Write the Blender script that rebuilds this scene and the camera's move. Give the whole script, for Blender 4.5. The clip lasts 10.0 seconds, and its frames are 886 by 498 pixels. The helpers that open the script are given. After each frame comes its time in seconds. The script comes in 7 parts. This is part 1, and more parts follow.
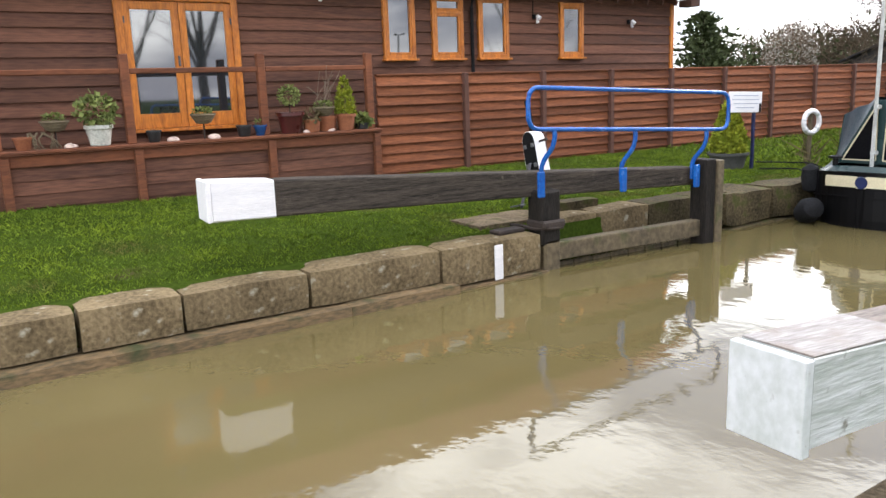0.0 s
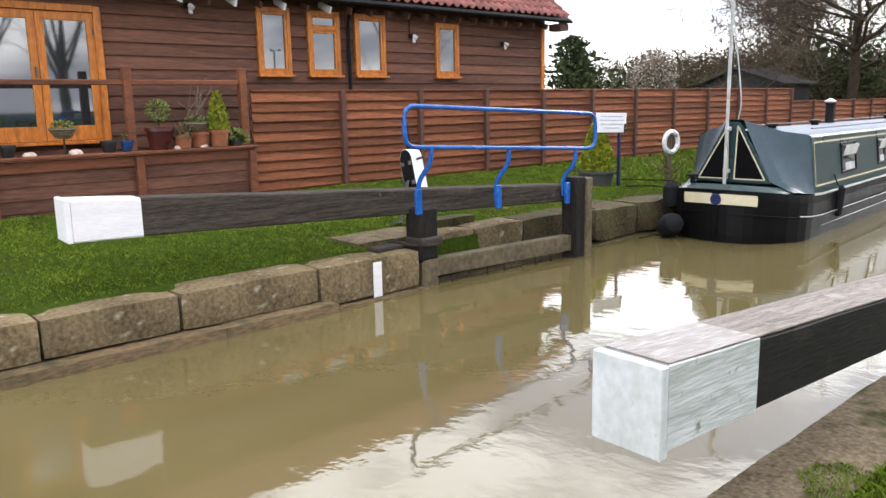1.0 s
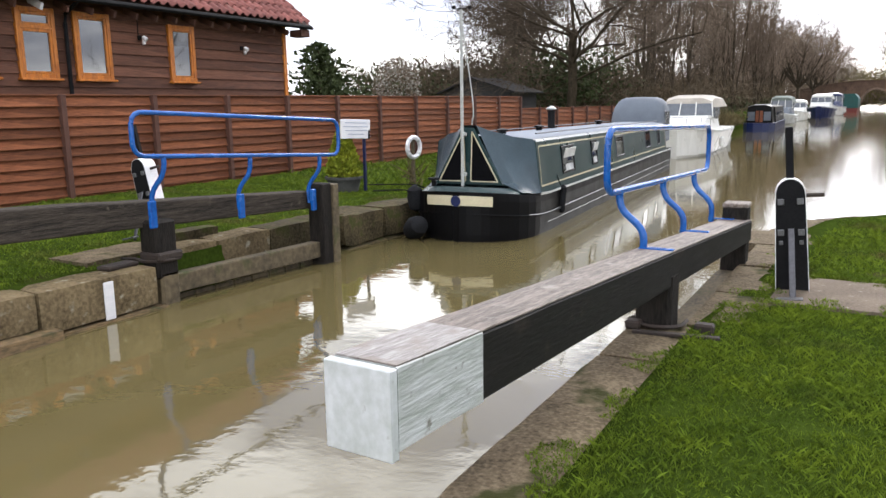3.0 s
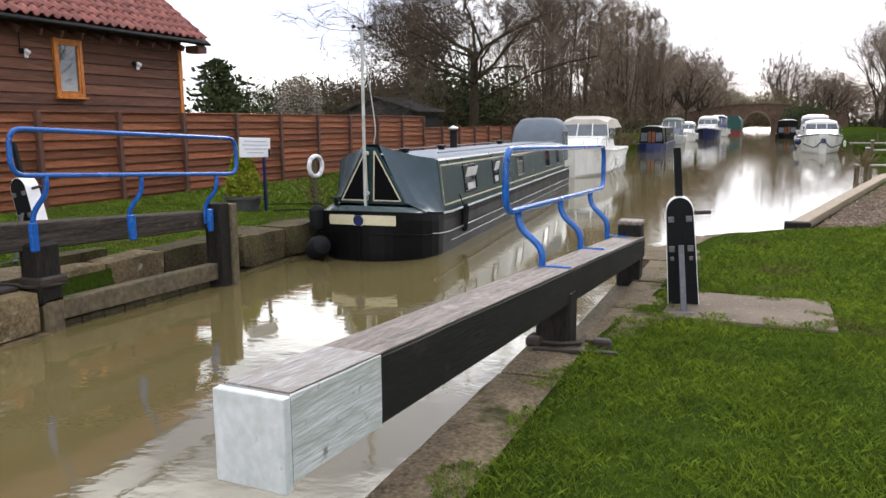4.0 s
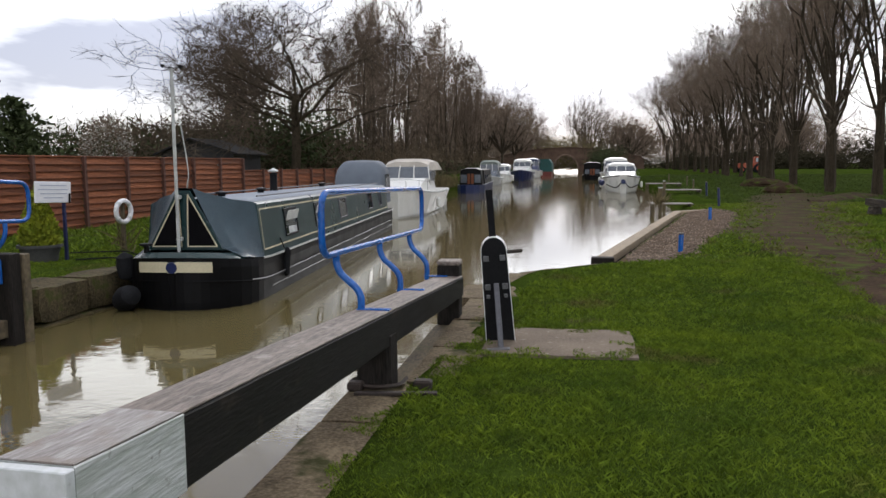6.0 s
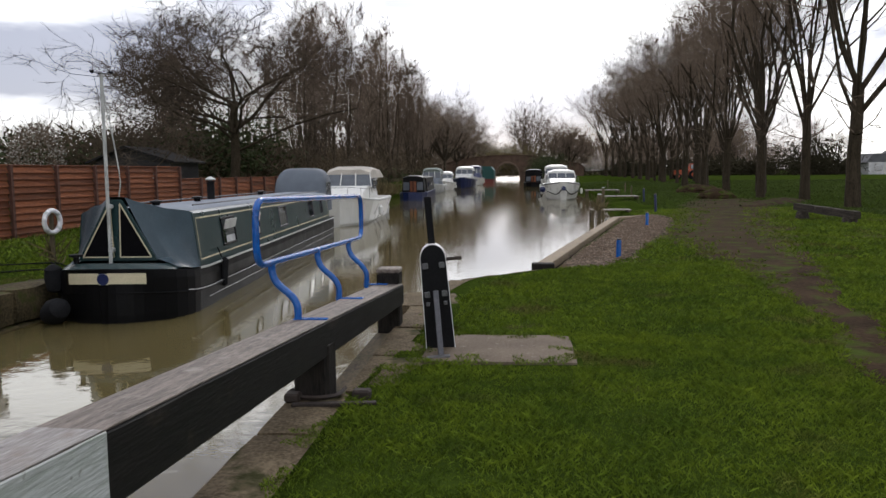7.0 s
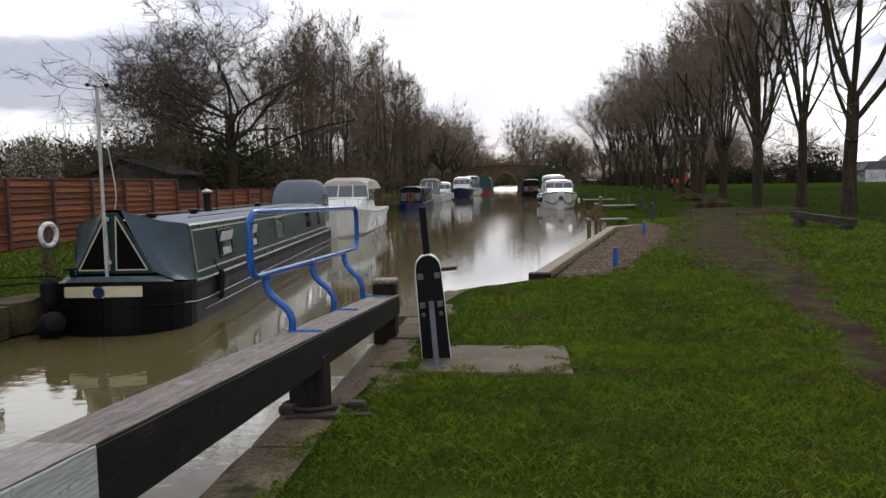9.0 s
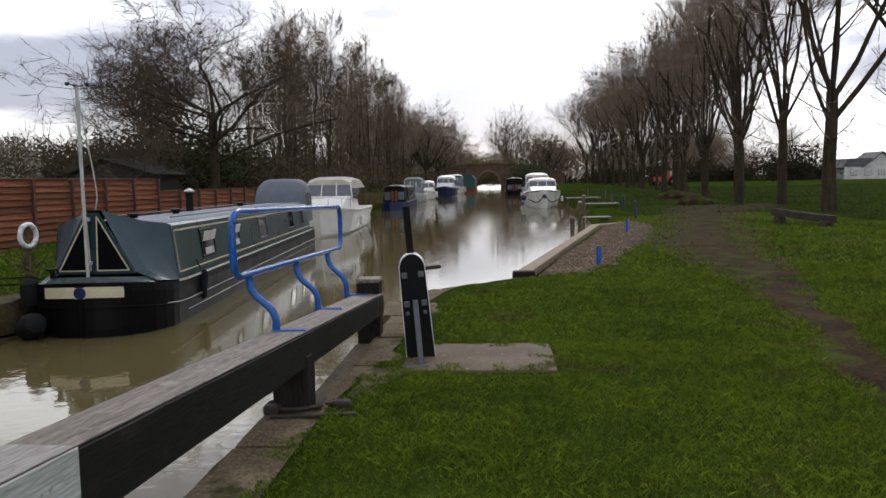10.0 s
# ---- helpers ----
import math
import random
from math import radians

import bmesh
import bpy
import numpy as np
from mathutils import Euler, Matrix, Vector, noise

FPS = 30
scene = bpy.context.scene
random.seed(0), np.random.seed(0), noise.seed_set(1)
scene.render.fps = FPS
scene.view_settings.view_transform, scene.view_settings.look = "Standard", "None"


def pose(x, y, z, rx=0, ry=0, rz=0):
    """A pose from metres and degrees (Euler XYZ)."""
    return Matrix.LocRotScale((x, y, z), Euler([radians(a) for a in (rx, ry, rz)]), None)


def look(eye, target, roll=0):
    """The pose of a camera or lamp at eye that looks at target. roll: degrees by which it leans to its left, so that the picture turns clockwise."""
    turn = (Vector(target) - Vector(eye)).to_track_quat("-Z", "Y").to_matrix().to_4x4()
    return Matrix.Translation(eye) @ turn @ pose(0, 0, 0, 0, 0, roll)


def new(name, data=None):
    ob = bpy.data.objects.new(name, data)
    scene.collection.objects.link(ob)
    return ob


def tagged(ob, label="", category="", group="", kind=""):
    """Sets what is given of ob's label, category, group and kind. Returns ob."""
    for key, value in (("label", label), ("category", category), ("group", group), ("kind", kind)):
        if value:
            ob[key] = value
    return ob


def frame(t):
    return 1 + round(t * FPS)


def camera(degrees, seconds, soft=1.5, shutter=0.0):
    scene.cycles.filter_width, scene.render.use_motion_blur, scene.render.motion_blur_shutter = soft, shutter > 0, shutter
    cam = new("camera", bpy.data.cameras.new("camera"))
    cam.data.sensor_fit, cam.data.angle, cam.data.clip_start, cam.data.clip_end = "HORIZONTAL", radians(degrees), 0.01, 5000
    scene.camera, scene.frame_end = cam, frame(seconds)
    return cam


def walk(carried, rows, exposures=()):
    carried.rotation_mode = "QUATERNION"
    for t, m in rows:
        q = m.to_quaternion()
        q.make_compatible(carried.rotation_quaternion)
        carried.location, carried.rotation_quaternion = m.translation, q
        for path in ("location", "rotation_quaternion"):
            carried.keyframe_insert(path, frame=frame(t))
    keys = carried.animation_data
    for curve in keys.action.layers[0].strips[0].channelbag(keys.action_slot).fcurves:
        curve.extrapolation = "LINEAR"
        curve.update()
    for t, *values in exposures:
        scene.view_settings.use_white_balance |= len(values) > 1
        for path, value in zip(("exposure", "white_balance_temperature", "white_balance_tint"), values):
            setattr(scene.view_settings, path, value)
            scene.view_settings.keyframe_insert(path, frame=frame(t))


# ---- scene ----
cam = camera(59.5, 10.0)
PATH = [
    (0, (0.066, -0.011, 1.717), (-1.565, 1.072, 1.312), -2.0),
    (0.5, (0.075, 0.007, 1.714), (-1.448, 1.243, 1.322), -1.3),
    (1, (0.097, 0.016, 1.718), (-1.353, 1.344, 1.348), -1.1),
    (1.5, (0.125, 0.035, 1.717), (-1.244, 1.441, 1.332), -1.1),
    (2, (0.149, 0.071, 1.714), (-1.069, 1.611, 1.329), -0.4),
    (2.5, (0.159, 0.102, 1.716), (-0.921, 1.743, 1.341), -0.7),
    (4, (0.18, 0.191, 1.718), (-0.573, 2.016, 1.398), -0.4),
    (4.5, (0.185, 0.212, 1.721), (-0.451, 2.088, 1.443), -0.2),
    (5, (0.19, 0.22, 1.724), (-0.367, 2.123, 1.467), -0.1),
    (5.5, (0.209, 0.239, 1.727), (-0.248, 2.173, 1.497), -0.4),
    (6, (0.236, 0.254, 1.725), (-0.095, 2.215, 1.508), -0.4),
    (7.5, (0.291, 0.301, 1.721), (0.145, 2.287, 1.528), -0.7),
    (8, (0.3, 0.307, 1.722), (0.184, 2.295, 1.535), -0.7),
    (8.5, (0.296, 0.298, 1.722), (0.15, 2.285, 1.547), -1.0),
    (9, (0.307, 0.294, 1.721), (0.124, 2.278, 1.549), -1.0),
    (9.5, (0.304, 0.294, 1.722), (0.176, 2.283, 1.561), -1.2),
    (10, (0.309, 0.289, 1.72), (0.167, 2.276, 1.544), -1.2),
]
EXPOSURES = [(0.0, 0.38), (1.0, 0.32), (2.5, 0.12), (4.0, -0.15), (5.0, -0.40), (6.0, -0.76), (7.5, -1.09), (10.0, -1.12)]
walk(cam, [(t, look(eye, target, roll)) for t, eye, target, roll in PATH], EXPOSURES)

# ---- world and sun: bright overcast, the brightest sky up the canal ----
world = bpy.data.worlds.new("world")
scene.world = world
world.use_nodes = True
wn, wl = world.node_tree.nodes, world.node_tree.links
wn.clear()
w_out = wn.new("ShaderNodeOutputWorld")
w_bg = wn.new("ShaderNodeBackground")
w_sky = wn.new("ShaderNodeTexSky")
w_sky.sky_type, w_sky.sun_disc = "NISHITA", False
w_sky.sun_elevation, w_sky.sun_rotation = radians(32), radians(4)
w_tc = wn.new("ShaderNodeTexCoord")
w_map = wn.new("ShaderNodeMapping")
w_map.inputs["Scale"].default_value = (1.0, 1.0, 3.6)
w_noise = wn.new("ShaderNodeTexNoise")
w_noise.inputs["Scale"].default_value, w_noise.inputs["Detail"].default_value = 2.6, 7.0
w_noise.inputs["Roughness"].default_value = 0.52
w_ramp = wn.new("ShaderNodeValToRGB")
w_ramp.color_ramp.elements[0].position, w_ramp.color_ramp.elements[0].color = 0.44, (0.44, 0.45, 0.55, 1)
w_ramp.color_ramp.elements[1].position, w_ramp.color_ramp.elements[1].color = 0.60, (1.64, 1.64, 1.66, 1)
w_sc = wn.new("ShaderNodeMix")
w_sc.data_type, w_sc.blend_type = "RGBA", "MULTIPLY"
w_sc.inputs[0].default_value = 1.0
w_sc.inputs[7].default_value = (0.11, 0.11, 0.11, 1)
w_mix = wn.new("ShaderNodeMix")
w_mix.data_type = "RGBA"
w_mix.inputs[0].default_value = 0.86
wl.new(w_tc.outputs["Generated"], w_map.inputs["Vector"])
wl.new(w_map.outputs[0], w_noise.inputs["Vector"])
wl.new(w_noise.outputs["Fac"], w_ramp.inputs[0])
wl.new(w_sky.outputs[0], w_sc.inputs[6])
wl.new(w_sc.outputs[2], w_mix.inputs[6])
wl.new(w_ramp.outputs[0], w_mix.inputs[7])
# the sun behind thin cloud: a broad brighter lobe of sky about its direction
w_dot = wn.new("ShaderNodeVectorMath")
w_dot.operation = "DOT_PRODUCT"
w_dot.inputs[1].default_value = Vector((0.04, 0.93, 0.36)).normalized()
w_pow = wn.new("ShaderNodeMath")
w_pow.operation, w_pow.use_clamp = "POWER", False
w_pow.inputs[1].default_value = 14.0
w_pos = wn.new("ShaderNodeMath")
w_pos.operation = "MAXIMUM"
w_pos.inputs[1].default_value = 0.0
w_gain = wn.new("ShaderNodeMath")
w_gain.operation = "MULTIPLY_ADD"
w_gain.inputs[1].default_value, w_gain.inputs[2].default_value = 0.75, 0.93
w_glow = wn.new("ShaderNodeVectorMath")
w_glow.operation = "SCALE"
wl.new(w_tc.outputs["Generated"], w_dot.inputs[0])
wl.new(w_dot.outputs["Value"], w_pos.inputs[0])
wl.new(w_pos.outputs[0], w_pow.inputs[0])
wl.new(w_pow.outputs[0], w_gain.inputs[0])
wl.new(w_mix.outputs[2], w_glow.inputs[0])
wl.new(w_gain.outputs[0], w_glow.inputs["Scale"])
wl.new(w_glow.outputs[0], w_bg.inputs["Color"])
w_bg.inputs["Strength"].default_value = 2.55
wl.new(w_bg.outputs[0], w_out.inputs["Surface"])
sun = new("sun", bpy.data.lights.new("sun", "SUN"))
sun.data.energy, sun.data.angle, sun.data.color = 1.4, radians(14), (1.0, 0.97, 0.93)
sun.matrix_world = look((0, 0, 30), (-2.0, -48.0, 0.0))


# ---- materials ----
def mat(name, color, rough=0.7, dark=None, scale=4.0, bump=0.15, metal=0.0, stretch=(1, 1, 1), fine=40.0, spots=None, spot_amt=0.0,
        spot_scale=6.0, vary=0.0, island=False, ior=1.5, spec=0.5):
    """A surface with large stains, fine grain, relief and optional blotches of a second colour."""
    m = bpy.data.materials.new(name)
    m.use_nodes = True
    n, l = m.node_tree.nodes, m.node_tree.links
    b = n["Principled BSDF"]
    b.inputs["Metallic"].default_value, b.inputs["IOR"].default_value = metal, ior
    b.inputs["Specular IOR Level"].default_value = spec
    dark = dark or tuple(c * 0.6 for c in color)
    tc = n.new("ShaderNodeTexCoord")
    mp = n.new("ShaderNodeMapping")
    mp.inputs["Scale"].default_value = stretch
    l.new(tc.outputs["Object"], mp.inputs["Vector"])
    big = n.new("ShaderNodeTexNoise")
    big.inputs["Scale"].default_value, big.inputs["Detail"].default_value = scale, 5.0
    small = n.new("ShaderNodeTexNoise")
    small.inputs["Scale"].default_value, small.inputs["Detail"].default_value = fine, 4.0
    l.new(mp.outputs[0], big.inputs["Vector"])
    l.new(mp.outputs[0], small.inputs["Vector"])
    add = n.new("ShaderNodeMath")
    add.operation = "MULTIPLY_ADD"
    add.inputs[1].default_value = 0.5
    l.new(small.outputs["Fac"], add.inputs[0])
    half = n.new("ShaderNodeMath")
    half.operation = "MULTIPLY"
    half.inputs[1].default_value = 0.5
    l.new(big.outputs["Fac"], half.inputs[0])
    l.new(half.outputs[0], add.inputs[2])
    ramp = n.new("ShaderNodeValToRGB")
    ramp.color_ramp.elements[0].position, ramp.color_ramp.elements[0].color = 0.36, (*dark, 1)
    ramp.color_ramp.elements[1].position, ramp.color_ramp.elements[1].color = 0.62, (*color, 1)
    l.new(add.outputs[0], ramp.inputs[0])
    col = ramp.outputs[0]
    if spots:
        sp = n.new("ShaderNodeTexNoise")
        sp.inputs["Scale"].default_value, sp.inputs["Detail"].default_value = spot_scale, 6.0
        l.new(tc.outputs["Object"], sp.inputs["Vector"])
        sr = n.new("ShaderNodeValToRGB")
        sr.color_ramp.elements[0].position = 0.66 - spot_amt * 0.3
        sr.color_ramp.elements[1].position = 0.78 - spot_amt * 0.3
        l.new(sp.outputs["Fac"], sr.inputs[0])
        mx = n.new("ShaderNodeMix")
        mx.data_type = "RGBA"
        l.new(sr.outputs[0], mx.inputs[0])
        l.new(col, mx.inputs[6])
        mx.inputs[7].default_value = (*spots, 1)
        col = mx.outputs[2]
    if vary:
        if island:
            src = n.new("ShaderNodeNewGeometry").outputs["Random Per Island"]
        else:
            src = n.new("ShaderNodeObjectInfo").outputs["Random"]
        mr = n.new("ShaderNodeMapRange")
        mr.inputs["To Min"].default_value, mr.inputs["To Max"].default_value = 1 - vary, 1 + vary
        l.new(src, mr.inputs["Value"])
        hs = n.new("ShaderNodeHueSaturation")
        l.new(mr.outputs[0], hs.inputs["Value"])
        l.new(col, hs.inputs["Color"])
        col = hs.outputs[0]
    l.new(col, b.inputs["Base Color"])
    rr = n.new("ShaderNodeMapRange")
    rr.inputs["To Min"].default_value, rr.inputs["To Max"].default_value = max(0.02, rough - 0.12), min(1, rough + 0.12)
    l.new(big.outputs["Fac"], rr.inputs["Value"])
    l.new(rr.outputs[0], b.inputs["Roughness"])
    if bump:
        bp = n.new("ShaderNodeBump")
        bp.inputs["Strength"].default_value, bp.inputs["Distance"].default_value = bump, 0.02
        l.new(add.outputs[0], bp.inputs["Height"])
        l.new(bp.outputs[0], b.inputs["Normal"])
    return m


M_grass_soil = mat("lawn_soil", (0.044, 0.068, 0.010), 0.95, (0.021, 0.034, 0.006), 0.9, 0.6, fine=22, spots=(0.060, 0.048, 0.024), spot_amt=0.16, spot_scale=0.9, spec=0.0)
M_blade = mat("grass_blade", (0.160, 0.218, 0.018), 0.75, (0.068, 0.112, 0.013), 0.7, 0, fine=4.0, vary=0.38, island=True, spec=0.1, spots=(0.130, 0.112, 0.038), spot_amt=0.28, spot_scale=0.8)
M_fieldblade = mat("dull_field_grass", (0.078, 0.105, 0.030), 0.8, (0.040, 0.058, 0.016), 0.2, 0, fine=2.0, vary=0.3, island=True, spec=0.05)
M_mud = mat("trodden_earth", (0.070, 0.046, 0.029), 0.95, (0.022, 0.014, 0.009), 1.3, 0.9, fine=18, spots=(0.052, 0.074, 0.012), spot_amt=0.46, spot_scale=2.2, spec=0.02)
M_gravel = mat("gravel", (0.120, 0.080, 0.052), 0.95, (0.045, 0.030, 0.020), 3.0, 0.9, fine=60, spec=0.03)
M_stone = mat("coping_stone", (0.225, 0.172, 0.098), 0.9, (0.075, 0.056, 0.030), 1.8, 0.9, fine=26, spots=(0.34, 0.32, 0.25), spot_amt=0.20, spot_scale=7.0, vary=0.15, spec=0.12)
# mossy stone, with the deep shade by the boat's bow darkened into its colour
M_stone_mossy_shaded = mat("mossy_stone_shaded", (0.105, 0.082, 0.045), 0.9, (0.022, 0.019, 0.010), 2.0, 0.8, fine=25, spots=(0.05, 0.06, 0.014), spot_amt=0.35, spot_scale=3.5, vary=0.2, spec=0.15)
M_ledge = mat("wet_ledge", (0.20, 0.13, 0.062), 0.75, (0.035, 0.03, 0.014), 1.8, 0.6, fine=20, stretch=(1, 0.5, 2), spots=(0.04, 0.045, 0.012), spot_amt=0.22, spot_scale=3.0, vary=0.15)
M_concrete = mat("dirty_concrete", (0.205, 0.160, 0.104), 0.92, (0.058, 0.044, 0.026), 2.6, 0.9, fine=40, spots=(0.040, 0.042, 0.013), spot_amt=0.34, spot_scale=3.4, spec=0.12)
M_pad = mat("concrete_pad", (0.20, 0.16, 0.122), 0.92, (0.11, 0.086, 0.062), 2.0, 0.6, fine=45, spots=(0.34, 0.30, 0.25), spot_amt=0.12, spot_scale=16.0, spec=0.15)
M_oldwood = mat("weathered_black_timber", (0.085, 0.070, 0.056), 0.85, (0.012, 0.011, 0.010), 2.0, 0.9, stretch=(14, 0.7, 14), fine=12, spots=(0.12, 0.10, 0.08), spot_amt=0.06, spot_scale=8.0, spec=0.15)
M_greywood = mat("bare_grey_oak", (0.29, 0.245, 0.210), 0.6, (0.055, 0.040, 0.032), 2.0, 1.0, stretch=(12, 0.9, 9), fine=12, spots=(0.294, 0.266, 0.231), spot_amt=0.15, spot_scale=6.0, spec=0.3)
M_blackpaint = mat("black_timber_paint", (0.016, 0.014, 0.013), 0.6, (0.008, 0.008, 0.008), 3.0, 0.25, stretch=(5, 0.6, 5), fine=14, spec=0.2, spots=(0.05, 0.038, 0.03), spot_amt=0.2, spot_scale=2.5)
M_postwood = mat("wet_gate_timber", (0.150, 0.116, 0.066), 0.8, (0.045, 0.034, 0.020), 1.6, 0.6, stretch=(3, 1, 1), fine=14, spots=(0.049, 0.059, 0.014), spot_amt=0.25, spot_scale=3.0)
M_darkpost = mat("tarred_timber", (0.026, 0.022, 0.019), 0.75, (0.009, 0.008, 0.007), 3.0, 0.5, stretch=(6, 6, 1), fine=12, spec=0.15)
M_whitepaint = mat("fresh_white_paint", (0.80, 0.79, 0.80), 0.5, (0.70, 0.70, 0.72), 3.0, 0.3, stretch=(6, 1, 6), fine=14)
M_oldwhite = mat("dirty_white_paint", (0.60, 0.62, 0.62), 0.5, (0.36, 0.39, 0.36), 1.4, 0.4, stretch=(7, 0.9, 9), fine=9, spots=(0.15, 0.14, 0.11), spot_amt=0.10, spot_scale=13)
M_endboard = mat("flaking_white_board", (0.60, 0.62, 0.63), 0.5, (0.44, 0.47, 0.45), 2.2, 0.3, stretch=(2, 1.0, 1.4), fine=14, spots=(0.20, 0.19, 0.16), spot_amt=0.02, spot_scale=16)
M_blue = mat("blue_gloss_paint", (0.010, 0.115, 0.43), 0.24, (0.006, 0.065, 0.28), 4.0, 0.08, fine=30)
M_fence = mat("stained_fence_board", (0.222, 0.078, 0.034), 0.8, (0.085, 0.028, 0.013), 1.1, 0.6, stretch=(4, 0.7, 6), fine=10, vary=0.34, spec=0.25)
M_fencepost = mat("brown_fence_post", (0.105, 0.043, 0.028), 0.8, (0.059, 0.025, 0.017), 2.0, 0.4, stretch=(5, 5, 1), fine=10)
M_cladding = mat("brown_weatherboard", (0.150, 0.066, 0.040), 0.75, (0.060, 0.025, 0.016), 0.8, 0.5, stretch=(3, 0.5, 5), fine=9, vary=0.3, spec=0.3)
M_deckwood = mat("red_brown_deck_timber", (0.20, 0.070, 0.032), 0.75, (0.10, 0.036, 0.018), 1.5, 0.4, stretch=(4, 0.8, 4), fine=9, vary=0.15, spec=0.3)
M_frame = mat("orange_stained_frame", (0.60, 0.20, 0.022), 0.45, (0.294, 0.084, 0.008), 2.0, 0.2, stretch=(5, 5, 1), fine=9)
M_tile = mat("red_clay_pantile", (0.27, 0.092, 0.075), 0.85, (0.15, 0.052, 0.045), 1.2, 0.3, fine=22, vary=0.22, island=True, spots=(0.10, 0.08, 0.06), spot_amt=0.08, spot_scale=3)
M_wornwhite = mat("worn_white_on_oak", (0.36, 0.34, 0.325), 0.45, (0.10, 0.078, 0.066), 2.5, 0.9, stretch=(14, 1.0, 9), fine=9, spots=(0.19, 0.155, 0.13), spot_amt=0.55, spot_scale=6.0)
M_iron = mat("black_iron", (0.010, 0.010, 0.011), 0.6, (0.005, 0.005, 0.006), 5.0, 0.2, fine=40, spec=0.12)
M_rust = mat("rusty_iron", (0.042, 0.028, 0.021), 0.8, (0.02, 0.015, 0.012), 5.0, 0.5, fine=40)
M_steel = mat("grey_steel", (0.098, 0.098, 0.112), 0.45, (0.063, 0.063, 0.07), 5.0, 0.2, metal=0.3, fine=40)
M_bolt = mat("galvanised_bolt", (0.154, 0.154, 0.161), 0.5, (0.084, 0.084, 0.084), 9.0, 0.1, metal=0.4)
M_bark = mat("winter_bark", (0.066, 0.051, 0.034), 0.95, (0.024, 0.019, 0.013), 3.0, 0.8, stretch=(3, 3, 0.8), fine=12, spec=0.08)
M_twig = mat("bare_twigs", (0.235, 0.180, 0.135), 0.95, (0.130, 0.098, 0.074), 1.0, 0, fine=5, vary=0.25, spec=0.1)
M_oaktwig = mat("dark_oak_twigs", (0.115, 0.090, 0.066), 0.95, (0.060, 0.046, 0.034), 1.0, 0, fine=5, spec=0.05)
M_brush = mat("winter_brush", (0.135, 0.104, 0.068), 0.95, (0.066, 0.050, 0.034), 0.5, 0, fine=5, spec=0.05)
M_evergreen = mat("dark_evergreen", (0.07, 0.085, 0.035), 0.9, (0.035, 0.048, 0.022), 1.0, 0, fine=6, vary=0.4, island=True, spec=0.1)
M_conifer = mat("golden_conifer", (0.30, 0.32, 0.03), 0.85, (0.15, 0.19, 0.02), 3.0, 0, fine=9, vary=0.35, island=True, spec=0.15)
M_leaf = mat("pot_plant_leaf", (0.20, 0.23, 0.07), 0.7, (0.08, 0.11, 0.03), 4.0, 0, fine=12, vary=0.5, island=True, spec=0.2)
M_dryreed = mat("dry_reeds", (0.168, 0.133, 0.07), 0.9, (0.084, 0.07, 0.035), 1.0, 0, fine=5, vary=0.4, island=True, spec=0.1)
M_willow = mat("yellow_willow_haze", (0.20, 0.175, 0.055), 0.9, (0.12, 0.104, 0.036), 1.0, 0, fine=5, vary=0.3, island=True, spec=0.1)


def glass_mat(name, tint=(0.02, 0.025, 0.028), rough=0.03):
    m = bpy.data.materials.new(name)
    m.use_nodes = True
    b = m.node_tree.nodes["Principled BSDF"]
    b.inputs["Base Color"].default_value = (*tint, 1)
    b.inputs["Roughness"].default_value, b.inputs["IOR"].default_value = rough, 1.75
    b.inputs["Specular IOR Level"].default_value = 1.0
    return m


M_glass = glass_mat("window_glass", (0.021, 0.025, 0.028))
M_clearblind = mat("pale_curtain", (0.55, 0.56, 0.56), 0.8, (0.294, 0.301, 0.308), 3, 0.1)

# canal water: silty, olive brown, with a light ripple
M_water = bpy.data.materials.new("silty_canal_water")
M_water.use_nodes = True
mn, ml = M_water.node_tree.nodes, M_water.node_tree.links
mb = mn["Principled BSDF"]
mb.inputs["Roughness"].default_value, mb.inputs["IOR"].default_value = 0.04, 1.66
mtc = mn.new("ShaderNodeTexCoord")
mbig = mn.new("ShaderNodeTexNoise")
mbig.inputs["Scale"].default_value, mbig.inputs["Detail"].default_value = 0.35, 3.0
mramp = mn.new("ShaderNodeValToRGB")
mramp.color_ramp.elements[0].position, mramp.color_ramp.elements[0].color = 0.3, (0.108, 0.087, 0.036, 1)
mramp.color_ramp.elements[1].position, mramp.color_ramp.elements[1].color = 0.7, (0.136, 0.110, 0.047, 1)
ml.new(mtc.outputs["Object"], mbig.inputs["Vector"])
ml.new(mbig.outputs["Fac"], mramp.inputs[0])
ml.new(mramp.outputs[0], mb.inputs["Base Color"])
mmap = mn.new("ShaderNodeMapping")
mmap.inputs["Scale"].default_value = (0.75, 1.0, 1.0)
ml.new(mtc.outputs["Object"], mmap.inputs["Vector"])
mw1 = mn.new("ShaderNodeTexNoise")
mw1.inputs["Scale"].default_value, mw1.inputs["Detail"].default_value = 6.0, 3.0
ml.new(mmap.outputs[0], mw1.inputs["Vector"])
mbp = mn.new("ShaderNodeBump")
mbp.inputs["Strength"].default_value, mbp.inputs["Distance"].default_value = 0.085, 0.025
ml.new(mw1.outputs["Fac"], mbp.inputs["Height"])
ml.new(mbp.outputs[0], mb.inputs["Normal"])


# ---- mesh helpers ----
def mesh_of(bm, name, material, smooth=False):
    me = bpy.data.meshes.new(name)
    bm.to_mesh(me)
    bm.free()
    me.materials.append(material)
    if smooth:
        for p in me.polygons:
            p.use_smooth = True
        me.set_sharp_from_angle(angle=radians(38))
    return me


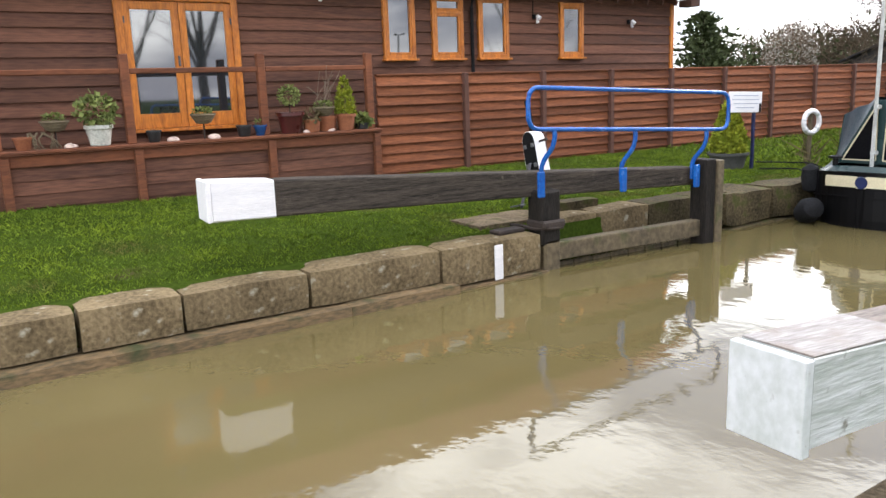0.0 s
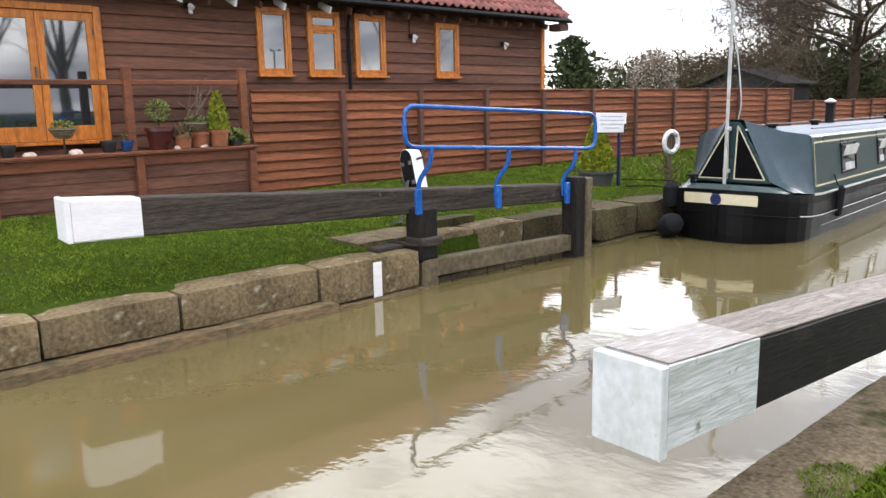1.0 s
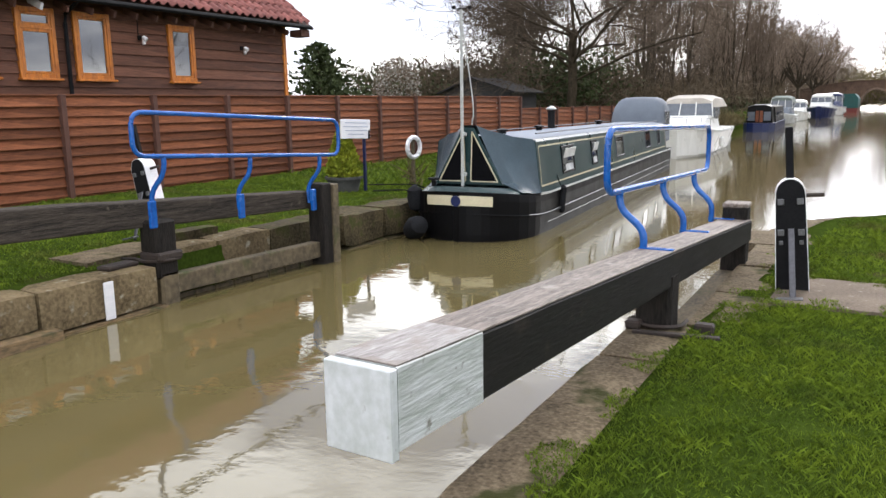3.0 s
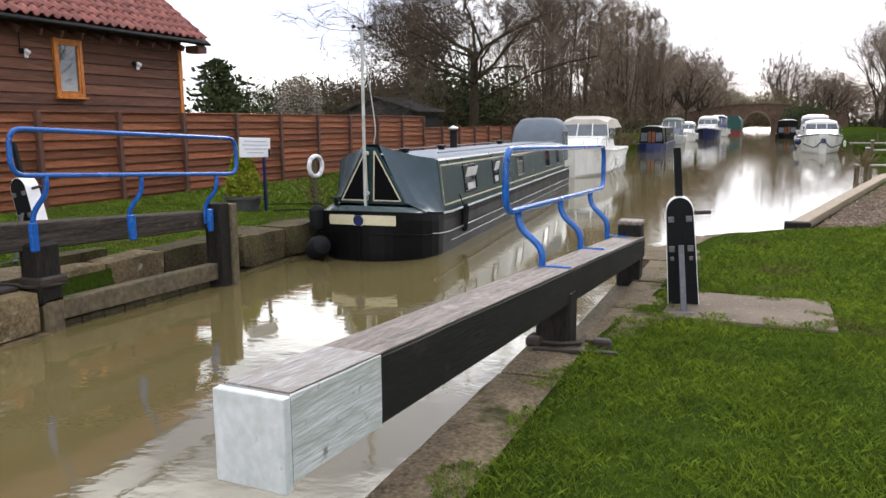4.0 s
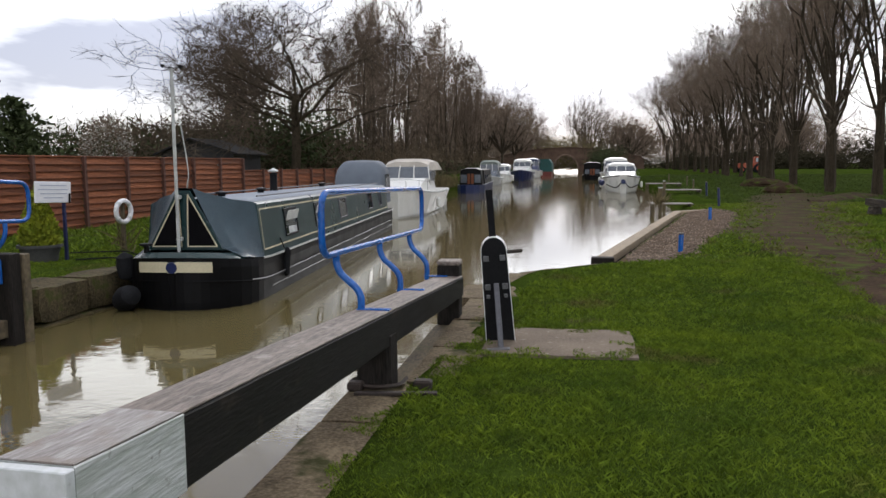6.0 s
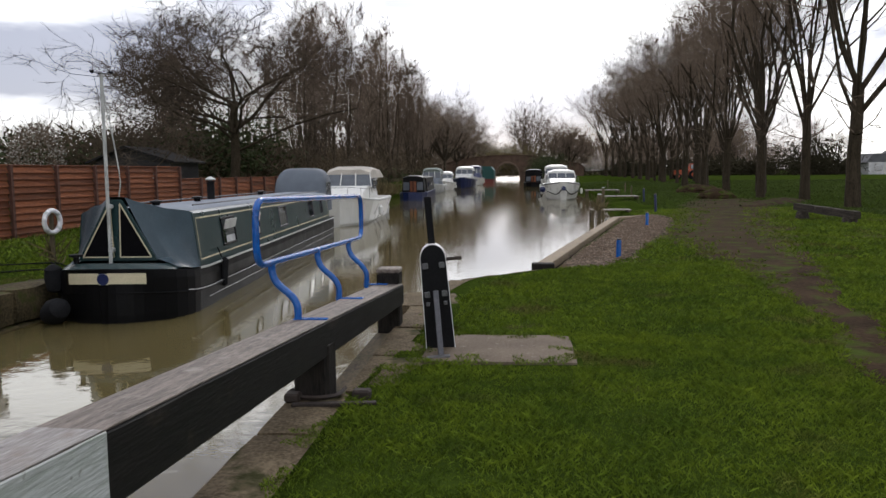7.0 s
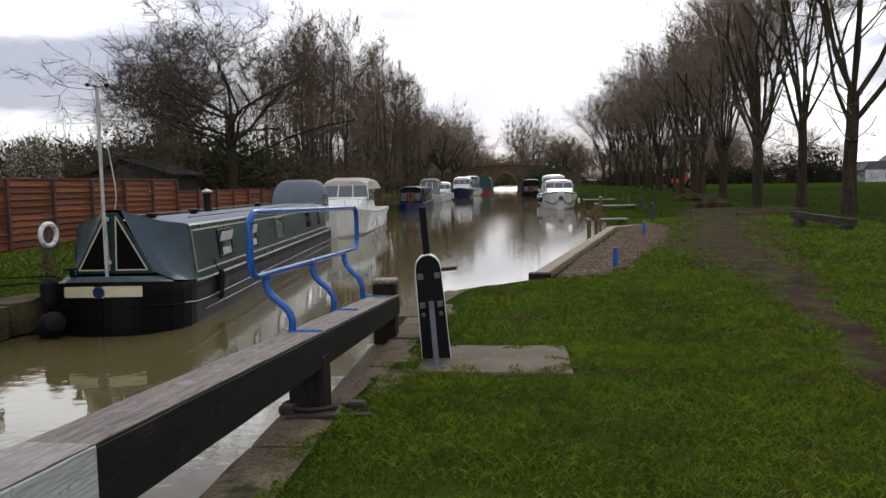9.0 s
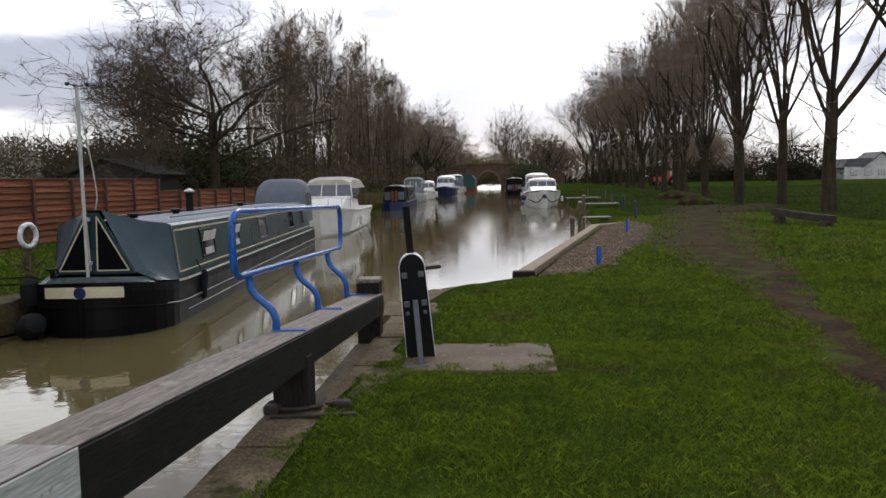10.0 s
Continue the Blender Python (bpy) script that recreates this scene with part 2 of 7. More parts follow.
def mesh_np(name, verts, faces, material, smooth=False):
    """A mesh from arrays of corners and of faces with equally many corners."""
    me = bpy.data.meshes.new(name)
    v, f = np.asarray(verts, dtype=np.float32), np.asarray(faces, dtype=np.int32)
    me.vertices.add(len(v))
    me.vertices.foreach_set("co", v.ravel())
    k = f.shape[1]
    me.loops.add(f.size)
    me.loops.foreach_set("vertex_index", f.ravel())
    me.polygons.add(len(f))
    me.polygons.foreach_set("loop_start", np.arange(len(f), dtype=np.int32) * k)
    me.polygons.foreach_set("loop_total", np.full(len(f), k, dtype=np.int32))
    me.update(calc_edges=True)
    me.materials.append(material)
    if smooth:
        me.polygons.foreach_set("use_smooth", np.ones(len(f), dtype=bool))
    return me


def thing(name, m, label, category, group="", kind=""):
    ob = new(name)
    ob.empty_display_size = 0.2
    ob.matrix_world = m
    return tagged(ob, label, category, group, kind)


def part(name, bm, material, parent, label="", smooth=False):
    """Links a bmesh, or a finished mesh, as one object under a thing or a part."""
    me = bm if isinstance(bm, bpy.types.Mesh) else mesh_of(bm, name, material, smooth)
    ob = new(name, me)
    ob.parent = parent
    return tagged(ob, label)


def single(name, bm, material, m, label, category, group="", kind="", smooth=False):
    me = bm if isinstance(bm, bpy.types.Mesh) else mesh_of(bm, name, material, smooth)
    ob = new(name, me)
    ob.matrix_world = m
    return tagged(ob, label, category, group, kind)


def box(c, s, bev=0.0, rot=None, bm=None, taper=None, seg=1):
    """A bevelled box: centre, size, edge radius, turn (a 3x3 matrix), taper (top's scale in x and y)."""
    own = bm if bm is not None else bmesh.new()
    tmp = bmesh.new()
    bmesh.ops.create_cube(tmp, size=1.0)
    for v in tmp.verts:
        v.co = Vector((v.co.x * s[0], v.co.y * s[1], v.co.z * s[2]))
        if taper and v.co.z > 0:
            v.co.x *= taper[0]
            v.co.y *= taper[1]
    if bev:
        bmesh.ops.bevel(tmp, geom=tmp.edges[:], offset=bev, segments=seg, affect="EDGES", clamp_overlap=True)
    for v in tmp.verts:
        if rot is not None:
            v.co = rot @ v.co
        v.co += Vector(c)
    join(own, tmp)
    return own


def join(own, tmp):
    made = [own.verts.new(v.co) for v in tmp.verts]
    tmp.verts.index_update()
    for f in tmp.faces:
        own.faces.new([made[v.index] for v in f.verts])
    tmp.free()


def rough_up(bm, amount, scale=3.0, seed=0.0):
    for v in bm.verts:
        v.co += noise.noise_vector(v.co * scale + Vector((seed, seed * 2, 0))) * amount
    return bm


def block(s, bev=0.03, amount=0.02, cuts=3, seed=0.0):
    """A worn stone or timber: a subdivided box with rounded, uneven edges."""
    bm = box((0, 0, 0), s)
    for axis in range(3):
        count = max(1, int(s[axis] / 0.16))
        for k in range(1, count):
            no = Vector([1.0 if j == axis else 0.0 for j in range(3)])
            bmesh.ops.bisect_plane(bm, geom=bm.verts[:] + bm.edges[:] + bm.faces[:], plane_co=no * (s[axis] * (k / count - 0.5)), plane_no=no)
    half = Vector(s) / 2
    for v in bm.verts:
        edge = sum(1 for j in range(3) if abs(abs(v.co[j]) - half[j]) < 1e-4)
        if edge >= 2:
            v.co -= Vector([math.copysign(bev * (0.5 if edge == 2 else 0.7), v.co[j]) if abs(abs(v.co[j]) - half[j]) < 1e-4 else 0 for j in range(3)])
    rough_up(bm, amount, 2.5, seed)
    return rough_up(bm, amount * 0.5, 9.0, seed + 3)


def tube(points, radius, sides=8, bm=None, caps=True, radii=None):
    """A round bar along points."""
    own = bm if bm is not None else bmesh.new()
    pts = [Vector(p) for p in points]
    rings = []
    up = Vector((0.13, 0.21, 0.97)).normalized()
    for i, p in enumerate(pts):
        d = (pts[min(i + 1, len(pts) - 1)] - pts[max(i - 1, 0)]).normalized()
        side = d.cross(up)
        if side.length < 0.05:
            side = d.cross(Vector((1, 0, 0)))
        side.normalize()
        other = side.cross(d)
        r = radii[i] if radii else radius
        rings.append([own.verts.new(p + (side * math.cos(a) + other * math.sin(a)) * r) for a in (math.tau * k / sides for k in range(sides))])
    for a, b in zip(rings, rings[1:]):
        for k in range(sides):
            own.faces.new((a[k], a[(k + 1) % sides], b[(k + 1) % sides], b[k]))
    if caps:
        own.faces.new(rings[0][::-1])
        own.faces.new(rings[-1])
    return own


def lathe(profile, sides=20, bm=None, at=(0, 0, 0)):
    """A turned body from (radius, height) pairs."""
    own = bm if bm is not None else bmesh.new()
    rings = [[own.verts.new((at[0] + r * math.cos(math.tau * k / sides), at[1] + r * math.sin(math.tau * k / sides), at[2] + z)) for k in range(sides)] for r, z in profile]
    for a, b in zip(rings, rings[1:]):
        for k in range(sides):
            own.faces.new((a[k], a[(k + 1) % sides], b[(k + 1) % sides], b[k]))
    own.faces.new(rings[0][::-1])
    own.faces.new(rings[-1])
    return own


def prism(outline, depth, axis="x", bm=None, off=0.0):
    """An outline of (a, b) pairs pushed along an axis: x -> (y, z), y -> (x, z), z -> (x, y)."""
    own = bm if bm is not None else bmesh.new()

    def place(a, b, c):
        return {"x": (c, a, b), "y": (a, c, b), "z": (a, b, c)}[axis]

    lo = [own.verts.new(place(a, b, off)) for a, b in outline]
    hi = [own.verts.new(place(a, b, off + depth)) for a, b in outline]
    n = len(outline)
    for k in range(n):
        own.faces.new((lo[k], lo[(k + 1) % n], hi[(k + 1) % n], hi[k]))
    own.faces.new(lo[::-1])
    own.faces.new(hi)
    bmesh.ops.recalc_face_normals(own, faces=own.faces[:])
    return own


def curve_through(points, steps=6):
    """A smooth line through points."""
    p = [Vector(q) for q in points]
    p = [p[0] * 2 - p[1]] + p + [p[-1] * 2 - p[-2]]
    out = []
    for i in range(1, len(p) - 2):
        for k in range(steps):
            t = k / steps
            out.append(0.5 * (2 * p[i] + (p[i + 1] - p[i - 1]) * t + (2 * p[i - 1] - 5 * p[i] + 4 * p[i + 1] - p[i + 2]) * t * t
                              + (3 * p[i] - p[i - 1] - 3 * p[i + 1] + p[i + 2]) * t ** 3))
    return out + [p[-2]]


# ---- the ground: one sheet, dipping under the canal ----
WATER = -0.45
LEFT_BANK = [(-60, -6.95), (6.2, -6.95), (9.0, -7.2), (12.4, -7.15), (14, -7.5), (30, -9.0), (60, -9.6), (110, -10.5), (170, -9.0), (400, -9.0)]
RIGHT_BANK = [(-60, -1.0), (6.0, -1.0), (8.0, -0.75), (11.0, -0.70), (12.5, -0.4), (13.9, 0.95), (15.1, 1.1), (29.4, 4.2), (31, 4.6), (58, 6.3), (110, 7.0), (170, 7.0), (400, 7.0)]


def bank(table, y):
    return float(np.interp(y, [r[0] for r in table], [r[1] for r in table]))


def ground_z(x, y):
    """Height of the land, away from the canal."""
    if x < -4:
        d = max(0.0, -x - 7.0)
        z = 0.02 + 0.055 * min(d, 5.0) + 0.09 * max(0.0, min(1.0, (7.0 - y) / 7.0)) * min(1.0, d / 4.0)
        z += 0.05 * noise.noise((x * 0.3, y * 0.3, 0)) * min(1.0, d)
        if y > 60:
            z += 0.5 * min(1, (y - 60) / 60) * min(1, d / 10)
        return z
    d = max(0.0, x + 0.9)
    z = 0.03 + 0.045 * noise.noise((x * 0.35, y * 0.35, 3)) * min(1.0, d / 1.5)
    if y > 14:
        z += 0.02 * min(1.0, (y - 14) / 20) - 0.13 * max(0.0, 1 - abs(x - bank(RIGHT_BANK, y)) / 3.0)
        if y > 60:
            z += 0.4 * min(1, (y - 60) / 80) * min(1, d / 15)
    return z


def spread(a, b, fine_a, fine_b, step, far):
    """Coordinates from a to b, close between fine_a and fine_b and wider outside."""
    out, s = list(np.arange(fine_a, fine_b + 1e-6, step)), step
    v = fine_b
    while v < b:
        s = min(far, s * 1.25)
        v += s
        out.append(min(v, b))
    s, v = step, fine_a
    while v > a:
        s = min(far, s * 1.25)
        v -= s
        out.insert(0, max(v, a))
    return sorted(set(out))


def build_ground():
    ys = spread(-40, 900, -3, 34, 0.4, 60)
    verts, faces = [], []
    offs_l = [0, 0.3, 0.6, 1.0, 1.5, 2, 2.6, 3.2, 4, 5, 6, 8, 11, 15, 22, 35, 60, 120, 250, 500]
    offs_r = [0, 0.3, 0.6, 0.9, 1.2, 1.6, 2, 2.5, 3, 3.6, 4.2, 5, 6, 7, 8.5, 10, 12, 15, 20, 28, 40, 60, 100, 200, 500]
    cols = len(offs_l) + len(offs_r) + 2
    for y in ys:
        xl, xr = bank(LEFT_BANK, y), bank(RIGHT_BANK, y)
        row = [(xl - o, y, ground_z(xl - o, y)) for o in reversed(offs_l)] + [(xl + 0.01, y, -1.4), (xr - 0.01, y, -1.4)] + [(xr + o, y, ground_z(xr + o, y)) for o in offs_r]
        verts += row
    for j in range(len(ys) - 1):
        for i in range(cols - 1):
            a = j * cols + i
            faces.append((a, a + 1, a + cols + 1, a + cols))
    me = mesh_np("ground", verts, faces, M_grass_soil, True)
    return single("ground", me, None, Matrix(), "short mown grass banks running back to the horizon", "ground", kind="structure")


build_ground()
bm = bmesh.new()
for quad in ([(-30, -40), (30, -40), (30, 400), (-30, 400)],):
    bm.faces.new([bm.verts.new((x, y, WATER)) for x, y in quad])
single("water", bm, M_water, Matrix(), "silty olive-brown canal water with a faint ripple", "water", kind="structure")

# ---- lock walls ----
def lock_wall(name, label):
    return thing(name, Matrix(), label, "wall", kind="structure")


def stone(parent, c, s, material, seed, name="stone", turn=0.0, amount=0.025):
    ob = part(name, block(s, 0.022, amount * 0.7, 2, seed), material, parent, "", True)
    ob.matrix_local = pose(*c, 0, 0, turn)
    return ob


WEST_STONES = (1.7, 1.7, 1.6, 1.0, 0.86, 0.86, 1.21, 1.52)
wall_west = lock_wall("wall_west", "worn sandstone lock wall with lichen, above silty water")
y = -6.0
for k, length in enumerate(WEST_STONES):
    stone(wall_west, (-6.98, y + length / 2, -0.15), (0.56, length - 0.006, 0.36 + 0.012 * (k % 2)), M_stone, k * 3.1, amount=0.016)
    y += length
stone(wall_west, (-6.98, 5.16, -0.19), (0.58, 1.40, 0.44), M_stone, 51.0, amount=0.014)
y = -6.0
for k, length in enumerate((2.4, 2.1, 2.6, 2.2, 1.3)):
    stone(wall_west, (-6.81, y + length / 2, -0.62), (0.52, length + 0.03, 0.56), M_ledge, k * 5.3 + 80, amount=0.014)
    y += length
stone(wall_west, (-6.94, 5.28, -0.72), (0.60, 1.4, 0.6), M_ledge, 112.0)
# painted depth stripe
part("stripe", box((-6.682, 5.22, -0.22), (0.012, 0.12, 0.40), 0.004), M_whitepaint, wall_west, "white painted stripe")
# recess behind the open gate
for k, (yy, length) in enumerate(((6.45, 0.9), (7.4, 0.95), (8.35, 0.95), (9.2, 0.75))):
    stone(wall_west, (-7.27, yy + 0.2, -0.11), (0.5, length - 0.01, 0.42), M_stone_mossy_shaded if k > 1 else M_stone, k * 2.7 + 130)
    stone(wall_west, (-7.36, yy + 0.2, -0.72), (0.4, length - 0.02, 0.65), M_stone_mossy_shaded, k * 2.7 + 150)
stone(wall_west, (-7.55, 7.0, 0.10), (0.36, 0.95, 0.22), M_stone_mossy_shaded, 171.0, amount=0.03)
stone(wall_west, (-7.60, 6.0, 0.05), (0.7, 1.2, 0.10), M_concrete, 173.0)
# rough wing wall up to the moored boat
for k, (yy, length, hh) in enumerate(((10.1, 1.1, 0.5), (11.15, 1.0, 0.48), (12.0, 0.8, 0.45))):
    stone(wall_west, (-7.2 + 0.02 * k, yy, -0.16), (0.66, length, hh), M_stone_mossy_shaded, k * 4.4 + 190, amount=0.06)
    stone(wall_west, (-7.12 + 0.02 * k, yy, -0.70), (0.62, length, 0.55), M_stone_mossy_shaded, k * 4.4 + 210, amount=0.05)
wall_back_w = stone(wall_west, (-7.5, 1.0, -0.9), (0.9, 16.0, 1.4), M_stone_mossy_shaded, 230.0)

wall_east = lock_wall("wall_east", "concrete and stone lock wall edge with moss")
y = -5.0
for k, length in enumerate((2.6, 2.4, 2.8, 2.3, 0.95)):
    stone(wall_east, (-1.20, y + length / 2, -0.16), (0.48, length - 0.012, 0.38), M_concrete, k * 3.3 + 300, amount=0.018)
    stone(wall_east, (-1.02, y + length / 2, -0.80), (0.72, length - 0.012, 0.90), M_ledge, k * 3.3 + 330)
    y += length
for k, (yy, length) in enumerate(((6.7, 1.2), (7.95, 1.3), (9.3, 1.35))):
    stone(wall_east, (-0.76, yy, -0.16), (0.62, length - 0.012, 0.38), M_concrete, k * 3.3 + 360, amount=0.018)
    stone(wall_east, (-0.72, yy, -0.80), (0.58, length - 0.012, 0.90), M_ledge, k * 3.3 + 380)
stone(wall_east, (-0.85, 10.55, -0.15), (0.85, 1.1, 0.36), M_concrete, 400.0)
stone(wall_east, (-0.83, 10.55, -0.80), (0.8, 1.1, 0.90), M_ledge, 403.0)
stone(wall_east, (-0.55, 11.75, -0.16), (0.8, 1.4, 0.34), M_concrete, 406.0, turn=-14)
stone(wall_east, (0.32, 13.15, -0.17), (0.62, 2.0, 0.34), M_concrete, 409.0, turn=-47)
stone(wall_east, (-0.50, 11.75, -0.80), (0.75, 1.4, 0.9), M_ledge, 412.0, turn=-14)
stone(wall_east, (0.36, 13.15, -0.80), (0.58, 2.0, 0.9), M_ledge, 415.0, turn=-47)
# concrete standing by the paddle gear
pad = stone(wall_east, (0.12, 7.52, 0.0), (1.40, 1.15, 0.14), M_pad, 420.0, "slab", amount=0.012)


# ---- lock gates, both open against the walls ----
def tapered_beam(y0, y1, z0, z1, h0, h1, w, bev=0.015):
    """A beam along y whose top runs from z0 to z1 and whose depth from h0 to h1."""
    bm = bmesh.new()
    n = max(2, int((y1 - y0) / 0.35))
    rings = []
    for k in range(n + 1):
        t = k / n
        yy, zt, h = y0 + (y1 - y0) * t, z0 + (z1 - z0) * t, h0 + (h1 - h0) * t
        pts = []
        for sx, sz in ((-1, 0), (1, 0), (1, 1), (-1, 1)):
            xx, zz = sx * w / 2, zt - h + sz * h
            if bev:
                a, b = (sx * -bev, 0), (0, bev if sz == 0 else -bev)
                pair = [(xx + a[0], zz), (xx, zz + b[1])] if (sx > 0) == (sz == 0) else [(xx, zz + b[1]), (xx + a[0], zz)]
                pts += pair
            else:
                pts.append((xx, zz))
        rings.append([bm.verts.new((px + 0.004 * noise.noise((yy * 3, px * 9, 0)), yy, pz + 0.006 * noise.noise((yy * 2.2, pz * 9, 5)))) for px, pz in pts])
    m = len(rings[0])
    for a, b in zip(rings, rings[1:]):
        for k in range(m):
            bm.faces.new((a[k], a[(k + 1) % m], b[(k + 1) % m], b[k]))
    bm.faces.new(rings[0][::-1])
    bm.faces.new(rings[-1])
    bmesh.ops.recalc_face_normals(bm, faces=bm.faces[:])
    return bm


def handrail(gate, side, x_foot, x_rail, feet, loop, slope):
    """A blue bent-tube rail: a long rounded loop on three S-shaped stanchions. side: +1 towards +x."""
    y0, y1, zb0, zt0, zb1, zt1 = loop
    r = 0.16

    def bend(yy, z):
        return (x_rail, yy, z)

    pts = []
    corners = [(y0, zb0), (y0, zt0), (y1, zt1), (y1, zb1)]
    for k in range(4):
        p, q, s = Vector(corners[k - 1]), Vector(corners[k]), Vector(corners[(k + 1) % 4])
        a, b = q + (p - q).normalized() * r, q + (s - q).normalized() * r
        for j in range(7):
            t = j / 6
            c = a * (1 - t) ** 2 + q * 2 * t * (1 - t) + b * t * t
            pts.append(bend(c.x, c.y))
    pts.append(pts[0])
    rail = part("handrail", tube(pts, 0.026, 10, caps=False), M_blue, gate, "blue painted tubular handrail", True)
    for yy, zf, zr in feet:
        pts = curve_through([(x_foot, yy, zf), (x_foot, yy, zf + (zr - zf) * 0.28), (x_foot + (x_rail - x_foot) * 0.22, yy + 0.01, zf + (zr - zf) * 0.45), (x_foot + (x_rail - x_foot) * 0.80, yy + 0.03, zf + (zr - zf) * 0.66), (x_rail, yy + 0.04, zf + (zr - zf) * 0.84), (x_rail, yy + 0.04, zr)], 6)
        part("stanchion", tube(pts, 0.028, 10), M_blue, rail, smooth=True)
    return rail


def paddle_gear(m, label, group):
    """Ground paddle gear: a black, round-topped box with white edges, a rack and a sloping stay."""
    gear = thing("paddle_gear", m, label, "lock gear", group)
    outline = [(-0.132, 0.0), (-0.117, 0.86)] + [(-0.117 * math.cos(a), 0.86 + 0.135 * math.sin(a)) for a in np.linspace(0.25, math.pi - 0.25, 9)] + [(0.117, 0.86), (0.132, 0.0)]
    part("case", prism(outline, 0.20, "y", off=-0.10), M_iron, gear, "black painted cast case")
    rim = bmesh.new()
    inner = [(a * 1.0, b) for a, b in outline[1:-1]]
    for (a, b), (c, d) in zip([(-0.132, 0.0)] + inner, inner + [(0.132, 0.0)]):
        mid, ln = Vector(((a + c) / 2, 0.0, (b + d) / 2)), math.hypot(c - a, d - b)
        ang = math.atan2(d - b, c - a)
        box(mid + Vector((-math.sin(ang) * 0.003, 0, math.cos(ang) * 0.003)), (ln + 0.004, 0.194, 0.006), 0, Matrix.Rotation(-ang, 3, "Y"), rim)
    part("edge_strip", rim, M_whitepaint, gear, "white painted edge")
    for bx, bz in ((-0.078, 0.80), (0.078, 0.80), (-0.082, 0.53), (0.082, 0.53), (-0.082, 0.44), (0.082, 0.44)):
        big = 0.055 if bz > 0.5 else 0.035
        part("bolt", box((bx, -0.105, bz), (big, 0.03, big), 0.006), M_bolt, gear)
    part("rack", box((0.0, 0.0, 1.18), (0.065, 0.05, 0.52), 0.006), M_iron, gear, "black rack bar")
    part("spindle", tube([(0.10, 0.0, 0.84), (0.27, 0.0, 0.84)], 0.018, 8), M_rust, gear, "rusty square spindle")
    part("stay", box((0, 0, 0), (0.052, 0.02, 0.66), 0.006, Matrix.Rotation(radians(-26), 3, "X") ), M_steel, gear, "flat grey iron stay").location = (0.0, -0.27, 0.27)
    part("foot_plate", box((-0.03, -0.45, 0.012), (0.22, 0.09, 0.02), 0.004), M_bolt, gear)
    return gear


# east gate, beside the camera
gate_e = thing("lock_gate", Matrix(), "open timber lock gate, black balance beam with dirty white end", "lock gate", "pair of lock gates")
lean = math.atan2(0.30, 5.85)
e_axis = pose(-1.30 - 0.145, 2.45, 0, 0, 0, -math.degrees(lean))
beam = part("balance_beam", tapered_beam(0.55, 6.35, 0.757, 0.475, 0.318, 0.225, 0.29), M_blackpaint, gate_e, "black painted oak balance beam")
beam.matrix_local = e_axis
part("beam_top", box((0, 3.13, 0.0), (0.284, 6.38, 0.012), 0.004, Matrix.Rotation(-0.0486, 3, "X"), None), M_greywood, beam, "bare weathered grey top").location = (0, 0, 0.6345)
part("white_end", tapered_beam(-0.066, 0.57, 0.787, 0.756, 0.328, 0.320, 0.293, 0.005), M_oldwhite, beam, "dirty white painted end")
part("end_board", box((0, -0.098, 0.612), (0.312, 0.045, 0.352), 0.004), M_endboard, beam, "flaking white end board")
part("worn_paint", box((0.0, 0.243, 0.0), (0.286, 0.62, 0.008), 0.002, Matrix.Rotation(-0.0486, 3, "X")), M_wornwhite, beam, "worn white paint on the top").location = (0, 0, 0.7775)
part("heel_post", box((-1.25, 5.97, 0.10), (0.27, 0.27, 0.72), 0.03), M_darkpost, gate_e, "tarred round-backed heel post")
part("heel_post", box((-1.26, 5.97, -0.75), (0.26, 0.26, 1.1), 0.03), M_postwood, gate_e)
part("mitre_post", box((-1.13, 8.78, -0.07), (0.25, 0.24, 1.36), 0.015), M_darkpost, gate_e)
part("mitre_cap", box((-1.13, 8.78, 0.635), (0.26, 0.25, 0.05), 0.012), M_greywood, gate_e)
for zz, hh in ((-0.16, 0.2), (-0.62, 0.3), (-1.0, 0.3)):
    part("leaf_rail", box((-1.19, 7.37, zz), (0.18, 2.6, hh), 0.012), M_postwood, gate_e)
for k in range(9):
    part("leaf_board", box((-1.09, 6.25 + k * 0.29, -0.72), (0.04, 0.28, 1.2), 0.005), M_postwood, gate_e)
part("collar_strap", tube(curve_through([(-1.42, 6.06, 0.05), (-1.43, 5.86, 0.07), (-1.25, 5.78, 0.06), (-1.07, 5.86, 0.06), (-1.05, 6.1, 0.05)], 5), 0.018, 4), M_rust, gate_e)
part("anchor_bar", box((-1.05, 5.72, 0.035), (0.62, 0.06, 0.03), 0.006, Matrix.Rotation(radians(8), 3, "Z")), M_rust, gate_e)
part("anchor_bolt", box((-0.88, 5.9, 0.06), (0.14, 0.1, 0.08), 0.015), M_rust, gate_e)
part("anchor_bolt", box((-1.38, 5.80, 0.06), (0.12, 0.1, 0.07), 0.015), M_rust, gate_e)
rail = handrail(gate_e, 1, -1.36, -1.56, [(5.92, 0.59, 1.05), (7.28, 0.525, 1.01), (8.62, 0.46, 0.98)], (5.62, 9.38, 1.06, 1.53, 0.95, 1.44), 0)
for yy, zz in ((5.92, 0.629), (7.28, 0.563), (8.62, 0.498)):
    part("foot_strap", box((-1.26, yy, zz), (0.26, 0.06, 0.012), 0.003), M_blue, rail)

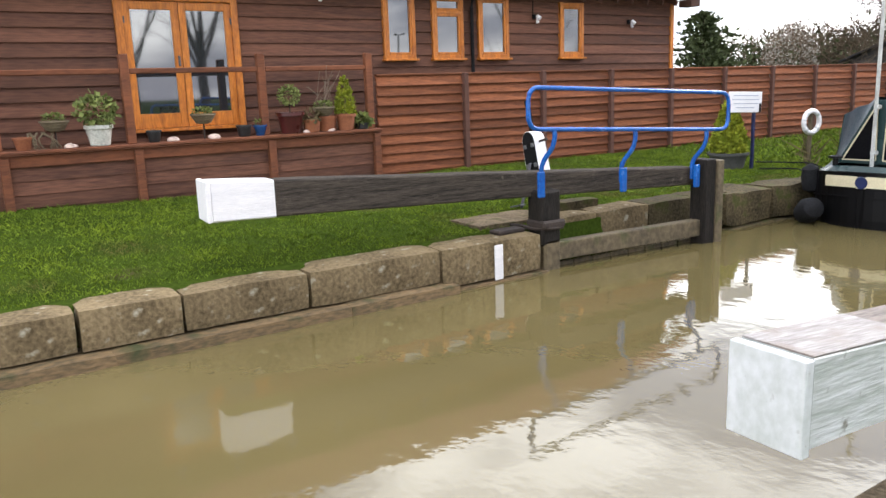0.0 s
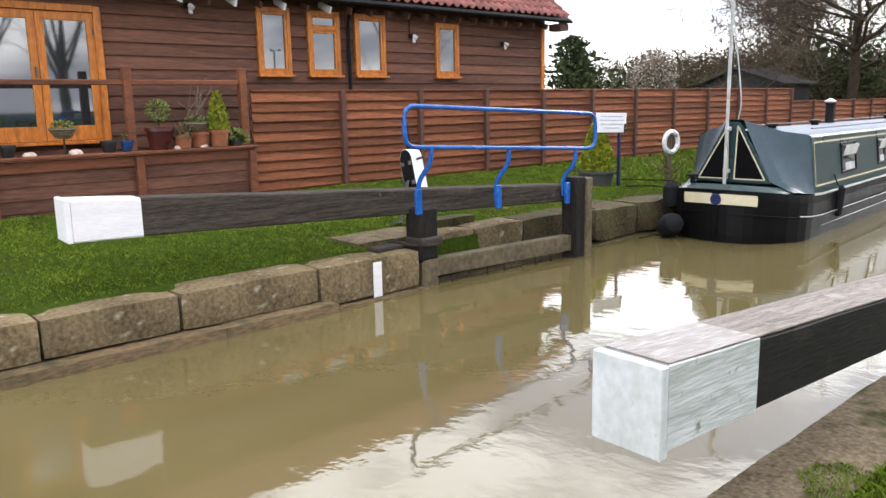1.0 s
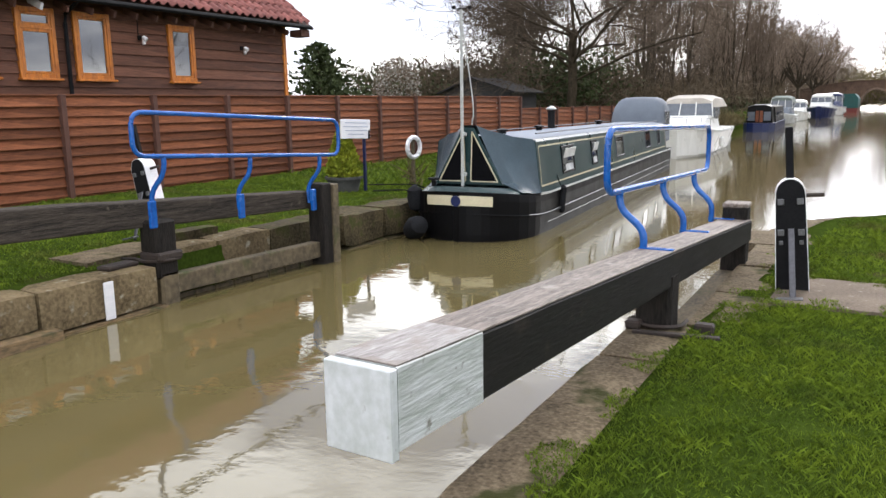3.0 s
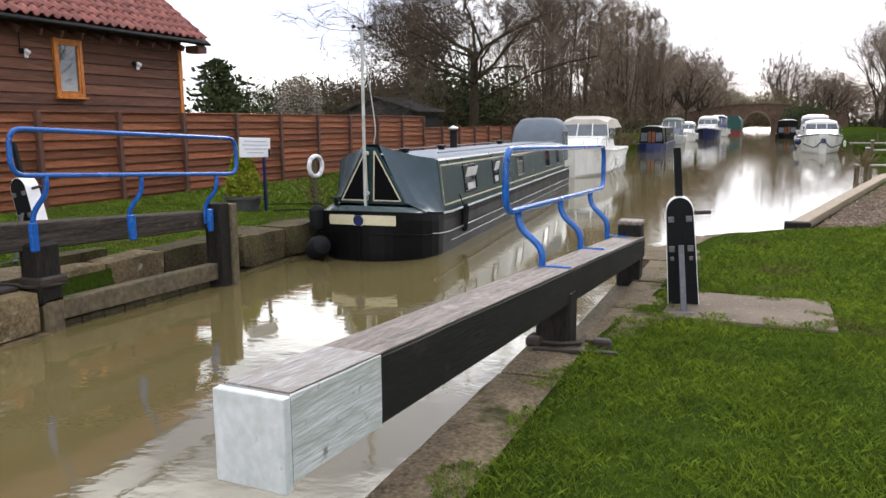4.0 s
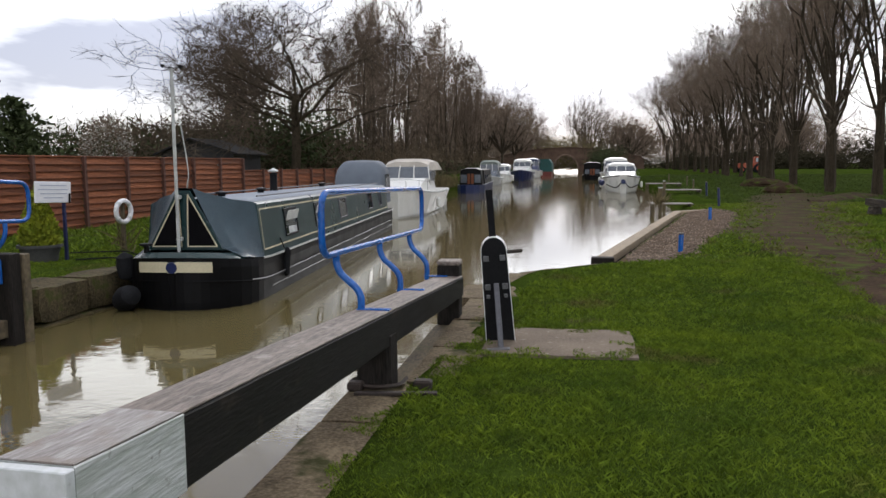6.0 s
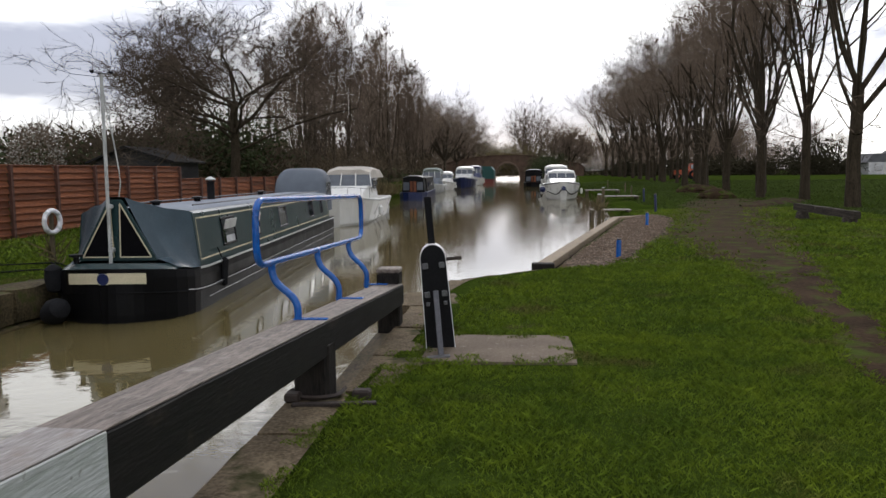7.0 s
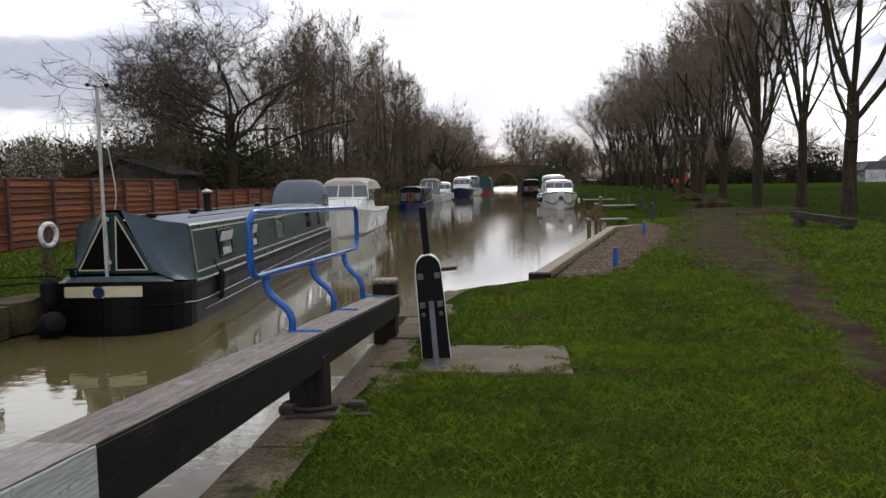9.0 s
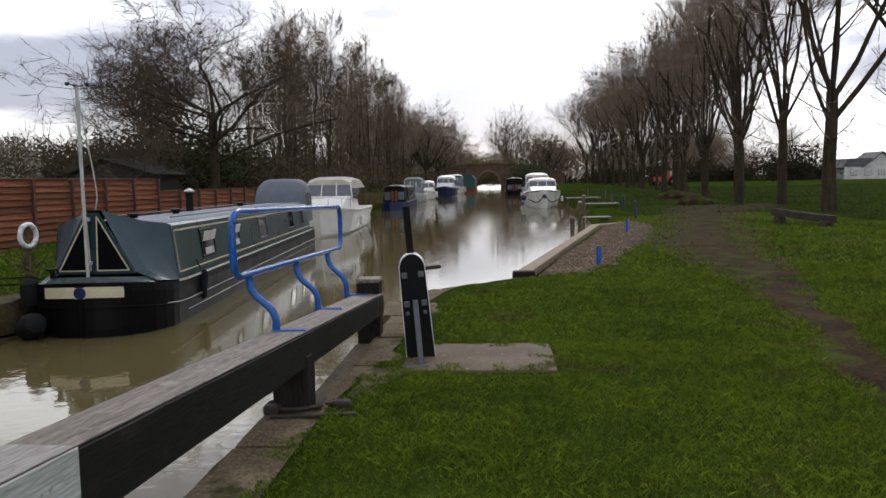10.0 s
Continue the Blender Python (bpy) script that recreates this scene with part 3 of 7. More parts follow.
# west gate
gate_w = thing("lock_gate", Matrix(), "open timber lock gate, weathered beam with bright white end", "lock gate", "pair of lock gates")
w_lean = math.atan2(0.55, 6.4)
w_axis = pose(-7.22 - 0.16, 2.18, 0, 0, 0, -math.degrees(w_lean))
beam = part("balance_beam", tapered_beam(0.66, 6.45, 0.895, 0.57, 0.365, 0.235, 0.30), M_oldwood, gate_w, "weathered black oak balance beam")
beam.matrix_local = w_axis
part("white_end", tapered_beam(0.05, 0.665, 0.932, 0.897, 0.395, 0.372, 0.306), M_whitepaint, beam, "bright white painted end")
part("end_board", box((-0.03, 0.02, 0.735), (0.40, 0.05, 0.40), 0.008), M_whitepaint, beam)
part("heel_post", box((-6.86, 6.05, 0.18), (0.28, 0.30, 0.66), 0.03), M_darkpost, gate_w, "tarred heel post")
part("heel_post", box((-6.84, 6.07, -0.62), (0.24, 0.26, 1.1), 0.03), M_postwood, gate_w)
part("mitre_post", box((-6.62, 8.66, 0.06), (0.26, 0.20, 1.24), 0.012), M_darkpost, gate_w)
part("mitre_post", box((-6.56, 8.83, -0.20), (0.20, 0.13, 1.72), 0.012), M_postwood, gate_w, "bare timber mitre face")
for zz, hh in ((-0.24, 0.22), (-0.85, 0.3)):
    r_ = part("leaf_rail", box((0, 0, 0), (0.16, 2.5, hh), 0.012), M_postwood, gate_w)
    r_.matrix_local = pose(-6.73, 7.40, zz, 0, 0, -4)
for k in range(8):
    part("leaf_board", box((-6.86 + k * 0.018, 6.36 + k * 0.30, -0.85), (0.04, 0.29, 0.9), 0.005), M_postwood, gate_w)
part("collar_strap", tube(curve_through([(-6.70, 6.2, 0.06), (-6.69, 5.95, 0.07), (-6.9, 5.86, 0.06), (-7.1, 5.9, 0.06), (-7.5, 5.8, 0.05)], 5), 0.022, 6), M_rust, gate_w)
part("collar_plate", box((-6.83, 6.05, 0.11), (0.33, 0.35, 0.09), 0.02), M_rust, gate_w)
part("link", box((-7.0, 5.6, 0.05), (0.2, 0.4, 0.05), 0.015), M_rust, gate_w)
rail = handrail(gate_w, -1, -6.68, -6.50, [(5.86, 0.60, 1.23), (7.16, 0.50, 1.13), (8.50, 0.42, 1.06)], (5.52, 8.98, 1.25, 1.70, 1.055, 1.535), 0)
for yy, zz in ((5.86, 0.58), (7.16, 0.52), (8.50, 0.45)):
    part("clamp", box((-6.665 + (yy - 5.86) * 0.03, yy - 0.02, zz + 0.02), (0.05, 0.09, 0.30), 0.01), M_blue, rail)

paddle_gear(pose(-0.44, 7.55, 0.05, 0, -4.5, 6), "black ground paddle gear with white edges and a raised rack", "ground paddle gears")


# ---- close-boarded fence ----
FX, FB, FT = -11.47, 0.20, 1.98


def fence_panel(m, width, height, boards, group, label):
    panel = new("panel")
    panel.parent, panel.matrix_local = group, m
    step = height / boards
    for k in range(boards):
        bm = box((0, 0, 0), (0.022, width, step * 1.22), 0.004)
        for v in bm.verts:
            v.co.x += 0.014 * noise.noise((v.co.y * 2, k * 3.3, m.translation.y)) + (0.004 if v.co.z > 0 else -0.004)
        ob = part("board", bm, M_fence, panel)
        ob.matrix_local = pose(0.0, 0.0, step * (k + 0.5), 0, -21, 0) @ pose(0, 0, 0, random.uniform(-0.25, 0.25))
    part("capping", box((0.0, 0, height + 0.012), (0.075, width, 0.03), 0.006), M_fence, panel, "lighter capping rail")
    return panel


def fence_post(x, y, z0, z1):
    ob = part("post", box((0, 0, (z1 - z0) / 2), (0.10, 0.095, z1 - z0), 0.008), M_fencepost, fence, "dark brown square post")
    ob.matrix_local = pose(x, y, z0)
    return ob


fence = thing("fence", Matrix(), "red-brown stained horizontal-board garden fence on square posts", "fence")
for k in range(11):
    y0 = 6.38 + 1.83 * k
    fence_panel(pose(FX, y0 + 0.915, FB - 0.02), 1.74, FT - FB + 0.0, 11, fence, "")
    if k:
        fence_post(FX + 0.055, y0, FB - 0.1, FT + 0.0)
fence_post(FX + 0.055, 6.38 + 1.83 * 11, FB - 0.1, FT)
for k in range(7):
    y0 = 6.38 + 1.83 * 11 + 1.83 * k
    fence_panel(pose(FX, y0 + 0.915, FB - 0.02), 1.74, 1.36, 8, fence, "")
    fence_post(FX + 0.055, y0 + 1.83, FB - 0.1, 1.60)

# ---- the timber house behind the fence ----
HX, HC = -12.40, 14.82
house = thing("house", Matrix(), "single-storey brown weatherboarded house with a red pantile roof", "house")
part("wall", box((HX - 3.10, 3.4, 1.85), (6.0, 22.7, 3.55), 0.0), M_cladding, house)
part("floor_edge", box((HX - 0.02, 3.0, 0.72), (0.2, 22.0, 0.7), 0.01), M_cladding, house)
OPENINGS = [(2.62, 4.46, 1.22, 3.24), (7.12, 7.78, 2.27, 3.42), (8.16, 8.86, 2.27, 3.42), (9.22, 9.96, 2.27, 3.42), (11.32, 11.98, 2.27, 3.36)]
row, k = 0.30, 0
while row < 3.62:
    h = 0.205
    cuts = sorted((a, b) for a, b, z0, z1 in OPENINGS if z0 < row + h * 0.5 < z1)
    start = -8.0
    for a, b in cuts + [(HC - 0.06, None)]:
        if a - start > 0.05:
            bm = box((0, 0, 0), (0.026, a - start - 0.004, h * 1.16), 0.003)
            for v in bm.verts:
                v.co.x += 0.006 * noise.noise((v.co.y, k * 2.1, 0))
            ob = part("plank", bm, M_cladding, house)
            ob.matrix_local = pose(HX + 0.012, (a + start) / 2, row + h / 2, 0, -9, 0)
        start = b
    row += h
    k += 1
part("corner_board", box((HX + 0.0, HC - 0.02, 1.95), (0.12, 0.11, 3.3), 0.006), M_frame, house, "orange stained corner board")


def window(a, b, z0, z1, transom=0.0):
    """A casement in the house wall: frame, sash, panes and sill."""
    w = new("window")
    w.parent = house
    w.matrix_local = pose(HX + 0.03, (a + b) / 2, (z0 + z1) / 2)
    wd, ht = b - a, z1 - z0
    bm = bmesh.new()
    for sy in (-1, 1):
        box((0, sy * (wd / 2 - 0.035), 0), (0.10, 0.075, ht + 0.03), 0.006, None, bm)
    for sz in (-1, 1):
        box((0.002, 0, sz * (ht / 2 - 0.03)), (0.10, wd - 0.14, 0.075), 0.006, None, bm)
    part("window_frame", bm, M_frame, w, "orange stained timber frame")
    part("window_sill", box((0.04, 0, -ht / 2 - 0.02), (0.16, wd + 0.06, 0.04), 0.008), M_frame, w)
    spans = [(-ht / 2 + 0.07, ht / 2 - 0.07)]
    if transom:
        spans = [(-ht / 2 + 0.07, transom - 0.03), (transom + 0.03, ht / 2 - 0.07)]
        part("transom", box((0.004, 0, transom), (0.10, wd - 0.14, 0.06), 0.006), M_frame, w)
    for lo, hi in spans:
        bm = bmesh.new()
        for sy in (-1, 1):
            box((0.01, sy * (wd / 2 - 0.09), (lo + hi) / 2), (0.05, 0.05, hi - lo), 0.005, None, bm)
        for zz in (lo + 0.022, hi - 0.022):
            box((0.012, 0, zz), (0.05, wd - 0.23, 0.045), 0.005, None, bm)
        part("sash", bm, M_frame, w)
        part("pane", box((0.0, 0, (lo + hi) / 2), (0.012, wd - 0.21, hi - lo - 0.05)), M_glass, w)
    return w


window(*OPENINGS[1])
window(*OPENINGS[2], transom=0.26)
window(*OPENINGS[3])
window(*OPENINGS[4])
# french doors
a, b, z0, z1 = OPENINGS[0]
bm = bmesh.new()
for yy in (a + 0.05, b - 0.05):
    box((HX + 0.03, yy, (z0 + z1) / 2), (0.12, 0.11, z1 - z0), 0.006, None, bm)
box((HX + 0.03, (a + b) / 2, z1 - 0.04), (0.12, b - a - 0.2, 0.1), 0.006, None, bm)
box((HX + 0.05, (a + b) / 2, z0 + 0.02), (0.16, b - a - 0.2, 0.05), 0.006, None, bm)
part("door_frame", bm, M_frame, house, "orange stained door frame")
for j, mid in enumerate((a + 0.10 + (b - a - 0.2) * 0.25, a + 0.10 + (b - a - 0.2) * 0.75)):
    wd = (b - a - 0.2) / 2 - 0.006
    leaf = new("french_door")
    leaf.parent = house
    leaf.matrix_local = pose(HX + 0.035, mid, z0 + 0.05)
    ht = z1 - z0 - 0.15
    bm = bmesh.new()
    for sy in (-1, 1):
        box((0, sy * (wd / 2 - 0.055), ht / 2), (0.055, 0.11, ht), 0.006, None, bm)
    box((0.001, 0, 0.11), (0.055, wd - 0.22, 0.22), 0.006, None, bm)
    box((0.001, 0, ht - 0.06), (0.055, wd - 0.22, 0.12), 0.006, None, bm)
    part("door_frame", bm, M_frame, leaf)
    part("pane", box((0, 0, ht / 2 + 0.05), (0.014, wd - 0.2, ht - 0.3)), M_glass, leaf)
    if j == 0:
        part("handle", box((0.05, wd / 2 - 0.05, 1.0), (0.04, 0.03, 0.16), 0.008), M_steel, leaf, "dark metal handle")
    part("hinge", box((0.035, (-1 if j == 0 else 1) * (wd / 2 - 0.01), 1.6), (0.02, 0.03, 0.1), 0.004), M_steel, leaf)

# roof: felted board with rows of pantiles, rafters and verge
EAVE_X, EAVE_Z, PITCH = HX + 0.42, 3.60, radians(38)
sl, cl = math.sin(PITCH), math.cos(PITCH)
roof = part("roof", box((-2.3, 0, 0), (4.6, 23.3, 0.05), 0.0, None), M_fencepost, house, "red clay pantile roof")
roof.matrix_local = pose(EAVE_X, 3.8, EAVE_Z - 0.04, 0, math.degrees(PITCH), 0)
tv, tf = [], []
for r_ in range(14):
    for c_ in range(100):
        y_ = HC + 0.50 - c_ * 0.225
        if y_ < -8:
            break
        base = len(tv)
        jz = random.uniform(-0.006, 0.006)
        for k2 in range(8):
            u = k2 / 7
            wave = 0.034 * math.sin(u * math.tau * 0.95 + 0.6)
            for d, lift in ((0.0, 0.055), (0.36, 0.02)):
                s_ = r_ * 0.305 + d
                tv.append((EAVE_X + 0.05 - s_ * cl, y_ - u * 0.235, EAVE_Z + 0.035 + s_ * sl + wave + lift + jz))
        for k2 in range(7):
            q = base + 2 * k2
            tf.append((q, q + 2, q + 3, q + 1))
tiles = part("tiles", mesh_np("tiles", tv, tf, M_tile, False), None, roof)
tiles.matrix_local = pose(EAVE_X, 3.8, EAVE_Z - 0.04, 0, math.degrees(PITCH), 0).inverted()
tagged(tiles, kind="stuff")
sol = tiles.modifiers.new("thick", "SOLIDIFY")
sol.thickness = 0.014
barge = part("bargeboard", box((-2.3, 0, -0.10), (4.6, 0.03, 0.20), 0.004), M_fencepost, house, "dark brown bargeboard")
barge.matrix_local = pose(EAVE_X, HC + 0.46, EAVE_Z + 0.0, 0, math.degrees(PITCH), 0)
part("soffit_end", box((EAVE_X - 0.16, HC + 0.30, EAVE_Z - 0.16), (0.36, 0.32, 0.16), 0.01), M_fencepost, house)
for k in range(44):
    yy = HC - 0.25 - k * 0.47
    if yy > -5:
        part("rafter_foot", box((EAVE_X - 0.26, yy, EAVE_Z - 0.10), (0.46, 0.05, 0.12), 0.006, Matrix.Rotation(PITCH * 0.6, 3, "Y")), M_fencepost if yy > 9.3 else M_whitepaint if k % 2 else M_fencepost, house)
part("gutter", tube([(EAVE_X + 0.07, -7, EAVE_Z - 0.02), (EAVE_X + 0.07, HC + 0.45, EAVE_Z - 0.02)], 0.05, 8), M_iron, house, "black plastic gutter", True)
part("downpipe", tube([(EAVE_X + 0.05, 9.05, 3.55), (HX + 0.12, 9.05, 3.36), (HX + 0.09, 9.05, 3.2), (HX + 0.09, 9.05, 0.7)], 0.036, 8), M_iron, house, "black downpipe", True)
for yy, zz in ((10.62, 3.07), (13.35, 3.02), (5.85, 3.35), (1.3, 3.5)):
    lamp = part("spotlight", box((HX + 0.06, yy, zz), (0.07, 0.07, 0.09), 0.015), M_iron, house, "white twin wall spotlight")
    part("bulb_housing", lathe([(0.02, 0), (0.04, 0.02), (0.045, 0.1), (0.03, 0.11)], 10), M_whitepaint, lamp).matrix_local = pose(HX + 0.11, yy + 0.03, zz + 0.02, 0, 130, 20)
    part("bulb_housing", lathe([(0.02, 0), (0.03, 0.02), (0.035, 0.09), (0.03, 0.1)], 10), M_whitepaint, lamp).matrix_local = pose(HX + 0.10, yy + 0.05, zz - 0.03, 0, 170, 0)
    if 10 < yy < 11:
        part("cable", tube([(HX + 0.05, yy - 0.02, zz), (HX + 0.05, yy - 0.02, 3.5)], 0.009, 6), M_iron, lamp)

# ---- raised deck with its boarded front and open rail ----
DX = -11.47
deck = thing("deck", Matrix(), "raised timber deck with boarded front and open rail", "deck")
part("deck_floor", box((DX - 0.46, 1.0, 0.98), (0.80, 10.7, 0.10), 0.01), M_deckwood, deck)
part("shelf", box((DX + 0.02, 1.25, 1.085), (0.36, 10.3, 0.05), 0.012), M_deckwood, deck, "flat timber shelf along the rail")
part("fascia", box((DX + 0.10, 1.25, 0.97), (0.035, 10.3, 0.15), 0.006), M_deckwood, deck, "lighter orange-brown fascia board")
for k in range(4):
    part("plank", box((DX + 0.06, 1.25, 0.80 - k * 0.175), (0.026, 10.3, 0.20), 0.004, Matrix.Rotation(radians(-5), 3, "Y")), M_cladding, deck)
for yy in (-3.3, -1.25, 0.86, 2.52, 4.48, 6.32):
    part("post", box((DX + 0.13, yy, 0.60), (0.09, 0.115, 0.86), 0.008), M_deckwood, deck)
    part("rail_post", box((DX + 0.03, yy - 0.05, 1.72), (0.10, 0.12, 1.22), 0.01), M_deckwood, deck)
for k, (y0, y1) in enumerate(((-3.3, -1.25), (-1.25, 0.86), (0.86, 2.52), (2.52, 4.48), (4.48, 6.32))):
    part("rail", box((DX + 0.03, (y0 + y1) / 2 - 0.05, 2.10), (0.06, y1 - y0 - 0.13, 0.075), 0.01), M_deckwood, deck)


# ---- pots and plants on the shelf ----
def pot_body(r0, r1, h, sides=18):
    return lathe([(r0 * 0.9, 0), (r0, 0.01), (r1 * 0.96, h * 0.82), (r1 * 1.08, h * 0.83), (r1 * 1.08, h), (r1 * 0.95, h), (r1 * 0.9, h * 0.9), (0.01, h * 0.9)], sides)


def leaves(n, shape, size, material, name="foliage", stems=0):
    """Many small leaves inside a body; shape(rng) gives a point and a way outwards."""
    rng = random.Random(n + int(size * 1e4))
    v, f = [], []
    for _ in range(n):
        p, d = shape(rng)
        d = (Vector(d) + Vector((rng.gauss(0, 0.5), rng.gauss(0, 0.5), rng.gauss(0, 0.4)))).normalized()
        s = d.cross(Vector((rng.gauss(0, 1), rng.gauss(0, 1), rng.gauss(0, 1)))).normalized()
        ln, wd = size * rng.uniform(0.6, 1.4), size * rng.uniform(0.25, 0.45)
        p = Vector(p)
        b = len(v)
        v += [p, p + d * ln * 0.5 + s * wd, p + d * ln, p + d * ln * 0.5 - s * wd]
        f.append((b, b + 1, b + 2, b + 3))
    return mesh_np(name, [tuple(q) for q in v], f, material)


def ball(r, h, zc):
    def f(rng):
        d = Vector((rng.gauss(0, 1), rng.gauss(0, 1), rng.gauss(0, 1))).normalized()
        q = rng.uniform(0.55, 1.0)
        return (d.x * r * q, d.y * r * q, zc + d.z * h * q), d
    return f


def cone(r, h, z0):
    def f(rng):
        t = 1 - math.sqrt(rng.random())
        a = rng.uniform(0, math.tau)
        bulge = (1 - t) ** 0.8 * (1.0 - 0.25 * (1 - t) ** 6) * rng.uniform(0.7, 1.05)
        return (r * bulge * math.cos(a), r * bulge * math.sin(a), z0 + t * h), (math.cos(a) * 0.5, math.sin(a) * 0.5, 0.8)
    return f


M_terracotta = mat("terracotta", (0.294, 0.105, 0.045), 0.85, (0.196, 0.063, 0.028), 5, 0.3)
M_whitepot = mat("white_plastic_pot", (0.62, 0.62, 0.56), 0.5, (0.315, 0.315, 0.28), 4, 0.1)
M_blackpot = mat("black_plastic_pot", (0.02, 0.02, 0.022), 0.5, (0.012, 0.012, 0.012), 4, 0.1)
M_bluepot = mat("blue_glazed_pot", (0.014, 0.07, 0.21), 0.25, (0.01, 0.042, 0.14), 4, 0.1)
M_maroonpot = mat("maroon_glazed_pot", (0.077, 0.015, 0.014), 0.3, (0.042, 0.008, 0.008), 4, 0.1)
M_wicker = mat("wicker", (0.196, 0.154, 0.098), 0.85, (0.084, 0.063, 0.035), 8, 0.6, stretch=(1, 1, 5))
M_soil = mat("potting_soil", (0.035, 0.025, 0.017), 0.95)
M_shell = mat("pale_shell_stone", (0.66, 0.52, 0.45), 0.8, (0.315, 0.231, 0.196), 12, 0.4)
SZ = 1.11


def pot(y, r0, r1, h, material, label, foliage=None, x=0.0, stem=0.0, category="plant pot"):
    t = thing("plant_pot", pose(DX + 0.02 + x, y, SZ), label, category, "pots on the deck shelf")
    part("pot", pot_body(r0, r1, h), material, t, smooth=True)
    part("soil", lathe([(r1 * 0.9, h * 0.9), (r1 * 0.85, h * 0.93), (0.005, h * 0.95)], 14), M_soil, t)
    if stem:
        part("stem", tube([(0, 0, h * 0.8), (0.01, 0, h + stem)], 0.012, 6), M_bark, t)
    if foliage:
        part("foliage", foliage, None, t)
    return t


pot(1.12, 0.085, 0.115, 0.17, M_terracotta, "small terracotta pot, empty, on the shelf")
pot(2.06, 0.13, 0.175, 0.28, M_whitepot, "white plastic pot holding a variegated leafy shrub", leaves(420, ball(0.26, 0.22, 0.48), 0.075, M_leaf), category="potted shrub")
pot(2.78, 0.075, 0.10, 0.17, M_blackpot, "small empty black plastic pot")
pot(4.10, 0.085, 0.11, 0.17, M_blackpot, "black plastic pot beside a blue one")
pot(4.36, 0.07, 0.10, 0.16, M_bluepot, "blue glazed round pot", leaves(40, ball(0.08, 0.05, 0.19), 0.05, M_leaf))
pot(4.86, 0.15, 0.205, 0.33, M_maroonpot, "maroon glazed pot with a round clipped box ball", leaves(500, ball(0.17, 0.16, 0.58), 0.04, M_leaf), stem=0.12, category="potted shrub")
pot(5.20, 0.12, 0.14, 0.2, M_terracotta, "terracotta pot with dark trailing stems", leaves(120, ball(0.17, 0.1, 0.24), 0.07, M_dryreed), x=0.03)
pot(5.50, 0.13, 0.16, 0.24, M_terracotta, "broad terracotta pot with bare upright twigs", None, x=-0.04)
pot(5.80, 0.12, 0.155, 0.26, M_terracotta, "terracotta pot with a golden conical dwarf conifer", leaves(900, cone(0.19, 0.62, 0.26), 0.05, M_conifer), x=0.04, category="potted conifer")
pot(6.12, 0.10, 0.11, 0.10, M_blackpot, "low tray of green bulb shoots", leaves(90, ball(0.1, 0.06, 0.16), 0.12, M_leaf))


def basket(y, z, label):
    t = thing("wicker_basket", pose(DX + 0.02, y, z), label, "basket", "wicker planters")
    part("bowl", lathe([(0.06, 0), (0.12, 0.03), (0.18, 0.13), (0.185, 0.15), (0.165, 0.15), (0.10, 0.06), (0.01, 0.05)], 18), M_wicker, t, smooth=True)
    for k in range(4):
        rr = 0.105 + 0.024 * k
        part("weave", tube([(rr * math.cos(a), rr * math.sin(a), 0.025 + k * 0.035) for a in np.linspace(0, math.tau, 19)], 0.012, 5, caps=False), M_wicker, t)
    part("foliage", leaves(150, ball(0.15, 0.06, 0.17), 0.05, M_leaf), None, t)
    part("wire_stand", tube([(0, 0, 0.02), (0, 0, SZ - z)], 0.012, 6), M_rust, t)
    return t


basket(1.52, SZ + 0.22, "wicker bowl of small plants on a stand")
basket(3.50, SZ + 0.22, "wicker bowl planter beside the doors")
basket(5.44, SZ + 0.24, "wicker bowl with pale trailing leaves")
for yy, sc in ((1.68, 1.0), (3.02, 1.0), (3.62, 1.1), (5.10, 0.8), (5.52, 0.7)):
    bm = bmesh.new()
    bmesh.ops.create_icosphere(bm, subdivisions=2, radius=0.075 * sc)
    for v in bm.verts:
        v.co = Vector((v.co.x * 0.8, v.co.y * 1.2, max(v.co.z, -0.02) * 0.7)) + noise.noise_vector(v.co * 14 + Vector((yy, 0, 0))) * 0.018
    single("shell_stone", bm, M_shell, pose(DX + 0.10, yy, SZ + 0.012), "pale pinkish shell-like stone on the shelf", "stone", "stones on the deck shelf")
bm = bmesh.new()
rng = random.Random(5)
for k in range(14):
    p = Vector((rng.uniform(-0.06, 0.06), rng.uniform(-0.06, 0.06), 0))
    tube(curve_through([p, p + Vector((rng.gauss(0, 0.05), rng.gauss(0, 0.06), 0.3)), p + Vector((rng.gauss(0, 0.1), rng.gauss(0, 0.14), rng.uniform(0.5, 0.85)))], 3), 0.005, 3, bm)
single("bare_shrub", bm, M_twig, pose(DX - 0.02, 5.50, SZ + 0.2), "bare upright winter twigs in a pot", "shrub")
bm = bmesh.new()
for k in range(9):
    tube(curve_through([(0, 0.05 * k - 0.2, 0), (0.03, 0.04 * k - 0.2 + rng.gauss(0, 0.04), 0.14), (0.02, 0.05 * k - 0.22 + rng.gauss(0, 0.09), 0.24)], 3), 0.013, 5, bm)
single("driftwood", bm, M_wicker, pose(DX + 0.04, 1.38, SZ - 0.02), "twisted pale driftwood piece standing on the shelf", "driftwood")

# ---- on the west bank ----
paddle_gear(pose(-8.02, 7.06, 0.12, 0, -13, 2), "black paddle gear with broad white edge and slanted rack", "ground paddle gears")

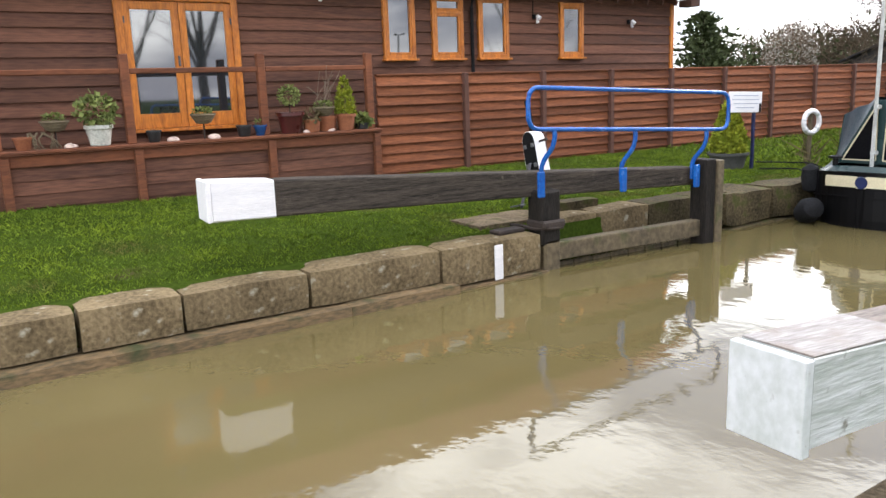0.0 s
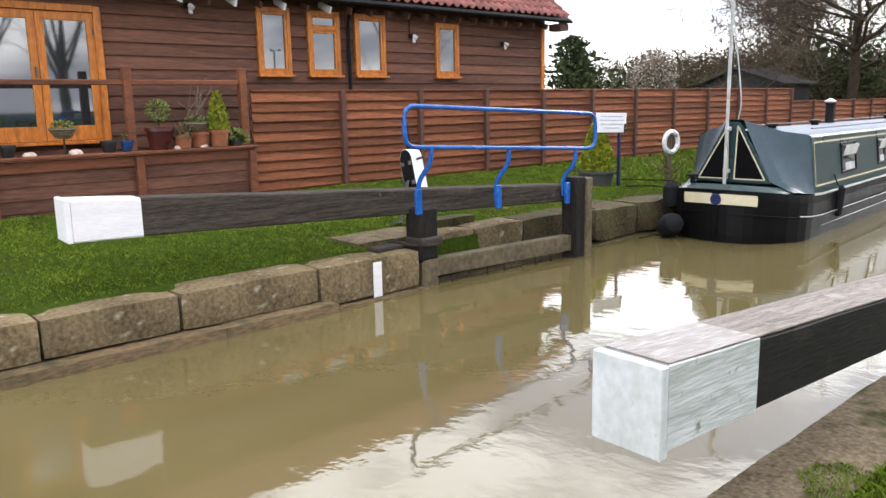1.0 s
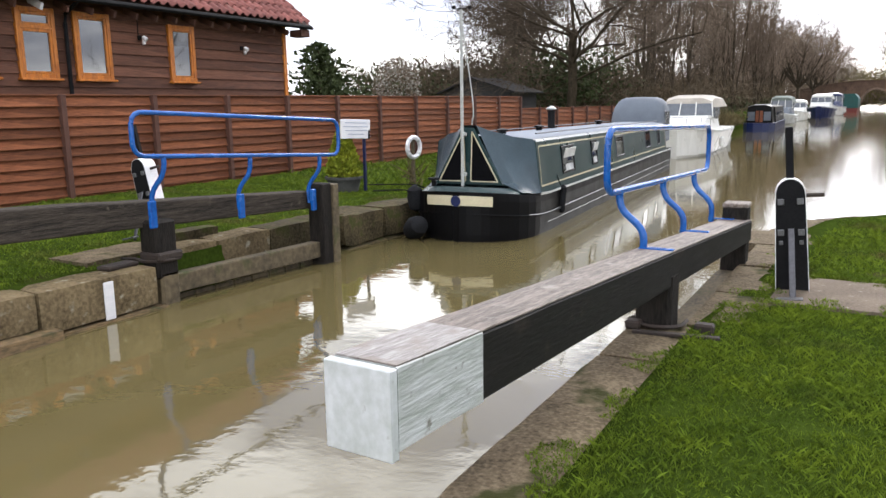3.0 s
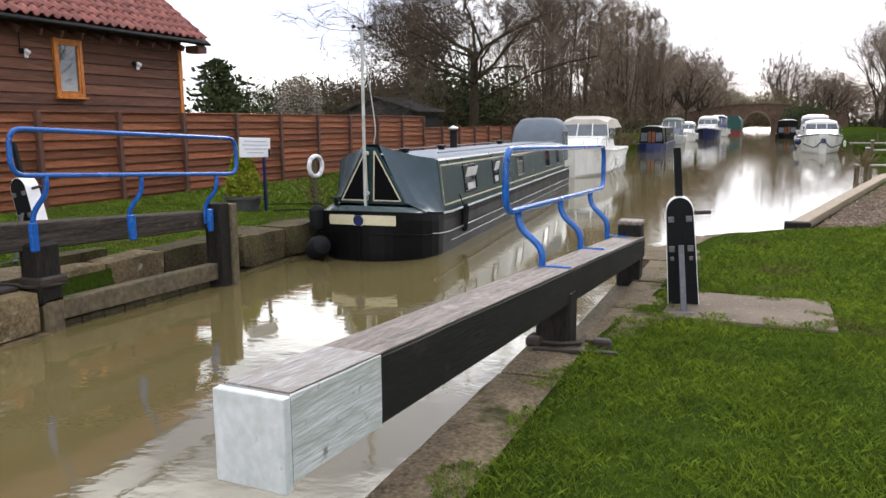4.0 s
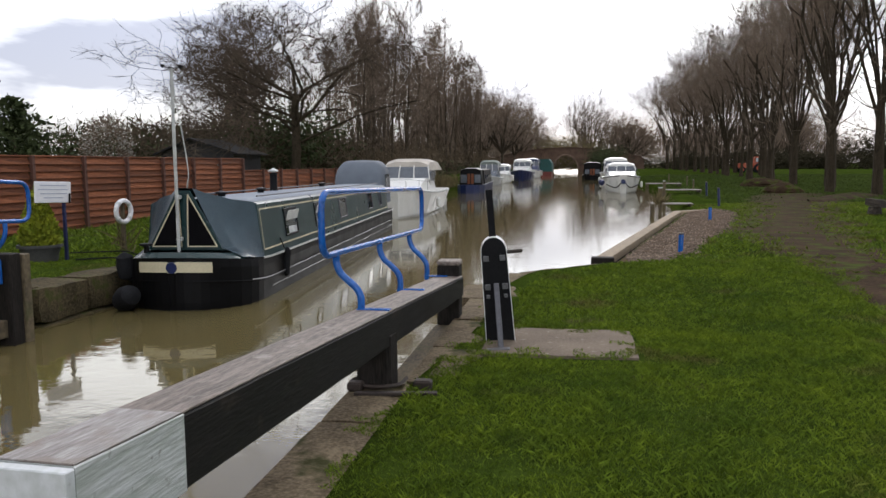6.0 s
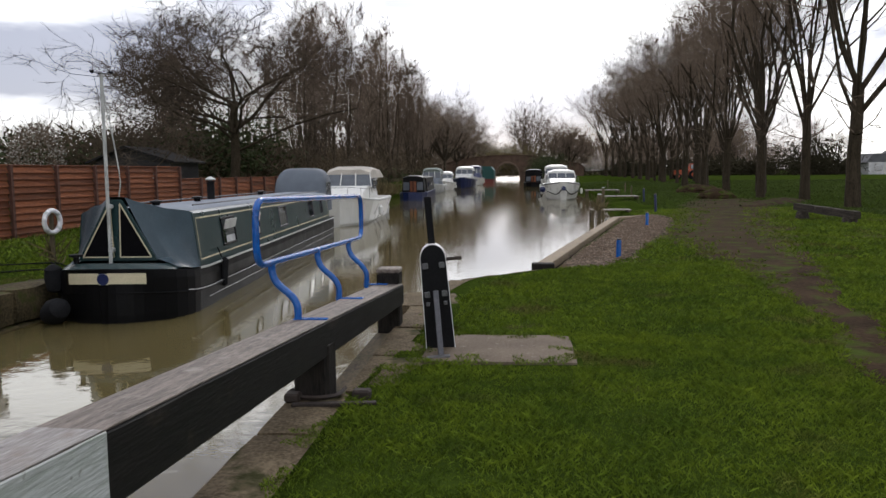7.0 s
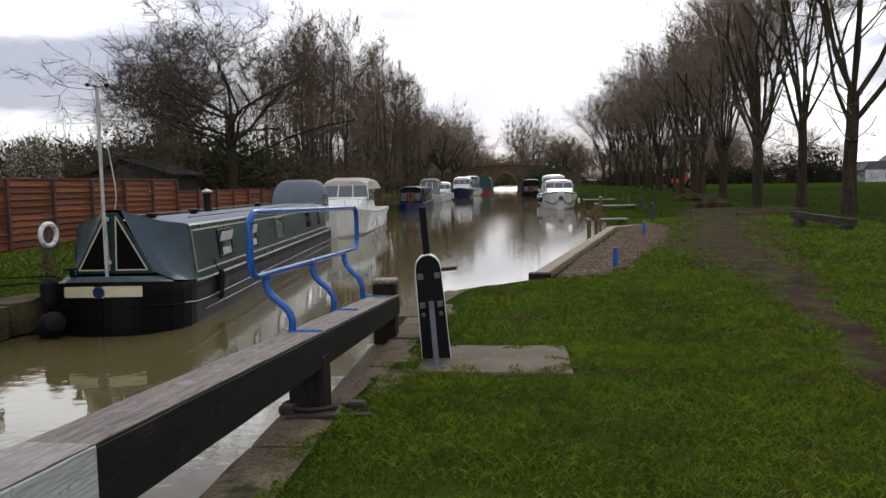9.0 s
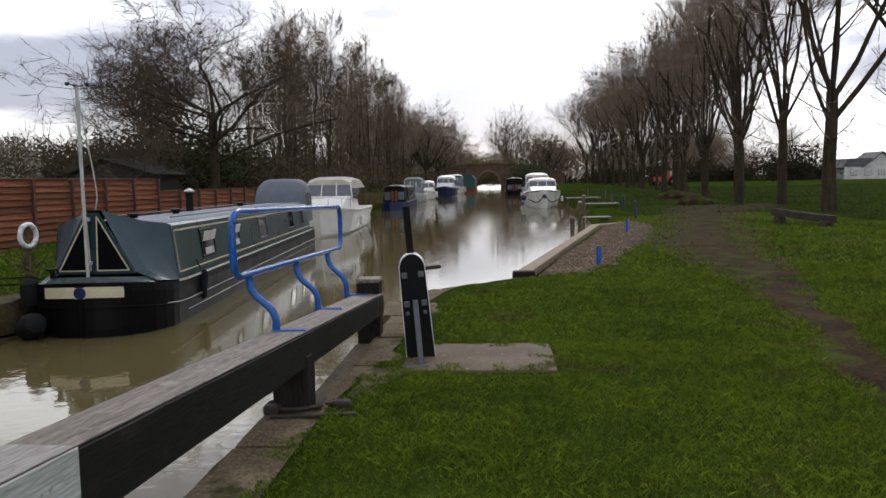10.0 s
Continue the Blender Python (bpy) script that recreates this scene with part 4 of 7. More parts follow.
planter = thing("planter", pose(-8.86, 12.25, 0.10), "golden conical conifer in a grey stone-look tub", "potted conifer")
part("tub", pot_body(0.27, 0.34, 0.30, 20), mat("grey_tub", (0.07, 0.07, 0.066), 0.85, (0.035, 0.035, 0.035), 5, 0.4), planter, smooth=True)
part("soil", lathe([(0.3, 0.27), (0.2, 0.30), (0.01, 0.31)], 14), M_soil, planter)
part("foliage", leaves(3200, cone(0.36, 1.0, 0.27), 0.075, M_conifer), None, planter)

notice = thing("notice_sign", pose(-8.55, 12.52, 0.08, 0, 0, 0), "small white notice board on a dark blue post", "sign")
M_signblue = mat("navy_post_paint", (0.01, 0.015, 0.077), 0.45, (0.007, 0.01, 0.049), 5, 0.1)
part("post", box((0, 0, 0.62), (0.055, 0.055, 1.24), 0.008), M_signblue, notice)
board = part("board", box((0, 0, 0), (0.03, 0.68, 0.36), 0.006), M_whitepaint, notice)
board.matrix_local = pose(0.02, -0.30, 1.22, -2, 0, -18)
M_ink = mat("sign_ink", (0.40, 0.44, 0.56), 0.6)
for k, (ln, off) in enumerate(((0.50, 0.0), (0.56, 0.0), (0.50, 0.01), (0.36, 0.0))):
    part("text_bar", box((0.018, off, 0.115 - k * 0.07), (0.004, ln, 0.014)), M_ink, board)
part("fixing", box((0.03, 0.30, -0.1), (0.03, 0.03, 0.16), 0.006), M_iron, board)

ring = thing("lifebuoy", pose(-8.15, 13.62, 0.05), "white lifebuoy ring hung on a wooden post", "lifebuoy")
part("post", box((0, 0.04, 0.52), (0.07, 0.07, 1.04), 0.01), M_postwood, ring)
ring_pts = [(0.05, 0.20 * math.cos(a), 0.84 + 0.20 * math.sin(a)) for a in np.linspace(0, math.tau, 29)]
hoop = part("ring", tube(ring_pts, 0.045, 10, caps=False), M_whitepaint, ring, "white ring", True)
hoop.matrix_local = pose(0, 0, 0, 0, 0, -8)
for k in range(4):
    a = math.tau * (k + 0.5) / 4
    part("band", tube([(0.05, 0.20 * math.cos(a + s_ * 0.13), 0.84 + 0.20 * math.sin(a + s_ * 0.13)) for s_ in (-1, 0, 1)], 0.048, 10), M_oldwhite, hoop, smooth=True)

boll = thing("bollard", pose(-9.0, 16.6, 0.08), "dark blue mooring bollard with white bands", "bollard")
part("shaft", lathe([(0.11, 0), (0.11, 0.62), (0.12, 0.64), (0.12, 0.74), (0.05, 0.78), (0.01, 0.79)], 14), M_signblue, boll, smooth=True)
for zz in (0.42, 0.58):
    part("band", lathe([(0.113, zz), (0.114, zz + 0.01), (0.114, zz + 0.06), (0.113, zz + 0.07)], 14), M_whitepaint, boll, smooth=True)
bm = bmesh.new()
tube(curve_through([(-8.3, 12.4, 0.12), (-7.9, 12.9, 0.10), (-7.3, 12.4, 0.09), (-6.6, 11.9, 0.30), (-6.3, 11.8, 0.42)], 6), 0.014, 5, bm)
single("mooring_rope", bm, M_iron, Matrix(), "dark mooring rope trailing from the boat to the bank", "rope", "mooring ropes")
bm = bmesh.new()
tube(curve_through([(-8.5, 12.55, 0.22), (-8.0, 13.4, 0.16), (-7.6, 13.2, 0.12), (-7.0, 12.6, 0.2), (-6.6, 12.3, 0.30)], 6), 0.012, 5, bm)
single("mooring_rope", bm, M_iron, Matrix(), "dark mooring rope lying over the grass", "rope", "mooring ropes")

# ---- boats ----
M_hull = mat("black_hull_paint", (0.005, 0.005, 0.006), 0.4, (0.003, 0.003, 0.003), 2, 0.15, spec=0.12)
M_green = mat("green_cabin_paint", (0.014, 0.040, 0.041), 0.3, (0.010, 0.032, 0.034), 1.0, 0.05)
M_cream = mat("cream_coachline", (0.62, 0.56, 0.38), 0.45, (0.50, 0.45, 0.31), 4, 0.05)
M_silver = mat("pale_gunwale_line", (0.55, 0.57, 0.55), 0.4, (0.315, 0.322, 0.315), 4, 0.05)
M_roof = mat("blue_grey_roof_paint", (0.168, 0.203, 0.252), 0.5, (0.126, 0.154, 0.196), 2, 0.1)
M_canvas = mat("dark_green_canvas", (0.036, 0.066, 0.086), 0.36, (0.018, 0.038, 0.052), 3, 0.5, fine=60, spec=0.5)
M_canvas_grey = mat("blue_grey_hood_canvas", (0.119, 0.14, 0.168), 0.7, (0.084, 0.101, 0.126), 3, 0.3, fine=90)
M_gel = mat("white_gelcoat", (0.74, 0.74, 0.71), 0.3, (0.62, 0.62, 0.58), 1.5, 0.05)
M_vinyl = mat("clear_vinyl", (0.112, 0.126, 0.147), 0.2, (0.07, 0.081, 0.098), 3, 0.1)
M_chrome = mat("bright_metal", (0.35, 0.35, 0.35), 0.25, (0.28, 0.28, 0.28), 4, 0.02, metal=0.9)
M_navy = mat("navy_hull", (0.008, 0.017, 0.084), 0.35, (0.006, 0.013, 0.056), 2, 0.05)
M_teal = mat("teal_canvas", (0.01, 0.077, 0.07), 0.65, (0.007, 0.052, 0.049), 2, 0.3)
M_redline = mat("dull_red_paint", (0.154, 0.025, 0.017), 0.5, (0.105, 0.017, 0.014), 3, 0.05)
M_fender = mat("old_rubber_fender", (0.018, 0.019, 0.021), 0.8, (0.008, 0.008, 0.009), 4, 0.6, spec=0.12)
M_blackwell = mat("unlit_cabin_inside", (0.006, 0.006, 0.007), 0.9, spec=0.05)


def loft(sections, closed=True):
    """A skin over sections of equally many points."""
    bm = bmesh.new()
    rings = [[bm.verts.new(p) for p in s] for s in sections]
    n = len(rings[0])
    for a, b in zip(rings, rings[1:]):
        for k in range(n if closed else n - 1):
            bm.faces.new((a[k], a[(k + 1) % n], b[(k + 1) % n], b[k]))
    if closed:
        bm.faces.new(rings[0][::-1])
        bm.faces.new(rings[-1])
    bmesh.ops.recalc_face_normals(bm, faces=bm.faces[:])
    return bm


def hull_width(y, length, beam, blunt=0.5):
    """Half the breadth at y from the bow."""
    half = beam / 2
    bow = math.sqrt(max(0.0, 1 - (1 - y / 1.1) ** 2)) * (1 - 0.05) + 0.05 if y < 1.1 else 1.0
    left = length - y
    aft = min(1.0, 0.45 + 0.55 * (1 - (1 - min(1.0, left / 1.3)) ** 2.2)) if left < 1.3 else 1.0
    return half * bow * aft


nb = thing("narrowboat", pose(-5.70, 10.95, WATER, 0, 0, 4.6), "dark green narrowboat with cream lines and canvas cratch cover", "boat", "moored boats")
L = 16.2
ys = [0, 0.008, 0.03, 0.07, 0.13, 0.22, 0.34, 0.5, 0.7, 0.9, 1.1, 1.5, 2.5, 5, 8, 11, 14, L - 1.3, L - 0.9, L - 0.5, L - 0.2, L]


def sheer(y):
    return 0.66 + 0.14 * max(0.0, 1 - y / 1.6) ** 1.6


def hull_ring(y):
    w, g = hull_width(y, L, 2.12, 0.42), sheer(y)
    return [(-w * 0.97, y + 0.03, -0.3), (-w * 0.99, y, 0.12), (-w, y, g - 0.12), (-w * 0.985, y, g), (w * 0.985, y, g), (w, y, g - 0.12), (w * 0.99, y, 0.12), (w * 0.97, y + 0.03, -0.3)]


hull = part("hull", loft([hull_ring(y) for y in ys]), M_hull, nb, "black painted steel hull")


def hull_band(y_list, z_lo, z_hi, out, side=1):
    """A strip lying on the side of the hull."""
    bm = bmesh.new()
    prev = None
    for y in y_list:
        w = hull_width(y, L, 2.12, 0.42) + out
        d = sheer(y) - 0.66
        cur = [bm.verts.new((side * w, y - out, z_lo + d)), bm.verts.new((side * (w + 0.006), y - out, (z_lo + z_hi) / 2 + d)), bm.verts.new((side * w, y - out, z_hi + d))]
        if prev:
            for j in range(2):
                bm.faces.new((prev[j], cur[j], cur[j + 1], prev[j + 1]))
        prev = cur
    return bm


FULL = [0, 0.008, 0.03, 0.07, 0.13, 0.22, 0.34, 0.5, 0.7, 0.9, 1.1, 1.5, 2.5, 5, 8, 11, 14, L - 1.3, L - 0.9, L - 0.5]
for sd in (1, -1):
    part("rubbing_strake", hull_band(FULL, 0.30, 0.333, 0.018, sd), M_hull, hull)
    part("strake_line", hull_band(FULL[8:], 0.335, 0.345, 0.02, sd), M_silver, hull, "thin pale line")
    part("lower_line", hull_band(FULL[11:], 0.165, 0.172, 0.012, sd), M_silver, hull, "thin pale line")
    part("gunwale_line", hull_band(FULL[10:], 0.650, 0.692, 0.012, sd), M_silver, hull, "pale gunwale line")
# cream panel round the bow with its dark disc
fw = hull_width(0, L, 2.12, 0.42)
for sd in (1, -1):
    part("bow_panel", hull_band([0, 0.008, 0.02, 0.045, 0.08, 0.12, 0.15], 0.45, 0.61, 0.012, sd), M_cream, hull, "cream bow panel")
part("bow_panel", box((0, -0.006, 0.658), (2 * fw + 0.024, 0.012, 0.16), 0.0), M_cream, hull, "cream bow panel")
part("bow_disc", lathe([(0.085, 0), (0.088, 0.006), (0.08, 0.012)], 20), M_navy, hull, "dark blue disc").matrix_local = pose(0.0, -0.012, 0.66, 90, 0, 0)
part("fore_deck", loft([[(-hull_width(y, L, 2.12, 0.42) * 0.96, y, sheer(y) + 0.01), (-hull_width(y, L, 2.12, 0.42) * 0.8, y + 0.03, sheer(y) + 0.09), (hull_width(y, L, 2.12, 0.42) * 0.8, y + 0.03, sheer(y) + 0.09), (hull_width(y, L, 2.12, 0.42) * 0.96, y, sheer(y) + 0.01)] for y in (0.02, 0.08, 0.18, 0.35, 0.6, 1.3)]), M_green, nb, "dark green fore deck")
# cabin
CF, CB = 1.30, 14.5


def cab_ring(y):
    t = (y - CF) / (CB - CF)
    zt = 1.56 - 0.09 * t
    return [(-1.0, y, 0.66), (-0.90, y, zt - 0.02), (-0.85, y, zt + 0.02), (-0.4, y, zt + 0.075), (0.4, y, zt + 0.075), (0.85, y, zt + 0.02), (0.90, y, zt - 0.02), (1.0, y, 0.66)]


cabin = part("cabin", loft([cab_ring(y) for y in (CF, 4, 7, 10, 12.5, CB)]), M_green, nb, "glossy dark green cabin sides")
part("roof", loft([[(p[0] * 1.0, p[1], p[2] + 0.006) for p in cab_ring(y)[2:6]] for y in (CF + 0.02, 4, 7, 10, CB - 0.02)], False), M_roof, cabin, "blue-grey painted roof")


def on_side(y, z, sd, out=0.006):
    t = (y - CF) / (CB - CF)
    zt = 1.54 - 0.09 * t
    k = (z - 0.66) / (zt - 0.66)
    return Vector((sd * (1.0 - 0.10 * k + out), y, z))


def side_strip(y0, z0, y1, z1, wd, sd):
    """A painted line on the cabin side."""
    bm = bmesh.new()
    n = max(1, int(abs(y1 - y0) / 2))
    prev = None
    for j in range(n + 1):
        t = j / n
        y, z = y0 + (y1 - y0) * t, z0 + (z1 - z0) * t
        dy, dz = (wd / 2, 0) if abs(y1 - y0) < 0.3 else (0, wd / 2)
        cur = [bm.verts.new(on_side(y - dy, z - dz, sd)), bm.verts.new(on_side(y + dy, z + dz, sd))]
        if prev:
            bm.faces.new((prev[0], prev[1], cur[1], cur[0]) if sd > 0 else (prev[0], cur[0], cur[1], prev[1]))
        prev = cur
    return bm


for sd in (1, -1):
    part("coachline", side_strip(CF + 0.1, 1.46, CB - 0.15, 1.375, 0.026, sd), M_cream, cabin)
    part("coachline", side_strip(CF + 0.1, 0.79, CB - 0.15, 0.79, 0.026, sd), M_cream, cabin)
    part("coachline", side_strip(CF + 0.09, 0.79, CF + 0.09, 1.46, 0.026, sd), M_cream, cabin)
    part("coachline", side_strip(CB - 0.15, 0.79, CB - 0.15, 1.37, 0.035, sd), M_cream, cabin)
    for yc, wd in ((3.12, 0.85), (5.15, 0.48), (7.7, 0.85), (11.4, 0.80), (13.2, 0.5)):
        win = new("cabin_window")
        win.parent = cabin
        mid = on_side(yc, 1.14, sd, 0.004)
        win.matrix_local = Matrix.Translation(mid) @ pose(0, 0, 0, 0, -6.5 * sd, 0)
        bm = bmesh.new()
        for zz in (-0.235, 0.235):
            box((0, 0, zz), (0.03, wd, 0.04), 0.006, None, bm)
        for yy in (-1, 1):
            box((0, yy * (wd / 2 - 0.02), 0), (0.03, 0.04, 0.44), 0.006, None, bm)
        part("window_frame", bm, M_hull if yc < 6 else M_steel, win)
        part("pane", box((-0.004, 0, 0), (0.012, wd - 0.06, 0.44)), M_glass, win)
        if yc < 6:
            part("hopper", box((0.05 * sd, 0, 0.12), (0.012, wd - 0.12, 0.18), 0.003, Matrix.Rotation(radians(20 * sd), 3, "Y")), M_silver, win, "open bright top light")
            part("curtain", box((0.004 * sd, 0.05, -0.15), (0.008, wd * 0.6, 0.12)), M_clearblind, win)
for yy, xx in ((2.4, -0.1), (4.6, -0.1), (9.0, 0.1)):
    part("roof_vent", lathe([(0.07, 0), (0.07, 0.06), (0.11, 0.065), (0.11, 0.09), (0.03, 0.11), (0.005, 0.112)], 14, None, (xx, yy, 1.62)), M_hull, cabin, "mushroom vent", True)
part("roof_handrail", tube([(0.74, CF + 0.5, 1.66), (0.74, CB - 0.5, 1.58)], 0.014, 6), M_steel, cabin)
part("roof_handrail", tube([(-0.74, CF + 0.5, 1.66), (-0.74, CB - 0.5, 1.58)], 0.014, 6), M_steel, cabin)
stack = part("chimney", lathe([(0.10, 0), (0.085, 0.03), (0.085, 0.38), (0.1, 0.385), (0.1, 0.41), (0.02, 0.42)], 14, None, (-0.35, 6.3, 1.6)), M_iron, nb, "black flue with pale cowl", True)
part("cowl", lathe([(0.03, 0.42), (0.12, 0.44), (0.12, 0.46), (0.03, 0.51), (0.005, 0.52)], 12, None, (-0.35, 6.3, 1.6)), M_silver, stack, smooth=True)
# cratch board and cover
CY, BZ, AZ = 0.52, 0.88, 1.80
bm = prism([(-0.60, BZ), (0.60, BZ), (0.10, AZ), (-0.10, AZ)], 0.04, "y", off=CY)
cratch = part("cratch_board", bm, M_green, nb, "triangular cratch board with cream-edged panes")


def tri_frame(sd):
    bm = bmesh.new()
    pts = [Vector((sd * 0.05, CY - 0.012, BZ + 0.05)), Vector((sd * 0.52, CY - 0.012, BZ + 0.05)), Vector((sd * 0.075, CY - 0.012, AZ - 0.06))]
    for a, b in zip(pts, pts[1:] + pts[:1]):
        d = (b - a)
        box((a + b) / 2, (d.length, 0.012, 0.018), 0, Matrix.Rotation(-math.atan2(d.z, d.x), 3, "Y"), bm)
    return bm


for sd in (1, -1):
    part("cratch_trim", tri_frame(sd), M_cream, cratch, "cream trim")
    part("cratch_pane", prism([(sd * 0.06, BZ + 0.06), (sd * 0.50, BZ + 0.06), (sd * 0.08, AZ - 0.08)], 0.008, "y", off=CY - 0.008), M_blackwell, cratch)


def cover_ring(y, t):
    """The canvas runs from the cratch board's triangle to the cabin's front."""
    def mix(p, q):
        return tuple(a * (1 - t) + b * t for a, b in zip(p, q))
    sag = -0.05 * math.sin(t * math.pi)
    hw = hull_width(y, L, 2.12, 0.42)
    left = [(-min(hw * 0.97, 1.0), y, sheer(y) + 0.02)]
    top = [(mix((-0.60,), (-0.95,))[0], y, mix((BZ,), (1.12,))[0] + sag), (mix((-0.35,), (-0.92,))[0], y, mix((1.34,), (1.36,))[0] + sag), (mix((-0.12,), (-0.90,))[0], y, mix((AZ + 0.02,), (1.56,))[0] + sag * 0.4), (0, y, mix((AZ + 0.03,), (1.67,))[0])]
    lf = left + top
    return lf + [(-a, b, c) for a, b, c in reversed(lf[:-1])]


cov = loft([cover_ring(CY + 0.06 + (CF - CY - 0.04) * t, t) for t in np.linspace(0, 1, 14)], False)
for v in cov.verts:
    v.co += noise.noise_vector(v.co * 3.4) * 0.028
part("cratch_cover", cov, M_canvas, nb, "sagging dark green canvas cover", True)
# mast with a small vane, and its stay
mast = part("mast", tube([(-0.06, CY - 0.10, 0.78), (-0.06, CY - 0.10, 3.65)], 0.026, 8), M_silver, nb, "pale aluminium mast")
part("stay_wire", tube(curve_through([(-0.04, CY - 0.10, 3.4), (0.10, CY - 0.02, 2.2), (0.06, CY + 0.02, 1.84)], 5), 0.010, 4), M_silver, mast)
for k in range(3):
    a = math.tau * k / 3
    part("vane_arm", tube([(-0.06, CY - 0.1, 3.65), (-0.06 + 0.14 * math.cos(a), CY - 0.1 + 0.14 * math.sin(a), 3.67)], 0.008, 4), M_iron, mast)
    part("vane_cup", lathe([(0.005, 0), (0.03, 0.02), (0.035, 0.05)], 8, None, (-0.06 + 0.15 * math.cos(a), CY - 0.1 + 0.15 * math.sin(a), 3.64)), M_iron, mast)
part("mast_bracket", box((-0.05, CY - 0.07, 1.05), (0.09, 0.08, 0.06), 0.01), M_silver, mast)
part("mast_bracket", box((-0.05, CY - 0.07, 1.70), (0.09, 0.08, 0.06), 0.01), M_silver, mast)
fend = part("bow_fender", lathe([(0.03, -0.26), (0.15, -0.2), (0.19, 0.0), (0.15, 0.18), (0.04, 0.26)], 12), M_fender, nb, "big dark rope fender", True)
fend.matrix_local = pose(-0.72, -0.02, 0.20, 68, 0, 50)
part("bow_fender", lathe([(0.03, -0.22), (0.12, -0.17), (0.14, 0.0), (0.12, 0.16), (0.04, 0.22)], 12), M_fender, nb, "dark fender", True).matrix_local = pose(-0.95, 0.45, 0.62, 10, 0, 0)
part("side_fender", lathe([(0.02, -0.26), (0.06, -0.22), (0.065, 0.2), (0.02, 0.25)], 10), M_fender, nb, "black hanging fender", True).matrix_local = pose(1.09, 2.3, 0.48, 0, 4, 0)
part("fender_rope", tube([(1.05, 2.3, 0.72), (0.98, 2.3, 0.9)], 0.01, 5), M_fender, nb)
part("tee_stud", lathe([(0.04, 0), (0.04, 0.1), (0.10, 0.11), (0.10, 0.14), (0.02, 0.15)], 10, None, (-0.5, 0.25, 0.86)), M_iron, nb)
# stern hood
def hood_ring(y, z, w):
    """A rounded canvas bow across the boat: straight sides, soft shoulders."""
    side = [(-w, y, 0.9), (-w * 0.99, y, 0.9 + (z - 0.9) * 0.55)]
    arc = [(-w * 0.98 * math.cos(a) ** 0.45, y, 0.9 + (z - 0.9) * (0.55 + 0.45 * math.sin(a) ** 0.75)) for a in np.linspace(0.2, math.pi / 2, 6)]
    half = side + arc
    return half + [(-x_, y_, z_) for x_, y_, z_ in reversed(half[:-1])]


hood = part("stern_hood", loft([hood_ring(CB + dy, z, w) for dy, z, w in ((0.0, 1.62, 0.84), (0.18, 1.95, 0.86), (0.42, 2.24, 0.87), (0.75, 2.34, 0.87), (1.1, 2.34, 0.87), (1.42, 2.26, 0.86), (1.65, 1.9, 0.82))]), M_canvas_grey, nb, "blue-grey canvas stern hood", True)
part("hood_window", prism([(-0.55, 1.62), (0.55, 1.62), (0.48, 2.16), (-0.48, 2.16)], 0.01, "y", off=0), M_vinyl, hood, "clear vinyl window").matrix_local = pose(0, CB - 0.92 + 0.98, 0.05, -32, 0, 0) @ pose(0, 0.0, 0.0)
for sd in (-1, 1):
    part("hood_window", box((sd * 0.862, CB + 0.8, 1.55), (0.012, 0.95, 0.62), 0.003, Matrix.Rotation(radians(-2 * sd), 3, "Y")), M_vinyl, hood)


